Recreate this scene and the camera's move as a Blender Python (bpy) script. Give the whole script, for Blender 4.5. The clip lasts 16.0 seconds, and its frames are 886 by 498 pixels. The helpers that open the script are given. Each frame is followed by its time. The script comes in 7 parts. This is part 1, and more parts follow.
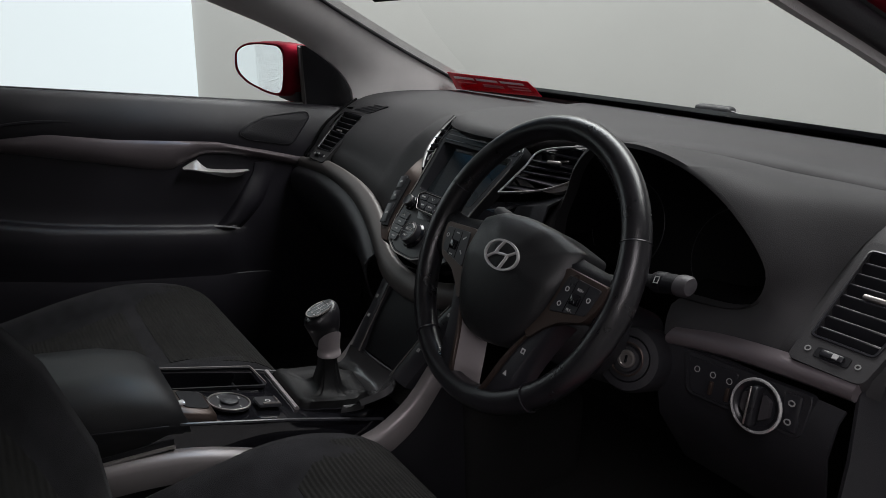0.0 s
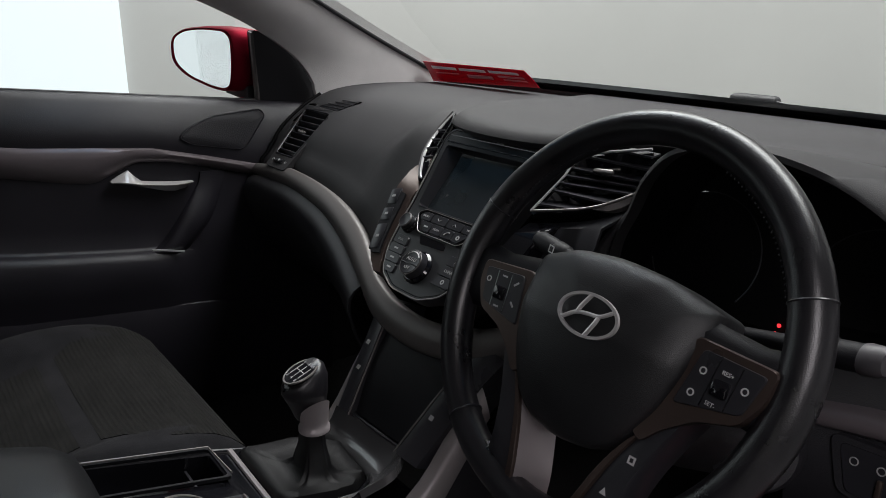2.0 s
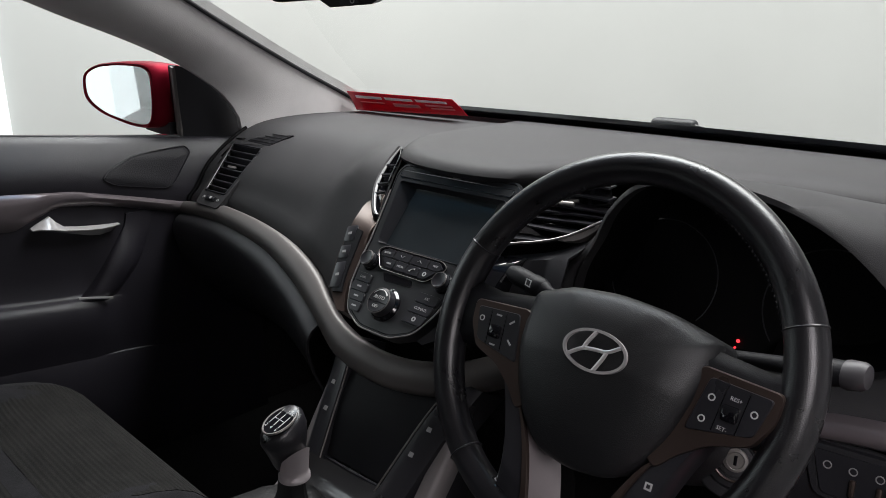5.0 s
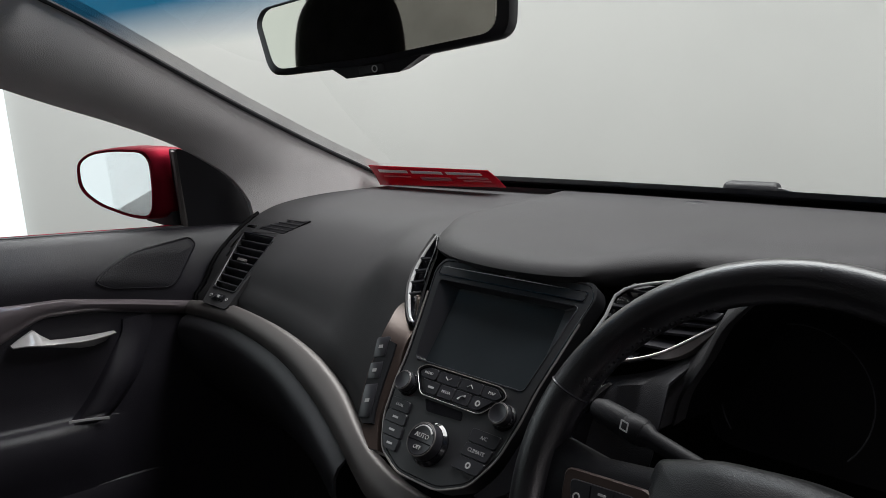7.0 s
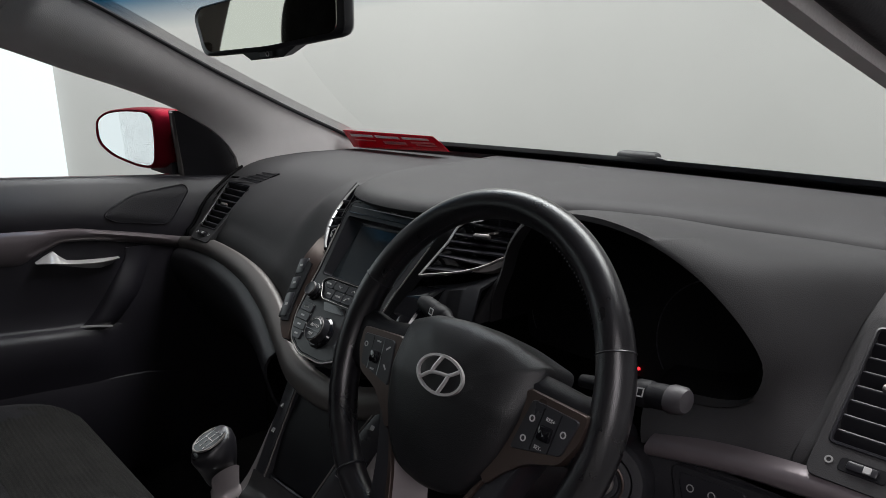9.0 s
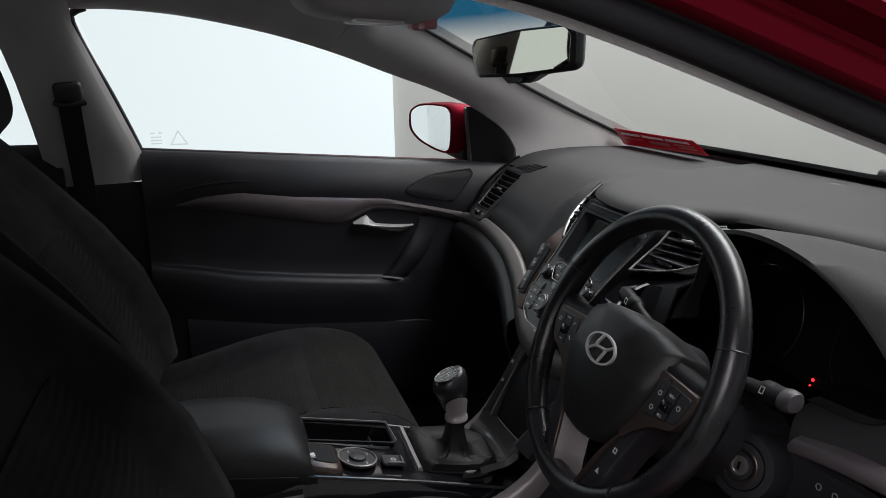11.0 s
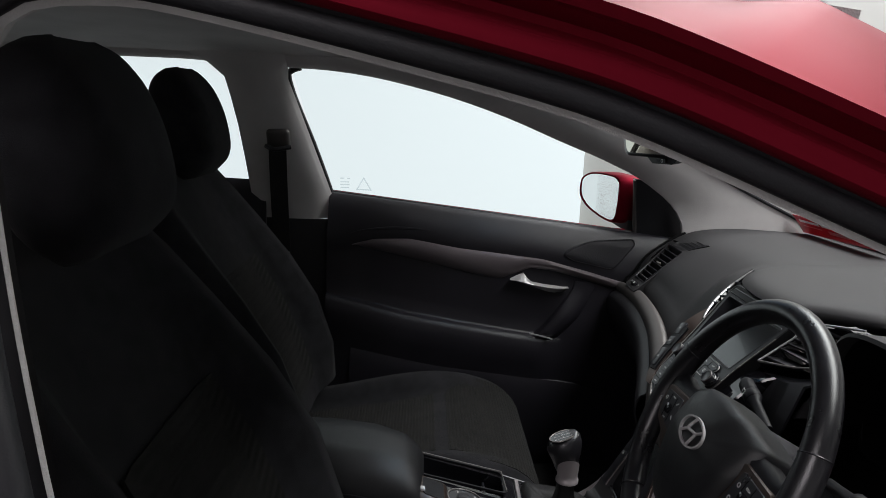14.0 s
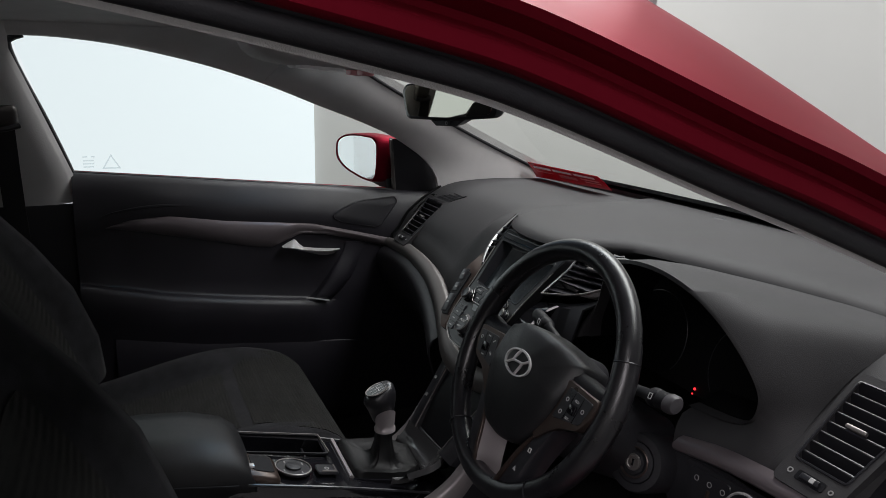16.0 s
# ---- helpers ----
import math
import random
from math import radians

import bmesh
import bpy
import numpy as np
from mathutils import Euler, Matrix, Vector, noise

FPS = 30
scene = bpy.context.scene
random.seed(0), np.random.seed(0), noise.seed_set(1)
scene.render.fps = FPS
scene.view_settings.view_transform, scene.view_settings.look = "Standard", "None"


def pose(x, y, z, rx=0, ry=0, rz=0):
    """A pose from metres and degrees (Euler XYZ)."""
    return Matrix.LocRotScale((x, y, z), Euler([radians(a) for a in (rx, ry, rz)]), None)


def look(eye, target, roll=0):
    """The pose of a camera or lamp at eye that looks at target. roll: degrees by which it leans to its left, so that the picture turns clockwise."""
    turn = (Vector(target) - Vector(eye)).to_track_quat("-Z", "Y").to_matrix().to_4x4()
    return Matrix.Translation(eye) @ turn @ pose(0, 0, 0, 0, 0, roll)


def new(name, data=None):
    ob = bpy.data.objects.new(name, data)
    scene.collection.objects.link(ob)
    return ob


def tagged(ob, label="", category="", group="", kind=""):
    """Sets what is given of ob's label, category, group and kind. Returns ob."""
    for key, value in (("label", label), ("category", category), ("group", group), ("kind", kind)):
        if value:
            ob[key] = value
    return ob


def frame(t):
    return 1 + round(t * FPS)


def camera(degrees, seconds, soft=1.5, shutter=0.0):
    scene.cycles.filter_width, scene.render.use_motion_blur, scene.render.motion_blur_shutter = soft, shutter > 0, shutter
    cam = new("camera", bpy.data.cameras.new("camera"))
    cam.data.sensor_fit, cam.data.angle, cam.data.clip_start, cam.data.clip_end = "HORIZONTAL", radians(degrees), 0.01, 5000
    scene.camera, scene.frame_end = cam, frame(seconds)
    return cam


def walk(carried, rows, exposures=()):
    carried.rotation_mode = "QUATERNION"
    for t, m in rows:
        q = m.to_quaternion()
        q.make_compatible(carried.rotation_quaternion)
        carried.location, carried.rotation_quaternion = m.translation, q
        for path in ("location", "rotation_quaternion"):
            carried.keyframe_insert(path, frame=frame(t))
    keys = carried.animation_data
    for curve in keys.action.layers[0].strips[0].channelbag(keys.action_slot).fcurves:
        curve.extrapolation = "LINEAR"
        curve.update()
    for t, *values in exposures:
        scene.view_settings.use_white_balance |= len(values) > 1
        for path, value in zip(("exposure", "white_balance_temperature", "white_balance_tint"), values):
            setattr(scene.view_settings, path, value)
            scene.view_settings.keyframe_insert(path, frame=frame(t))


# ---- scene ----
cam = camera(61.7, 16.0, soft=0.8)
PATH = [
    (0, (1.008, 0.017, 1.142), (-0.589, 1.062, 0.546), 1.2),
    (0.5, (0.979, 0.015, 1.134), (-0.604, 1.087, 0.545), 1.0),
    (1, (0.914, 0.034, 1.129), (-0.641, 1.148, 0.542), 0.9),
    (1.5, (0.81, 0.097, 1.111), (-0.728, 1.231, 0.522), 0.8),
    (2, (0.734, 0.093, 1.109), (-0.773, 1.26, 0.503), 0.9),
    (2.5, (0.676, 0.052, 1.109), (-0.791, 1.265, 0.495), 1.3),
    (3, (0.666, 0.04, 1.113), (-0.748, 1.309, 0.488), 1.6),
    (3.2, (0.678, 0.037, 1.117), (-0.714, 1.328, 0.489), 1.7),
    (5.3, (0.679, 0.022, 1.145), (-0.637, 1.426, 0.602), -0.0),
    (5.5, (0.637, 0.031, 1.152), (-0.689, 1.438, 0.639), -0.5),
    (6, (0.55, 0.092, 1.167), (-0.799, 1.495, 0.704), -1.7),
    (6.5, (0.515, 0.134, 1.154), (-0.856, 1.526, 0.726), -2.4),
    (7, (0.52, 0.147, 1.147), (-0.876, 1.517, 0.73), -2.9),
    (7.5, (0.565, 0.144, 1.153), (-0.839, 1.503, 0.728), -2.7),
    (8, (0.64, 0.131, 1.15), (-0.771, 1.478, 0.708), -2.0),
    (8.2, (0.682, 0.109, 1.149), (-0.73, 1.451, 0.697), -1.7),
    (10.3, (0.993, 0.129, 1.174), (-0.713, 1.032, 0.649), -1.6),
    (10.5, (1.003, 0.118, 1.185), (-0.75, 0.923, 0.655), -1.5),
    (11, (1.061, 0.114, 1.212), (-0.785, 0.681, 0.691), -1.0),
    (11.5, (1.135, 0.163, 1.226), (-0.769, 0.522, 0.732), -0.1),
    (12, (1.169, 0.212, 1.239), (-0.765, 0.446, 0.785), 1.0),
    (12.5, (1.178, 0.227, 1.237), (-0.773, 0.369, 0.821), 1.9),
    (13, (1.181, 0.23, 1.235), (-0.776, 0.313, 0.833), 2.6),
    (13.5, (1.171, 0.209, 1.227), (-0.791, 0.27, 0.84), 2.9),
    (14, (1.149, 0.19, 1.235), (-0.814, 0.253, 0.852), 2.7),
    (14.5, (1.153, 0.166, 1.238), (-0.807, 0.268, 0.849), 2.3),
    (15, (1.146, 0.144, 1.243), (-0.797, 0.399, 0.844), 1.8),
    (15.5, (1.156, 0.118, 1.249), (-0.738, 0.596, 0.822), 1.3),
    (16, (1.154, 0.052, 1.248), (-0.623, 0.842, 0.783), 1.3),
]
walk(cam, [(t, look(eye, target, roll)) for t, eye, target, roll in PATH], exposures=[(0, 0.03), (1.2, 0.06), (2, 0.2), (3.2, 0.4), (5.3, 0.72), (6, 0.46), (7, 0.38), (8.2, 0.36), (10.3, 0.14), (11.5, 0.12), (13, 0.08), (16, 0.08)])

# ---- world and light ----
world = bpy.data.worlds.new("studio_world")
scene.world = world
world.use_nodes = True
world.node_tree.nodes["Background"].inputs[0].default_value = (0.75, 0.8, 0.85, 1)
world.node_tree.nodes["Background"].inputs[1].default_value = 0.02


def area_lamp(name, x, y, z, sx, sy, watts, colour, target):
    lamp = bpy.data.lights.new(name, "AREA")
    lamp.shape, lamp.size, lamp.size_y, lamp.energy, lamp.color = "RECTANGLE", sx, sy, watts, colour
    ob = new(name, lamp)
    ob.matrix_world = look((x, y, z), target)
    return ob


area_lamp("ceiling_light_front", -0.6, 2.4, 3.3, 4.0, 2.4, 272, (0.99, 0.985, 0.99), (-0.6, 3.1, 0.6))
area_lamp("ceiling_light_side", 2.1, -0.9, 3.1, 1.0, 2.8, 43, (1.0, 0.94, 0.98), (0.9, 0.2, 0.8))
area_lamp("ceiling_light_back", 0.2, -3.3, 3.3, 4.0, 1.2, 120, (1.0, 0.97, 0.93), (0.2, -4.9, 1.3))

# ---- materials ----
def material(name, colour, rough=0.5, metal=0.0, grain=0.0, grain_scale=400.0, stain=0.12, stain_scale=9.0, coat=0.0, spec=0.5, stretch=(1, 1, 1), wear=0.07):
    """A surface with slow stains in its colour and gloss, and fine grain in its relief."""
    m = bpy.data.materials.new(name)
    m.use_nodes = True
    n, l = m.node_tree.nodes, m.node_tree.links
    b = n["Principled BSDF"]
    b.inputs["Metallic"].default_value = metal
    b.inputs["Coat Weight"].default_value = coat
    b.inputs["Coat Roughness"].default_value = 0.06
    b.inputs["Specular IOR Level"].default_value = spec
    geo = n.new("ShaderNodeNewGeometry")
    mp = n.new("ShaderNodeMapping")
    mp.inputs["Scale"].default_value = stretch
    l.new(geo.outputs["Position"], mp.inputs["Vector"])
    big = n.new("ShaderNodeTexNoise")
    big.inputs["Scale"].default_value = stain_scale
    big.inputs["Detail"].default_value = 6
    l.new(mp.outputs[0], big.inputs["Vector"])
    ramp = n.new("ShaderNodeValToRGB")
    lo = [max(0.0, c * (1 - stain)) for c in colour]
    hi = [min(1.0, c * (1 + stain)) for c in colour]
    ramp.color_ramp.elements[0].position, ramp.color_ramp.elements[0].color = 0.35, (*lo, 1)
    ramp.color_ramp.elements[1].position, ramp.color_ramp.elements[1].color = 0.65, (*hi, 1)
    l.new(big.outputs["Fac"], ramp.inputs["Fac"])
    l.new(ramp.outputs["Color"], b.inputs["Base Color"])
    rr = n.new("ShaderNodeMapRange")
    rr.inputs["To Min"].default_value, rr.inputs["To Max"].default_value = max(0.02, rough - wear), min(1, rough + wear)
    l.new(big.outputs["Fac"], rr.inputs["Value"])
    l.new(rr.outputs[0], b.inputs["Roughness"])
    if grain:
        fine = n.new("ShaderNodeTexVoronoi")
        fine.inputs["Scale"].default_value = grain_scale
        l.new(mp.outputs[0], fine.inputs["Vector"])
        bump = n.new("ShaderNodeBump")
        bump.inputs["Strength"].default_value = grain
        bump.inputs["Distance"].default_value = 0.0006
        l.new(fine.outputs["Distance"], bump.inputs["Height"])
        l.new(bump.outputs[0], b.inputs["Normal"])
    return m


def glass_material(name, tint=(0.93, 0.97, 0.96), band=False):
    m = bpy.data.materials.new(name)
    m.use_nodes = True
    n, l = m.node_tree.nodes, m.node_tree.links
    n.clear()
    out = n.new("ShaderNodeOutputMaterial")
    mix = n.new("ShaderNodeMixShader")
    clear = n.new("ShaderNodeBsdfTransparent")
    gloss = n.new("ShaderNodeBsdfGlossy")
    gloss.inputs["Roughness"].default_value = 0.02
    fres = n.new("ShaderNodeFresnel")
    fres.inputs["IOR"].default_value = 1.33
    clear.inputs["Color"].default_value = (*tint, 1)
    if band:
        geo = n.new("ShaderNodeNewGeometry")
        sep = n.new("ShaderNodeSeparateXYZ")
        l.new(geo.outputs["Position"], sep.inputs[0])
        ramp = n.new("ShaderNodeValToRGB")
        mr = n.new("ShaderNodeMapRange")
        mr.inputs["From Min"].default_value, mr.inputs["From Max"].default_value = 1.2, 1.3
        l.new(sep.outputs["Z"], mr.inputs["Value"])
        l.new(mr.outputs[0], ramp.inputs["Fac"])
        ramp.color_ramp.elements[0].position, ramp.color_ramp.elements[0].color = 0.25, (*tint, 1)
        ramp.color_ramp.elements[1].position, ramp.color_ramp.elements[1].color = 0.75, (0.02, 0.16, 0.3, 1)
        l.new(ramp.outputs[0], clear.inputs["Color"])
    weak = n.new("ShaderNodeMath")
    weak.operation = "MULTIPLY"
    weak.inputs[1].default_value = 0.06
    l.new(fres.outputs[0], weak.inputs[0])
    l.new(weak.outputs[0], mix.inputs[0])
    l.new(clear.outputs[0], mix.inputs[1])
    l.new(gloss.outputs[0], mix.inputs[2])
    l.new(mix.outputs[0], out.inputs["Surface"])
    return m


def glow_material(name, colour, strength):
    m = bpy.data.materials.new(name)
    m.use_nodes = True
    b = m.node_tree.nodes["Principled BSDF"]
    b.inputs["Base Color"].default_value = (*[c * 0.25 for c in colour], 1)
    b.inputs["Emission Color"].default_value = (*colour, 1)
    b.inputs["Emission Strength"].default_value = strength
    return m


def fabric_material(name, colour, rib=0.0, axis=(0.0, 60.0, 0.0)):
    """Woven cloth: fine weave in relief, ribs where rib is above 0."""
    m = material(name, colour, 0.92, 0, 0.7, 900, 0.25, 30, spec=0.08)
    n, l = m.node_tree.nodes, m.node_tree.links
    b = n["Principled BSDF"]
    b.inputs["Sheen Weight"].default_value = 0.06
    b.inputs["Sheen Roughness"].default_value = 0.5
    if rib:
        wave = n.new("ShaderNodeTexWave")
        wave.inputs["Scale"].default_value = 45
        wave.inputs["Distortion"].default_value = 0.4
        wave.bands_direction = "Y"
        geo = n["Geometry"]
        l.new(geo.outputs["Position"], wave.inputs["Vector"])
        bump = n.new("ShaderNodeBump")
        bump.inputs["Strength"].default_value = rib
        bump.inputs["Distance"].default_value = 0.002
        l.new(wave.outputs["Fac"], bump.inputs["Height"])
        old = b.inputs["Normal"].links[0].from_socket
        l.new(old, bump.inputs["Normal"])
        l.new(bump.outputs[0], b.inputs["Normal"])
    return m


M = {
    "dash": material("soft_dash_plastic", (0.041, 0.0405, 0.0425), 0.58, 0, 0.28, 900, 0.12, spec=0.2),
    "dark": material("dark_plastic", (0.017, 0.017, 0.0205), 0.5, 0, 0.4, 1100, 0.12),
    "door": material("door_plastic", (0.0155, 0.0143, 0.0192), 0.42, 0, 0.4, 1000, 0.12),
    "stack": material("dark_satin_stack_plastic", (0.02, 0.0205, 0.0225), 0.36, 0, 0, 400, 0.12),
    "satin": material("satin_black_plastic", (0.021, 0.021, 0.025), 0.3, 0, 0, 400, 0.15),
    "gloss": material("gloss_black", (0.007, 0.007, 0.009), 0.07, 0, 0, 400, 0.1, coat=0.5),
    # black lacquer; the grey base paints in the light it reflects
    "apron": material("black_lacquer_greyed_for_sheen", (0.16, 0.16, 0.165), 0.2, 0.5, 0, 400, 0.1, coat=0.6),
    "silver": material("satin_silver_trim", (0.3, 0.28, 0.27), 0.36, 0.75, 0, 400, 0.08),
    "grey_trim": material("dark_satin_trim", (0.13, 0.12, 0.116), 0.46, 0.4, 0, 400, 0.06, wear=0.03),
    "brown_satin": material("brown_satin_trim", (0.075, 0.055, 0.048), 0.3, 0.55, 0, 400, 0.12),
    "door_trim": material("purple_grey_satin_trim", (0.2, 0.173, 0.185), 0.28, 0.45, 0, 400, 0.04, wear=0.015),
    "rail": material("satin_grey_rail", (0.27, 0.247, 0.25), 0.4, 0.4, 0, 400, 0.08),
    "leg_silver": material("pale_satin_silver", (0.4, 0.365, 0.37), 0.36, 0.5, 0, 400, 0.08),
    "glove": material("dark_leather_grain_panel", (0.022, 0.022, 0.025), 0.4, 0, 0.4, 700, 0.1, spec=0.6),
    "mesh": material("perforated_black_plastic", (0.015, 0.0145, 0.018), 0.6, 0, 0.7, 420, 0.15, spec=0.3),
    "lever_satin": material("bright_satin_metal", (0.66, 0.645, 0.645), 0.25, 0.4, 0, 400, 0.06),
    "gaiter": material("gaiter_leather", (0.005, 0.005, 0.0055), 0.5, 0, 0.3, 1300, 0.2, spec=0.3),
    "stalk_black": material("fine_black_plastic", (0.0085, 0.0085, 0.0105), 0.5, 0, 0.2, 1400, 0.15, spec=0.18),
    "chrome": material("chrome", (0.86, 0.86, 0.87), 0.2, 0.6, 0, 400, 0.05),
    "pillar": material("pillar_cloth", (0.62, 0.605, 0.6), 0.9, 0, 0.6, 700, 0.06, spec=0.2),
    "roof_cloth": material("headliner_cloth", (0.6, 0.59, 0.585), 0.95, 0, 0.6, 600, 0.06, spec=0.15),
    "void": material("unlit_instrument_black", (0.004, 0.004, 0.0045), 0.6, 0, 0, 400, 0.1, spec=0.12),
    "rubber": material("black_rubber", (0.014, 0.014, 0.017), 0.55, 0, 0.2, 600, 0.2),
    "leather": material("wheel_leather", (0.0125, 0.012, 0.0145), 0.3, 0, 0.16, 900, 0.25, 30, spec=0.7, wear=0.09),
    "armrest": material("armrest_leather", (0.0085, 0.009, 0.0105), 0.45, 0, 0.25, 1300, 0.12),
    "cover": material("airbag_plastic", (0.0125, 0.013, 0.0145), 0.42, 0, 0.25, 1300, 0.12),
    "paint": material("red_metallic_paint", (0.185, 0.0075, 0.019), 0.46, 0.45, 0.0, 400, 0.06, 4, coat=0.0, spec=0.03),
    "white_print": material("white_print", (0.85, 0.83, 0.82), 0.5, 0, 0, 400, 0.03),
    "pink_print": material("pink_print", (0.7, 0.28, 0.3), 0.5, 0, 0, 400, 0.03),
    "icon": material("pale_icon_print", (0.5, 0.5, 0.5), 0.5, 0, 0, 400, 0.05),
    "icon_dim": material("grey_icon_print", (0.3, 0.3, 0.3), 0.5, 0, 0, 400, 0.05),
    "cloth": fabric_material("black_seat_cloth", (0.0165, 0.0165, 0.0185)),
    "cloth_mid": fabric_material("charcoal_ribbed_cloth", (0.0125, 0.0125, 0.0118), 0.6),
    "wall": material("pale_wall_paint", (0.46, 0.46, 0.447), 0.9, 0, 0, 400, 0.03, 0.8),
    "dark_wall": material("dark_grey_wall_paint", (0.5, 0.485, 0.5), 0.9, 0, 0, 400, 0.05, 0.8),
    "floor": material("grey_floor_paint", (0.16, 0.16, 0.16), 0.6, 0, 0.2, 90, 0.15, 2),
    "carpet": material("black_carpet", (0.012, 0.012, 0.012), 0.95, 0, 0.8, 500, 0.2),
    "screen": material("screen_glass", (0.03, 0.037, 0.042), 0.18, 0, 0, 400, 0.1, coat=0.5),
    "belt": material("belt_webbing", (0.02, 0.02, 0.022), 0.7, 0, 0.6, 500, 0.1),
    "plastic_grey": material("grey_stalk_plastic", (0.05, 0.047, 0.052), 0.45, 0, 0, 400, 0.05),
    "orange_lens": glow_material("red_warning_lamp", (1.0, 0.03, 0.04), 1.6),
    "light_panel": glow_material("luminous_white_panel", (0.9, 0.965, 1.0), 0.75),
    "glass": glass_material("clear_glass"),
    "etched": glass_material("etched_glass_print", (0.86, 0.88, 0.89)),
    "windscreen": glass_material("windscreen_glass", (0.93, 0.96, 0.94), True),
}


def mirror_material(name, drops=False, tint=(0.85, 0.86, 0.86)):
    m = bpy.data.materials.new(name)
    m.use_nodes = True
    n, l = m.node_tree.nodes, m.node_tree.links
    b = n["Principled BSDF"]
    b.inputs["Base Color"].default_value = (*tint, 1)
    b.inputs["Metallic"].default_value = 1
    b.inputs["Roughness"].default_value = 0.02
    if drops:
        geo = n.new("ShaderNodeNewGeometry")
        v = n.new("ShaderNodeTexVoronoi")
        v.inputs["Scale"].default_value = 520
        v.inputs["Randomness"].default_value = 1
        l.new(geo.outputs["Position"], v.inputs["Vector"])
        mr = n.new("ShaderNodeMapRange")
        mr.inputs["From Min"].default_value, mr.inputs["From Max"].default_value = 0.12, 0.42
        mr.inputs["To Min"].default_value, mr.inputs["To Max"].default_value = 1, 0
        l.new(v.outputs["Distance"], mr.inputs["Value"])
        bump = n.new("ShaderNodeBump")
        bump.inputs["Strength"].default_value = 0.8
        bump.inputs["Distance"].default_value = 0.002
        # the drops gather on the side next to the car
        sep = n.new("ShaderNodeSeparateXYZ")
        l.new(geo.outputs["Position"], sep.inputs[0])
        edge = n.new("ShaderNodeMapRange")
        edge.inputs["From Min"].default_value, edge.inputs["From Max"].default_value = -0.872, -0.85
        edge.inputs["To Min"].default_value, edge.inputs["To Max"].default_value = 0.01, 0.3
        l.new(sep.outputs["X"], edge.inputs["Value"])
        l.new(edge.outputs[0], bump.inputs["Strength"])
        l.new(mr.outputs[0], bump.inputs["Height"])
        l.new(bump.outputs[0], b.inputs["Normal"])
    return m


def paper_material(name, colour):
    """Thin glossy card that lets some of the daylight behind it through."""
    m = material(name, colour, 0.3, 0, 0, 400, 0.05, coat=0.3)
    n, l = m.node_tree.nodes, m.node_tree.links
    back = n.new("ShaderNodeBsdfTranslucent")
    back.inputs["Color"].default_value = (*colour, 1)
    mix = n.new("ShaderNodeMixShader")
    mix.inputs["Fac"].default_value = 0.36
    l.new(n["Principled BSDF"].outputs[0], mix.inputs[1])
    l.new(back.outputs[0], mix.inputs[2])
    l.new(mix.outputs[0], n["Material Output"].inputs["Surface"])
    return m


M["red_card"] = paper_material("red_card", (0.42, 0.007, 0.035))
M["mirror"] = mirror_material("mirror_glass", tint=(0.62, 0.6, 0.52))
M["wet_mirror"] = mirror_material("wet_mirror_glass", True)


# ---- mesh tools ----
def thing(name, at, label, category, group="", kind=""):
    ob = new(name)
    ob.empty_display_size = 0.02
    ob.location = at
    return tagged(ob, label, category, group, kind)


def root_at(ob):
    """The place in the world of an object and of all that it hangs under."""
    at = Vector(ob.location)
    while ob.parent:
        ob = ob.parent
        at = at + Vector(ob.location)
    return at


def part(name, bm, mat, parent=None, label="", smooth=38):
    """One mesh object from a bmesh in world places, under a thing or a part."""
    bmesh.ops.remove_doubles(bm, verts=bm.verts, dist=1e-6)
    bmesh.ops.recalc_face_normals(bm, faces=bm.faces)
    lo = Vector([min(v.co[i] for v in bm.verts) for i in range(3)])
    hi = Vector([max(v.co[i] for v in bm.verts) for i in range(3)])
    at = Vector(((lo.x + hi.x) / 2, (lo.y + hi.y) / 2, lo.z))
    for v in bm.verts:
        v.co -= at
    limit = radians(smooth)
    for f in bm.faces:
        f.smooth = smooth > 0
    for e in bm.edges:
        e.smooth = len(e.link_faces) == 2 and e.calc_face_angle(0) < limit
    me = bpy.data.meshes.new(name)
    bm.to_mesh(me)
    bm.free()
    me.materials.append(mat)
    ob = new(name, me)
    ob.location = at - (root_at(parent) if parent else Vector())
    ob.parent = parent
    return tagged(ob, label)


def spline(points, count):
    """Points spaced evenly by length along a smooth curve through the given ones."""
    p = [Vector(q) for q in points]
    if len(p) == 2:
        dense = [p[0].lerp(p[1], i / 20) for i in range(21)]
    else:
        ends = [p[0] * 2 - p[1]] + p + [p[-1] * 2 - p[-2]]
        dense = []
        for i in range(1, len(ends) - 2):
            a, b, c, d = ends[i - 1:i + 3]
            for k in range(12):
                t = k / 12
                dense.append(0.5 * (2 * b + (c - a) * t + (2 * a - 5 * b + 4 * c - d) * t * t + (3 * b - a - 3 * c + d) * t ** 3))
        dense.append(p[-1])
    lengths = [0.0]
    for a, b in zip(dense, dense[1:]):
        lengths.append(lengths[-1] + (b - a).length)
    out, j = [], 0
    for i in range(count):
        want = lengths[-1] * i / (count - 1)
        while j < len(dense) - 2 and lengths[j + 1] < want:
            j += 1
        span = lengths[j + 1] - lengths[j]
        out.append(dense[j].lerp(dense[j + 1], (want - lengths[j]) / span if span > 1e-9 else 0))
    return out


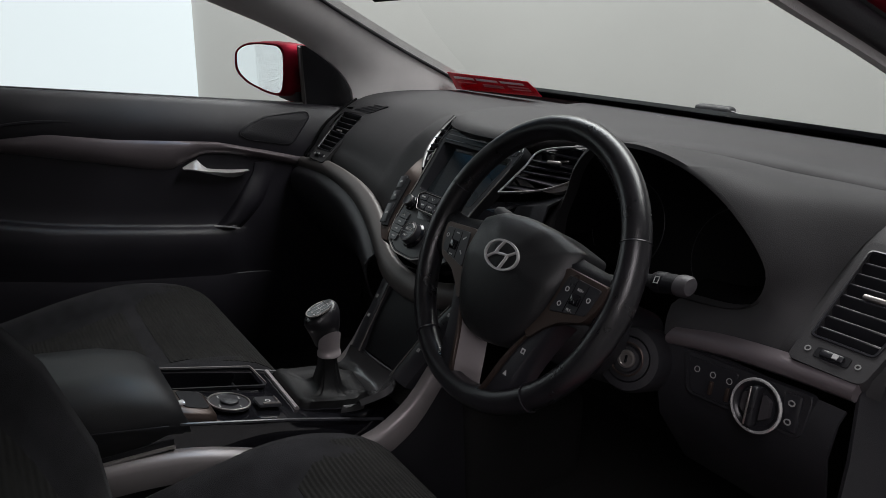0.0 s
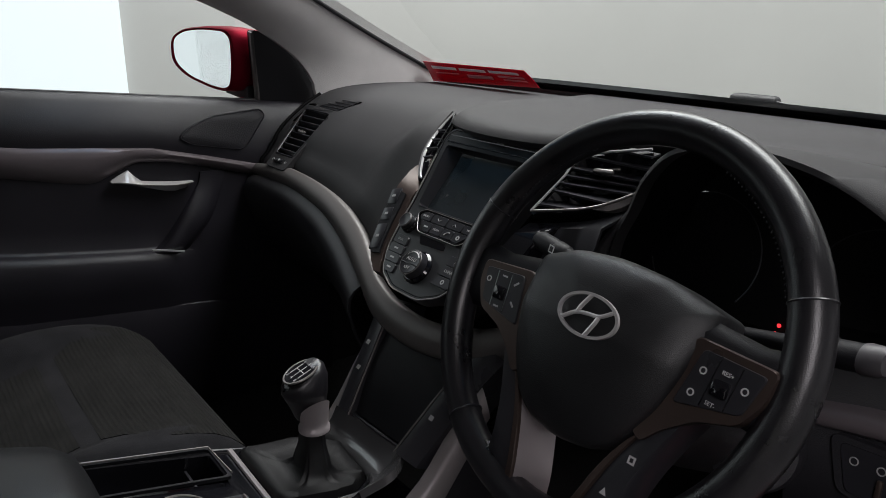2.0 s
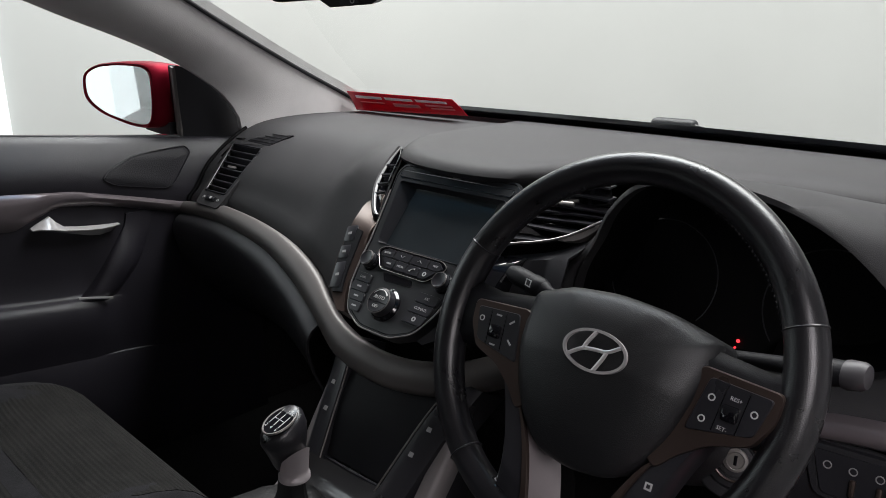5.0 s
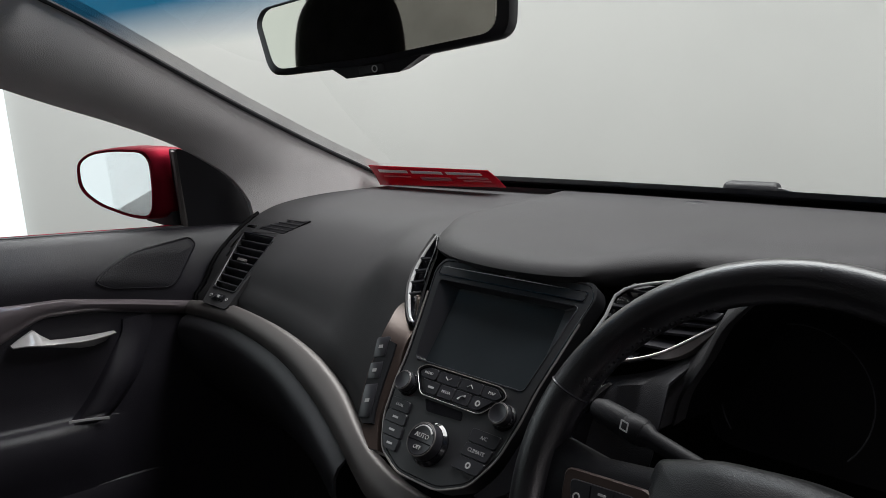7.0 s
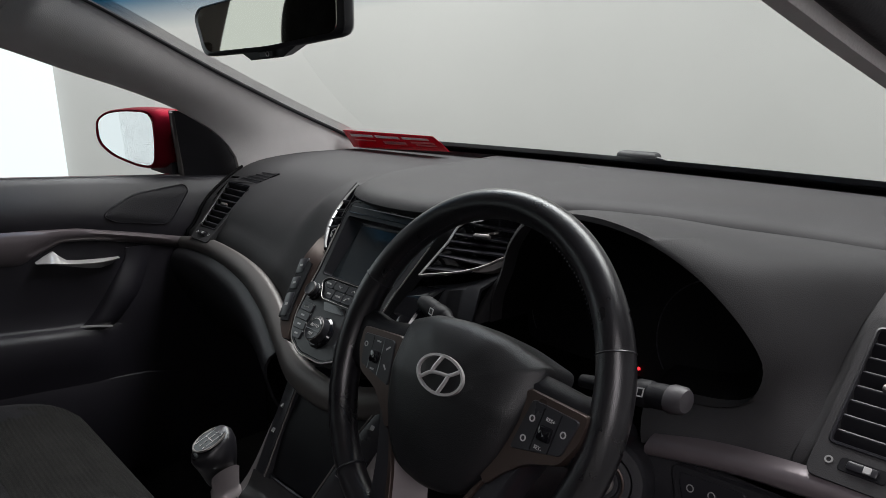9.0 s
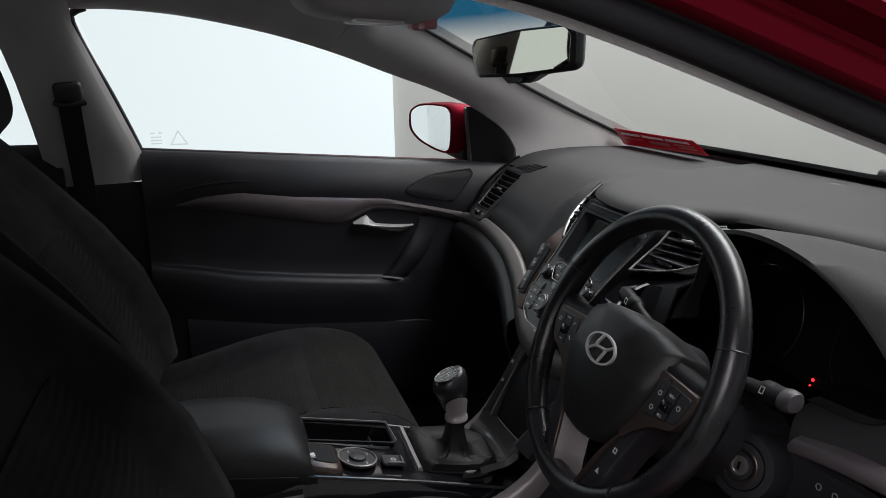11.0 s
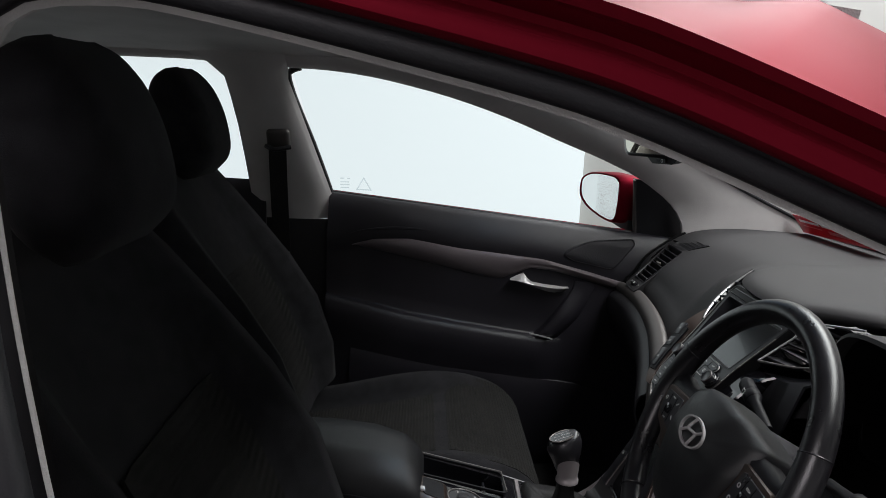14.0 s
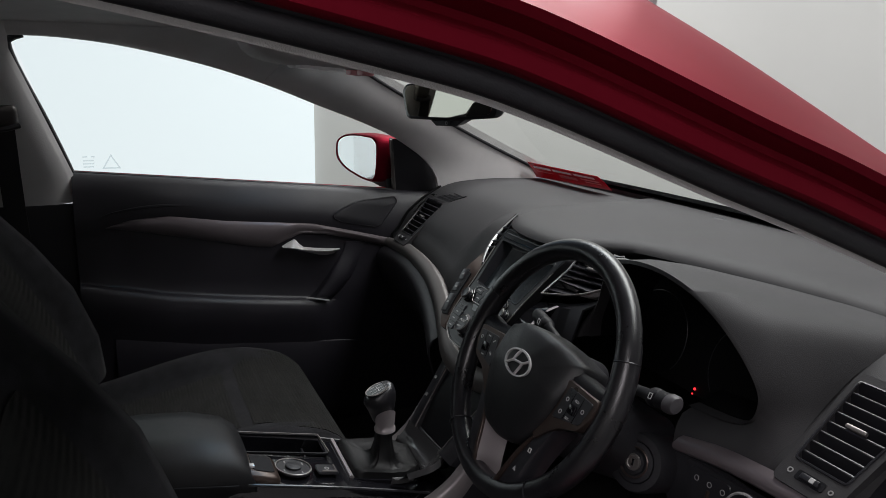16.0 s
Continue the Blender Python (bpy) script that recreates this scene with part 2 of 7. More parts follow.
def loft(rows, thick=0.0, closed_u=False, closed_v=False, cap=False, bm=None):
    """Quads between rows of points; thick gives the sheet a depth."""
    bm = bm or bmesh.new()
    vs = [[bm.verts.new(p) for p in r] for r in rows]
    made = []
    nu, nv = len(vs), len(vs[0])
    for i in range(nu if closed_u else nu - 1):
        for j in range(nv if closed_v else nv - 1):
            q = [vs[i][j], vs[i][(j + 1) % nv], vs[(i + 1) % nu][(j + 1) % nv], vs[(i + 1) % nu][j]]
            try:
                made.append(bm.faces.new(q))
            except ValueError:
                pass
    if cap and closed_v:
        for r in (vs[0], vs[-1]):
            try:
                made.append(bm.faces.new(r))
            except ValueError:
                pass
    if thick:
        bmesh.ops.recalc_face_normals(bm, faces=made)
        bmesh.ops.solidify(bm, geom=made, thickness=thick)
    return bm


def tube(path, radius, sides=12, closed=False, squash=1.0, bm=None):
    """A round bar along a path; radius is a number or one for each point."""
    path = [Vector(p) for p in path]
    n = len(path)
    radii = radius if isinstance(radius, (list, tuple)) else [radius] * n
    rows, side = [], None
    for i, p in enumerate(path):
        a = path[(i - 1) % n] if closed or i else p
        b = path[(i + 1) % n] if closed or i < n - 1 else p
        d = (b - a).normalized()
        if side is None:
            side = d.orthogonal().normalized()
        side = (side - d * side.dot(d)).normalized()
        other = d.cross(side)
        rows.append([p + (side * math.cos(k * math.tau / sides) + other * math.sin(k * math.tau / sides) * squash) * radii[i] for k in range(sides)])
    return loft(rows, 0, closed, True, not closed, bm)


def ribbon(path, width_dir, normal_dir, profile, bm=None):
    """A profile of (across, out) pairs carried along a path."""
    rows = []
    for i, p in enumerate(path):
        w = width_dir[i] if isinstance(width_dir, list) else Vector(width_dir)
        n = normal_dir[i] if isinstance(normal_dir, list) else Vector(normal_dir)
        rows.append([Vector(p) + Vector(w) * a + Vector(n) * b for a, b in profile])
    return loft(rows, 0, False, True, True, bm)


def rbox(size, m=None, bevel=0.004, segments=2, bm=None):
    """A box of that size with rounded edges, centred on m."""
    own = bmesh.new()
    bmesh.ops.create_cube(own, size=1)
    for v in own.verts:
        v.co = Vector((v.co.x * size[0], v.co.y * size[1], v.co.z * size[2]))
    if bevel:
        bmesh.ops.bevel(own, geom=own.edges[:], offset=min(bevel, min(size) * 0.49), segments=segments, profile=0.5, affect="EDGES")
    if m:
        bmesh.ops.transform(own, matrix=m, verts=own.verts)
    if bm is None:
        return own
    add(bm, own)
    return bm


def add(bm, other):
    seen = {v: bm.verts.new(v.co) for v in other.verts}
    for f in other.faces:
        try:
            bm.faces.new([seen[v] for v in f.verts])
        except ValueError:
            pass
    other.free()


def round_poly(points, radius, steps=4):
    """A 2D outline with its corners rounded."""
    out, n = [], len(points)
    for i in range(n):
        a, b, c = Vector(points[i - 1]), Vector(points[i]), Vector(points[(i + 1) % n])
        r = min(radius, (a - b).length * 0.45, (c - b).length * 0.45)
        p, q = b + (a - b).normalized() * r, b + (c - b).normalized() * r
        for k in range(steps + 1):
            t = k / steps
            out.append(p * (1 - t) ** 2 + b * 2 * t * (1 - t) + q * t * t)
    return out


def plate(outline, m, z0, z1, bevel=0.0015, bm=None):
    """A 2D outline made solid between two heights of m, with a softened upper edge."""
    bm = bm or bmesh.new()
    mid = sum((Vector(p) for p in outline), Vector((0, 0))) / len(outline)
    reach = max((Vector(p) - mid).length for p in outline)
    k = max(0.0, 1 - bevel / reach)
    def ring(s, z):
        return [bm.verts.new(m @ Vector((mid.x + (p[0] - mid.x) * s, mid.y + (p[1] - mid.y) * s, z))) for p in outline]
    rings = [ring(1, z0), ring(1, z1 - bevel * (1 if z1 > z0 else -1)), ring(k, z1)]
    n = len(outline)
    for a, b in zip(rings, rings[1:]):
        for i in range(n):
            bm.faces.new([a[i], a[(i + 1) % n], b[(i + 1) % n], b[i]])
    bm.faces.new(rings[-1])
    bm.faces.new(list(reversed(rings[0])))
    return bm


def ring_plate(outer, inner, m, z0, z1, bm=None):
    """A flat ring between two outlines of as many points."""
    bm = bm or bmesh.new()
    n = len(outer)
    def ring(pts, z):
        return [bm.verts.new(m @ Vector((p[0], p[1], z))) for p in pts]
    a, b, c, d = ring(outer, z0), ring(outer, z1), ring(inner, z1), ring(inner, z0)
    for p, q in ((a, b), (b, c), (c, d), (d, a)):
        for i in range(n):
            bm.faces.new([p[i], p[(i + 1) % n], q[(i + 1) % n], q[i]])
    return bm


def lathe(profile, m, sides=32, bm=None):
    """A turned form: (radius, height) pairs about the z axis of m."""
    rows = [[m @ Vector((r * math.cos(k * math.tau / sides), r * math.sin(k * math.tau / sides), z)) for k in range(sides)] for r, z in profile]
    return loft(rows, 0, False, True, True, bm)


def ellipse(rx, ry, count=40, cx=0.0, cy=0.0):
    return [(cx + rx * math.cos(k * math.tau / count), cy + ry * math.sin(k * math.tau / count)) for k in range(count)]


def lettering(words, size, m, depth=0.0003):
    """Raised letters in the built-in font, centred on m."""
    cu = bpy.data.curves.new("words", "FONT")
    cu.body, cu.size, cu.align_x, cu.align_y, cu.extrude, cu.resolution_u = words, size, "CENTER", "CENTER", depth, 2
    ob = bpy.data.objects.new("words", cu)
    scene.collection.objects.link(ob)
    bpy.context.view_layer.update()
    me = bpy.data.meshes.new_from_object(ob.evaluated_get(bpy.context.evaluated_depsgraph_get()))
    bpy.data.objects.remove(ob)
    bm = bmesh.new()
    bm.from_mesh(me)
    bpy.data.meshes.remove(me)
    bmesh.ops.transform(bm, matrix=m, verts=bm.verts)
    return bm


def basis(origin, ex, ey, ez):
    m = Matrix.Identity(4)
    for i, v in enumerate((ex, ey, ez, origin)):
        for k in range(3):
            m[k][i] = v[k]
    return m


def smooth01(a, b, x):
    t = max(0.0, min(1.0, (x - a) / (b - a)))
    return t * t * (3 - 2 * t)


# ---- the studio ----
def wall(name, x0, x1, y0, y1, z0, z1, mat, label, category="wall"):
    ob = part(name, rbox((x1 - x0, y1 - y0, z1 - z0), Matrix.Translation(((x0 + x1) / 2, (y0 + y1) / 2, (z0 + z1) / 2)), 0.004, 1), mat, None, label, 0)
    return tagged(ob, "", category, "", "structure")


wall("floor", -3.4, 4.7, -5.2, 5.7, -0.1, 0.0, M["floor"], "grey painted studio floor", "floor")
wall("ceiling", -3.4, 4.7, -5.2, 5.7, 3.4, 3.5, M["wall"], "pale painted studio ceiling", "ceiling")
cove = spline([(-3.1, 1.1, 0), (-3.1, 2.0, 0), (-2.95, 3.1, 0), (-2.3, 4.2, 0), (-1.2, 4.95, 0), (0.2, 5.2, 0), (2.0, 5.25, 0), (3.3, 5.25, 0), (4.55, 5.3, 0)], 48)
tagged(part("wall_front", loft([[Vector((p.x, p.y, z)) for z in (0.0, 1.2, 2.4, 3.4)] for p in cove], 0.05), M["wall"], None, "pale grey curved studio backdrop wall", 80), "", "wall", "", "structure")
wall("wall_back", -3.4, 4.7, -5.2, -5.0, 0.0, 3.4, M["wall"], "pale grey painted studio wall")
wall("wall_driver_side", 4.5, 4.7, -5.0, 5.4, 0.0, 3.4, M["dark_wall"], "dark grey painted studio wall")
wall("wall_passenger_side", -3.4, -3.2, -5.0, 5.4, 0.0, 3.4, M["wall"], "pale grey painted studio wall")
wall("wall_dark_panel", -3.0, 0.4, -5.0, -4.95, 0.0, 3.4, M["floor"], "dark grey panel in the studio corner")
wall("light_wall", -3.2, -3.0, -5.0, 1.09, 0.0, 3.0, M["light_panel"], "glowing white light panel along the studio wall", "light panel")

# ---- curves of the passenger side of the body; the driver side mirrors them ----
OPENING = [(-0.634, -0.13, 1.301), (-0.636, -0.054, 1.301), (-0.64, 0.054, 1.291), (-0.648, 0.16, 1.272), (-0.656, 0.275, 1.245), (-0.667, 0.40, 1.206), (-0.689, 0.53, 1.157), (-0.704, 0.63, 1.121), (-0.715, 0.722, 1.082), (-0.716, 0.778, 1.048), (-0.715, 0.825, 1.012), (-0.712, 0.856, 0.968), (-0.71, 0.862, 0.935)]
OPENING_DRIVER = [(-0.634, -0.117, 1.303), (-0.64, 0.043, 1.286), (-0.653, 0.241, 1.255), (-0.663, 0.335, 1.228), (-0.686, 0.484, 1.170), (-0.701, 0.592, 1.130), (-0.722, 0.724, 1.074), (-0.738, 0.818, 1.018), (-0.715, 0.864, 0.954)]
SCREEN_EDGE = [(-0.6, 0.47, 1.318), (-0.607, 0.53, 1.292), (-0.62, 0.605, 1.256), (-0.655, 0.799, 1.156), (-0.687, 0.991, 1.064), (-0.712, 1.151, 0.993), (-0.722, 1.215, 0.962)]

car = thing("car_body", (0, 0, 0), "red metallic saloon car body with its driver door open", "car")


def screen_point(s, t):
    """A point of the windscreen: s across from -1 to 1, t up from 0 to 1."""
    edge = spline(SCREEN_EDGE, 25)
    p = edge[round((1 - t) * 24)]
    bow = 0.04 * (1 - s * s)
    return Vector((-p.x * s, p.y + bow * (1 - 0.35 * t), p.z + 0.02 * (1 - s * s) * t))


def side(points, sign):
    return [Vector(p) if sign < 0 else Vector((-p[0], p[1], p[2])) for p in points]


for sign in (-1, 1):
    opening = side(spline(OPENING, 41), sign)
    lower = opening[19:]
    edge = side(list(reversed(spline(SCREEN_EDGE, 22))), sign)
    edge = list(reversed(edge))
    # padded inner trim of the windscreen pillar
    rows = []
    for a, b in zip(lower, edge):
        inward = Vector((-sign, -0.35, -0.25)).normalized()
        if sign > 0:
            b = b + Vector((-0.008, -0.004, -0.009))
        rows.append([a + Vector((sign * 0.012, 0, 0)), a, a.lerp(b, 0.12) + inward * 0.010, a.lerp(b, 0.35) + inward * 0.02, a.lerp(b, 0.65) + inward * 0.018, a.lerp(b, 0.9) + inward * 0.006, b, b + (Vector((0, 0.02, 0.01)) if sign < 0 else Vector((-0.004, 0.002, -0.008)))])
    rows.append([p + Vector((0, 0.008, -0.03)) for p in rows[-1]])
    rows.append([p + Vector((0, 0.006, -0.04)) for p in rows[-1]])
    part("pillar_trim", loft(rows, -0.003), M["pillar"], car, "pale grey woven pillar trim")
    # headliner rail above the door
    rows = []
    for j, a in enumerate(opening[:20]):
        k = smooth01(0.3, 1.0, j / 19)
        b = Vector((sign * (0.575 + 0.026 * k), a.y + (0.472 - opening[19].y) * k, 1.335 - 0.016 * k))
        rows.append([a + Vector((sign * 0.012, 0, 0.0)), a, a.lerp(b, 0.25) + Vector((-sign * 0.012, 0, -0.006)), a.lerp(b, 0.6) + Vector((-sign * 0.016, 0, -0.004)), b])
    part("roof_rail_trim", loft(rows, -0.003), M["pillar"], car, "pale grey roof rail trim")

part("trim_joint", tube(spline([(-0.668, 0.466, 1.199), (-0.659, 0.463, 1.225), (-0.636, 0.462, 1.265), (-0.604, 0.468, 1.312)], 14), 0.0016, 6), M["dark"], car, "thin dark joint between pillar and roof trim")
# headliner
rows = []
for i in range(15):
    y = 0.50 - i * 0.14
    rows.append([Vector((x, y + (0.05 * (1 - (x / 0.6) ** 2) if i == 0 else 0), 1.335 + 0.035 * (1 - (x / 0.6) ** 2) - 0.02 * smooth01(0.3, 0.5, y) - 0.05 * smooth01(-0.9, -1.5, y))) for x in [k * 0.06 - 0.6 for k in range(21)]])
part("headliner", loft(rows, 0.01), M["roof_cloth"], car, "pale grey cloth headliner")
# outer roof
rows = []
for i in range(17):
    y = 0.475 - i * 0.125
    rows.append([Vector((x, y + 0.03 * (1 - (x / 0.6) ** 2) * (i == 0), 1.347 + 0.05 * (1 - (x / 0.6) ** 2) - 0.031 * smooth01(0.15, 0.475, y) - 0.05 * smooth01(-0.9, -1.6, y))) for x in [k * 0.06 - 0.6 for k in range(21)]])
part("roof", loft(rows, 0.004), M["paint"], car)

# windscreen with its tint band and black border
rows = [[screen_point(s / 10, t / 12) for s in range(-10, 11)] for t in range(13)]
glass = part("windscreen", loft(rows), M["windscreen"], car, "clear windscreen with a blue tint band")
glass.visible_shadow = False
for sign in (-1, 1):
    path = [screen_point(sign * 0.995, t / 30) + Vector((0, -0.004, -0.003)) for t in range(31)]
    part("windscreen_border", tube(path, 0.0042, 8), M["rubber"], car, "black glazing border")
path = [screen_point(s / 20, 0) + Vector((0, 0.0, 0.004)) for s in range(-20, 21)]
part("windscreen_border", ribbon(path, (0, 0.6, -0.25), (0, 0.3, 1), [(-0.03, 0.0), (-0.03, 0.008), (0.06, 0.014), (0.06, 0.0)]), M["gloss"], car, "black glazing border")
# cowl below the glass, outside
path = [screen_point(s / 20, 0) + Vector((0, 0.06, -0.012)) for s in range(-20, 21)]
part("cowl", ribbon(path, (0, 1, -0.15), (0, 0, 1), [(-0.05, -0.03), (-0.05, 0.0), (0.1, 0.008), (0.12, -0.03)]), M["dark"], car, "black plastic cowl below the windscreen")

# door opening of the driver side: trim lip, rubber seal, painted flange and pillar skin
open_r = [p - Vector((0, 0, 0.011 * smooth01(0.0, 0.2, p.y))) for p in side(OPENING_DRIVER, 1)]
back_r = [Vector(p) for p in [(0.765, 0.02, 0.43), (0.76, 0.008, 0.685), (0.748, -0.007, 0.921), (0.731, -0.028, 1.005), (0.702, -0.055, 1.083), (0.674, -0.078, 1.156), (0.654, -0.092, 1.211), (0.637, -0.096, 1.254)]]
front_r = [Vector(p) for p in [(0.735, 0.87, 0.86), (0.745, 0.86, 0.7), (0.75, 0.82, 0.5)]]
loop = spline(back_r + [Vector((0.63, -0.076, 1.283)), Vector((0.632, -0.026, 1.291))] + open_r[1:] + front_r, 120)


def out_dirs(path, centre):
    """For each point: across the opening's edge, away from its middle."""
    dirs = []
    for i, p in enumerate(path):
        d = (path[min(i + 1, len(path) - 1)] - path[max(i - 1, 0)]).normalized()
        w = (p - centre)
        w.x = 0
        w = w - d * w.dot(d)
        dirs.append(w.normalized())
    return dirs


away = out_dirs(loop, Vector((0.7, 0.35, 0.85)))
rt = Vector((1, 0, 0.0))
def lip(p):
    """The lip is narrower down the centre pillar."""
    return 0.25 + 0.75 * smooth01(1.22, 1.28, p.z) if p.y < 0.06 else 1.0


part("trim_lip", loft([[p + rt * -0.004 * lip(p), p + (rt * 0.012 - w * 0.004) * lip(p), p + (rt * 0.016 + w * 0.004) * lip(p), p + (rt * 0.006 + w * 0.010) * lip(p)] for p, w in zip(loop, away)], 0, False, True, True), M["pillar"], car, "pale grey trim lip round the door opening")
part("door_seal", tube([p + rt * 0.019 + w * 0.010 for p, w in zip(loop, away)], 0.0098, 14), M["rubber"], car, "black rubber door seal")
part("seal_base", loft([[p + rt * 0.016 + w * 0.010, p + rt * 0.027 + w * 0.021, p + rt * 0.018 + w * 0.025, p + rt * 0.006 + w * 0.016] for p, w in zip(loop, away)], 0, False, True, True), M["rubber"], car, "black rubber seal lip")
flange = [(0.016, 0.019), (0.028, 0.0205), (0.0345, 0.022), (0.0372, 0.0245), (0.0368, 0.030), (0.0355, 0.0342), (0.0362, 0.0362), (0.0345, 0.0378), (0.026, 0.0402), (0.0205, 0.0445), (0.0215, 0.050), (0.030, 0.0545), (0.038, 0.0575)]
corner = next(i for i, p in enumerate(loop) if p.z > 1.278)
part("door_flange", loft([[p + rt * a + w * b for a, b in flange] for p, w in zip(loop[corner:], away[corner:]) if p.z > 0.86], -0.002), M["paint"], car, "red painted door flange")
# outer skin of the pillar and roof edge
skin_path = [p for p in loop[corner:] if p.z > 0.96]
skin_away = [w for p, w in zip(loop[corner:], away[corner:]) if p.z > 0.96]
edge_r = side(spline(SCREEN_EDGE, 60), 1)
rows = []
for p, w in zip(skin_path, skin_away):
    a = p + rt * 0.0385 + w * 0.0578
    if p.y < 0.33:
        b = Vector((0.585, p.y + 0.1 * smooth01(0.0, 0.33, p.y), 1.345 - 0.027 * smooth01(0.1, 0.33, p.y)))
    else:
        want = 0.44 + (p.y - 0.33) * (1.2 - 0.44) / (0.84 - 0.33)
        b = min(edge_r, key=lambda q: abs(q.y - want)) + Vector((0.003, -0.004, 0.0))
    mid = a.lerp(b, 0.5) + Vector((0.010, 0, 0.003))
    rows.append([a - rt * 0.002, a + rt * 0.003 + w * 0.001, a + rt * 0.006 + w * 0.005, a.lerp(mid, 0.5) + Vector((0.005, 0, 0.003)), mid, mid.lerp(b, 0.5) + Vector((0.003, 0, 0.002)), b, b + Vector((-0.006, 0.004, -0.006))])
part("pillar_skin", loft(rows, -0.002), M["paint"], car, "red painted windscreen pillar")
# centre pillar of the driver side
rows = []
for p, w in zip(loop, away):
    if p.z < 1.25 and p.z > 0.45 and p in loop[:50]:
        rows.append([p + Vector((-0.012, -0.002, 0)), p + Vector((-0.03, -0.05, 0)), p + Vector((-0.025, -0.16, 0)), p + Vector((0.01, -0.19, 0))])
part("centre_pillar_trim", loft(rows), M["stalk_black"], car, "black centre pillar trim")
rows = [[p + rt * 0.038 + w * 0.058, p + rt * 0.048 + w * 0.075, p + rt * 0.045 + Vector((0, -0.2, 0))] for p, w in zip(loop[:corner], away[:corner]) if p.z < 1.0]
part("centre_pillar_skin", loft(rows, -0.002), M["paint"], car, "red painted centre pillar")
# sill and floor pan
part("floor_pan", rbox((1.5, 2.76, 0.06), pose(0, -0.1, 0.27), 0.02), M["carpet"], car, "black carpeted floor pan")
part("sill", rbox((0.12, 2.0, 0.16), pose(0.78, -0.1, 0.36), 0.03, 3), M["paint"], car, "red painted door sill")
part("bulkhead", rbox((1.46, 0.04, 0.68), pose(0, 1.2, 0.6), 0.01), M["carpet"], car, "black bulkhead behind the footwells")
part("tunnel", rbox((0.2, 1.9, 0.22), pose(0.02, 0.0, 0.38), 0.05, 3), M["carpet"], car, "black carpeted tunnel")

for sign in (-1, 1):
    rows = [[Vector((sign * 0.728, y, z)) for z in (0.27, 0.5, 0.8, 0.885)] for y in ((0.80 if sign < 0 else 0.755), 0.9, 1.05, 1.24)]
    part("kick_panel", loft(rows, 0.01), M["carpet"], car, "black footwell side panel")
# centre pillar of the passenger side
rows = []
for z, yf, yb, x in [(0.934, -0.047, -0.25, -0.742), (0.97, -0.05, -0.243, -0.735), (1.0, -0.052, -0.24, -0.724), (1.08, -0.078, -0.246, -0.69), (1.164, -0.106, -0.255, -0.658), (1.23, -0.128, -0.266, -0.633), (1.275, -0.144, -0.276, -0.617), (1.305, -0.142, -0.31, -0.603), (1.335, -0.11, -0.37, -0.58)]:
    rows.append([Vector((x - 0.016, yf + 0.012, z)), Vector((x - 0.004, yf + 0.003, z)), Vector((x, yf, z)), Vector((x + 0.02, yf - 0.03, z)), Vector((x + 0.026, (yf + yb) / 2, z)), Vector((x + 0.018, yb + 0.03, z)), Vector((x, yb, z)), Vector((x - 0.03, yb - 0.004, z))])
part("centre_pillar_trim", loft(rows), M["pillar"], car, "pale grey centre pillar trim")
rows = [[Vector((-0.765, yf + 0.0, z)), Vector((-0.735, yf, z)), Vector((-0.722, -0.1, z)), Vector((-0.722, -0.2, z)), Vector((-0.74, yb, z))] for z, yf, yb in [(0.4, 0.02, -0.3), (0.7, -0.01, -0.28), (0.9335, -0.043, -0.252)]]
part("centre_pillar_base", loft(rows, -0.004), M["dark"], car, "black lower pillar trim")
# black outer edge of the pillar by the glass
path = spline([(-0.765, -0.036, 0.95), (-0.755, -0.044, 0.999), (-0.708, -0.082, 1.12), (-0.668, -0.114, 1.21), (-0.65, -0.13, 1.26), (-0.642, -0.133, 1.292), (-0.642, -0.105, 1.305)], 26)
part("glass_run", tube(path, 0.008, 8), M["rubber"], car, "black rubber glass run")
# rear quarter of the passenger side: lower panel, window band, rail
rows = [[Vector((-0.74, y, 0.4)), Vector((-0.7, y, 0.7)), Vector((-0.71, y, 0.97)), Vector((-0.745, y, 1.026 - (y + 0.25) * 0.02))] for y in (-0.2, -0.6, -1.0, -1.5)]
part("rear_door_panel", loft(rows, -0.01), M["door"], car, "dark rear door panel")
top = spline([(-0.668, -0.262, 1.21), (-0.64, -0.278, 1.285), (-0.632, -0.30, 1.306), (-0.629, -0.44, 1.311), (-0.632, -0.8, 1.30), (-0.66, -1.15, 1.24)], 40)
rows = [[p + Vector((-0.014, 0, 0)), p, p.lerp(Vector((-0.58, p.y, 1.335)), 0.5) + Vector((0.01, 0, -0.004)), Vector((-0.58, min(p.y, -0.3), 1.335))] for p in top]
part("rear_rail_trim", loft(rows, -0.003), M["pillar"], car, "pale grey rear roof rail trim")
rows = [[Vector((-0.744, y, 1.02)), Vector((-0.63, y, 1.312))] for y in (-0.25, -0.7, -1.15)]
pane = part("rear_door_glass", loft(rows), M["glass"], car, "clear rear door glass")
pane.visible_shadow = False
part("coat_hook", tube(spline([(-0.632, -0.262, 1.262), (-0.628, -0.245, 1.236), (-0.632, -0.237, 1.215), (-0.64, -0.25, 1.208), (-0.642, -0.262, 1.222)], 14), 0.0035, 8), M["dark"], car, "small black coat hook")
# rear bulkhead that closes the cabin
rows = [[Vector((x, -1.3 - 0.15 * (z > 0.9), z)) for x in (-0.72, -0.3, 0.3, 0.72)] for z in (0.3, 0.9, 1.0)]
part("rear_shelf", loft(rows, 0.02), M["cloth"], car, "dark rear seat back")

# ---- passenger door ----
door = thing("passenger_door", (-0.74, 0.35, 0.35), "closed dark plastic passenger door with satin trim", "car door")


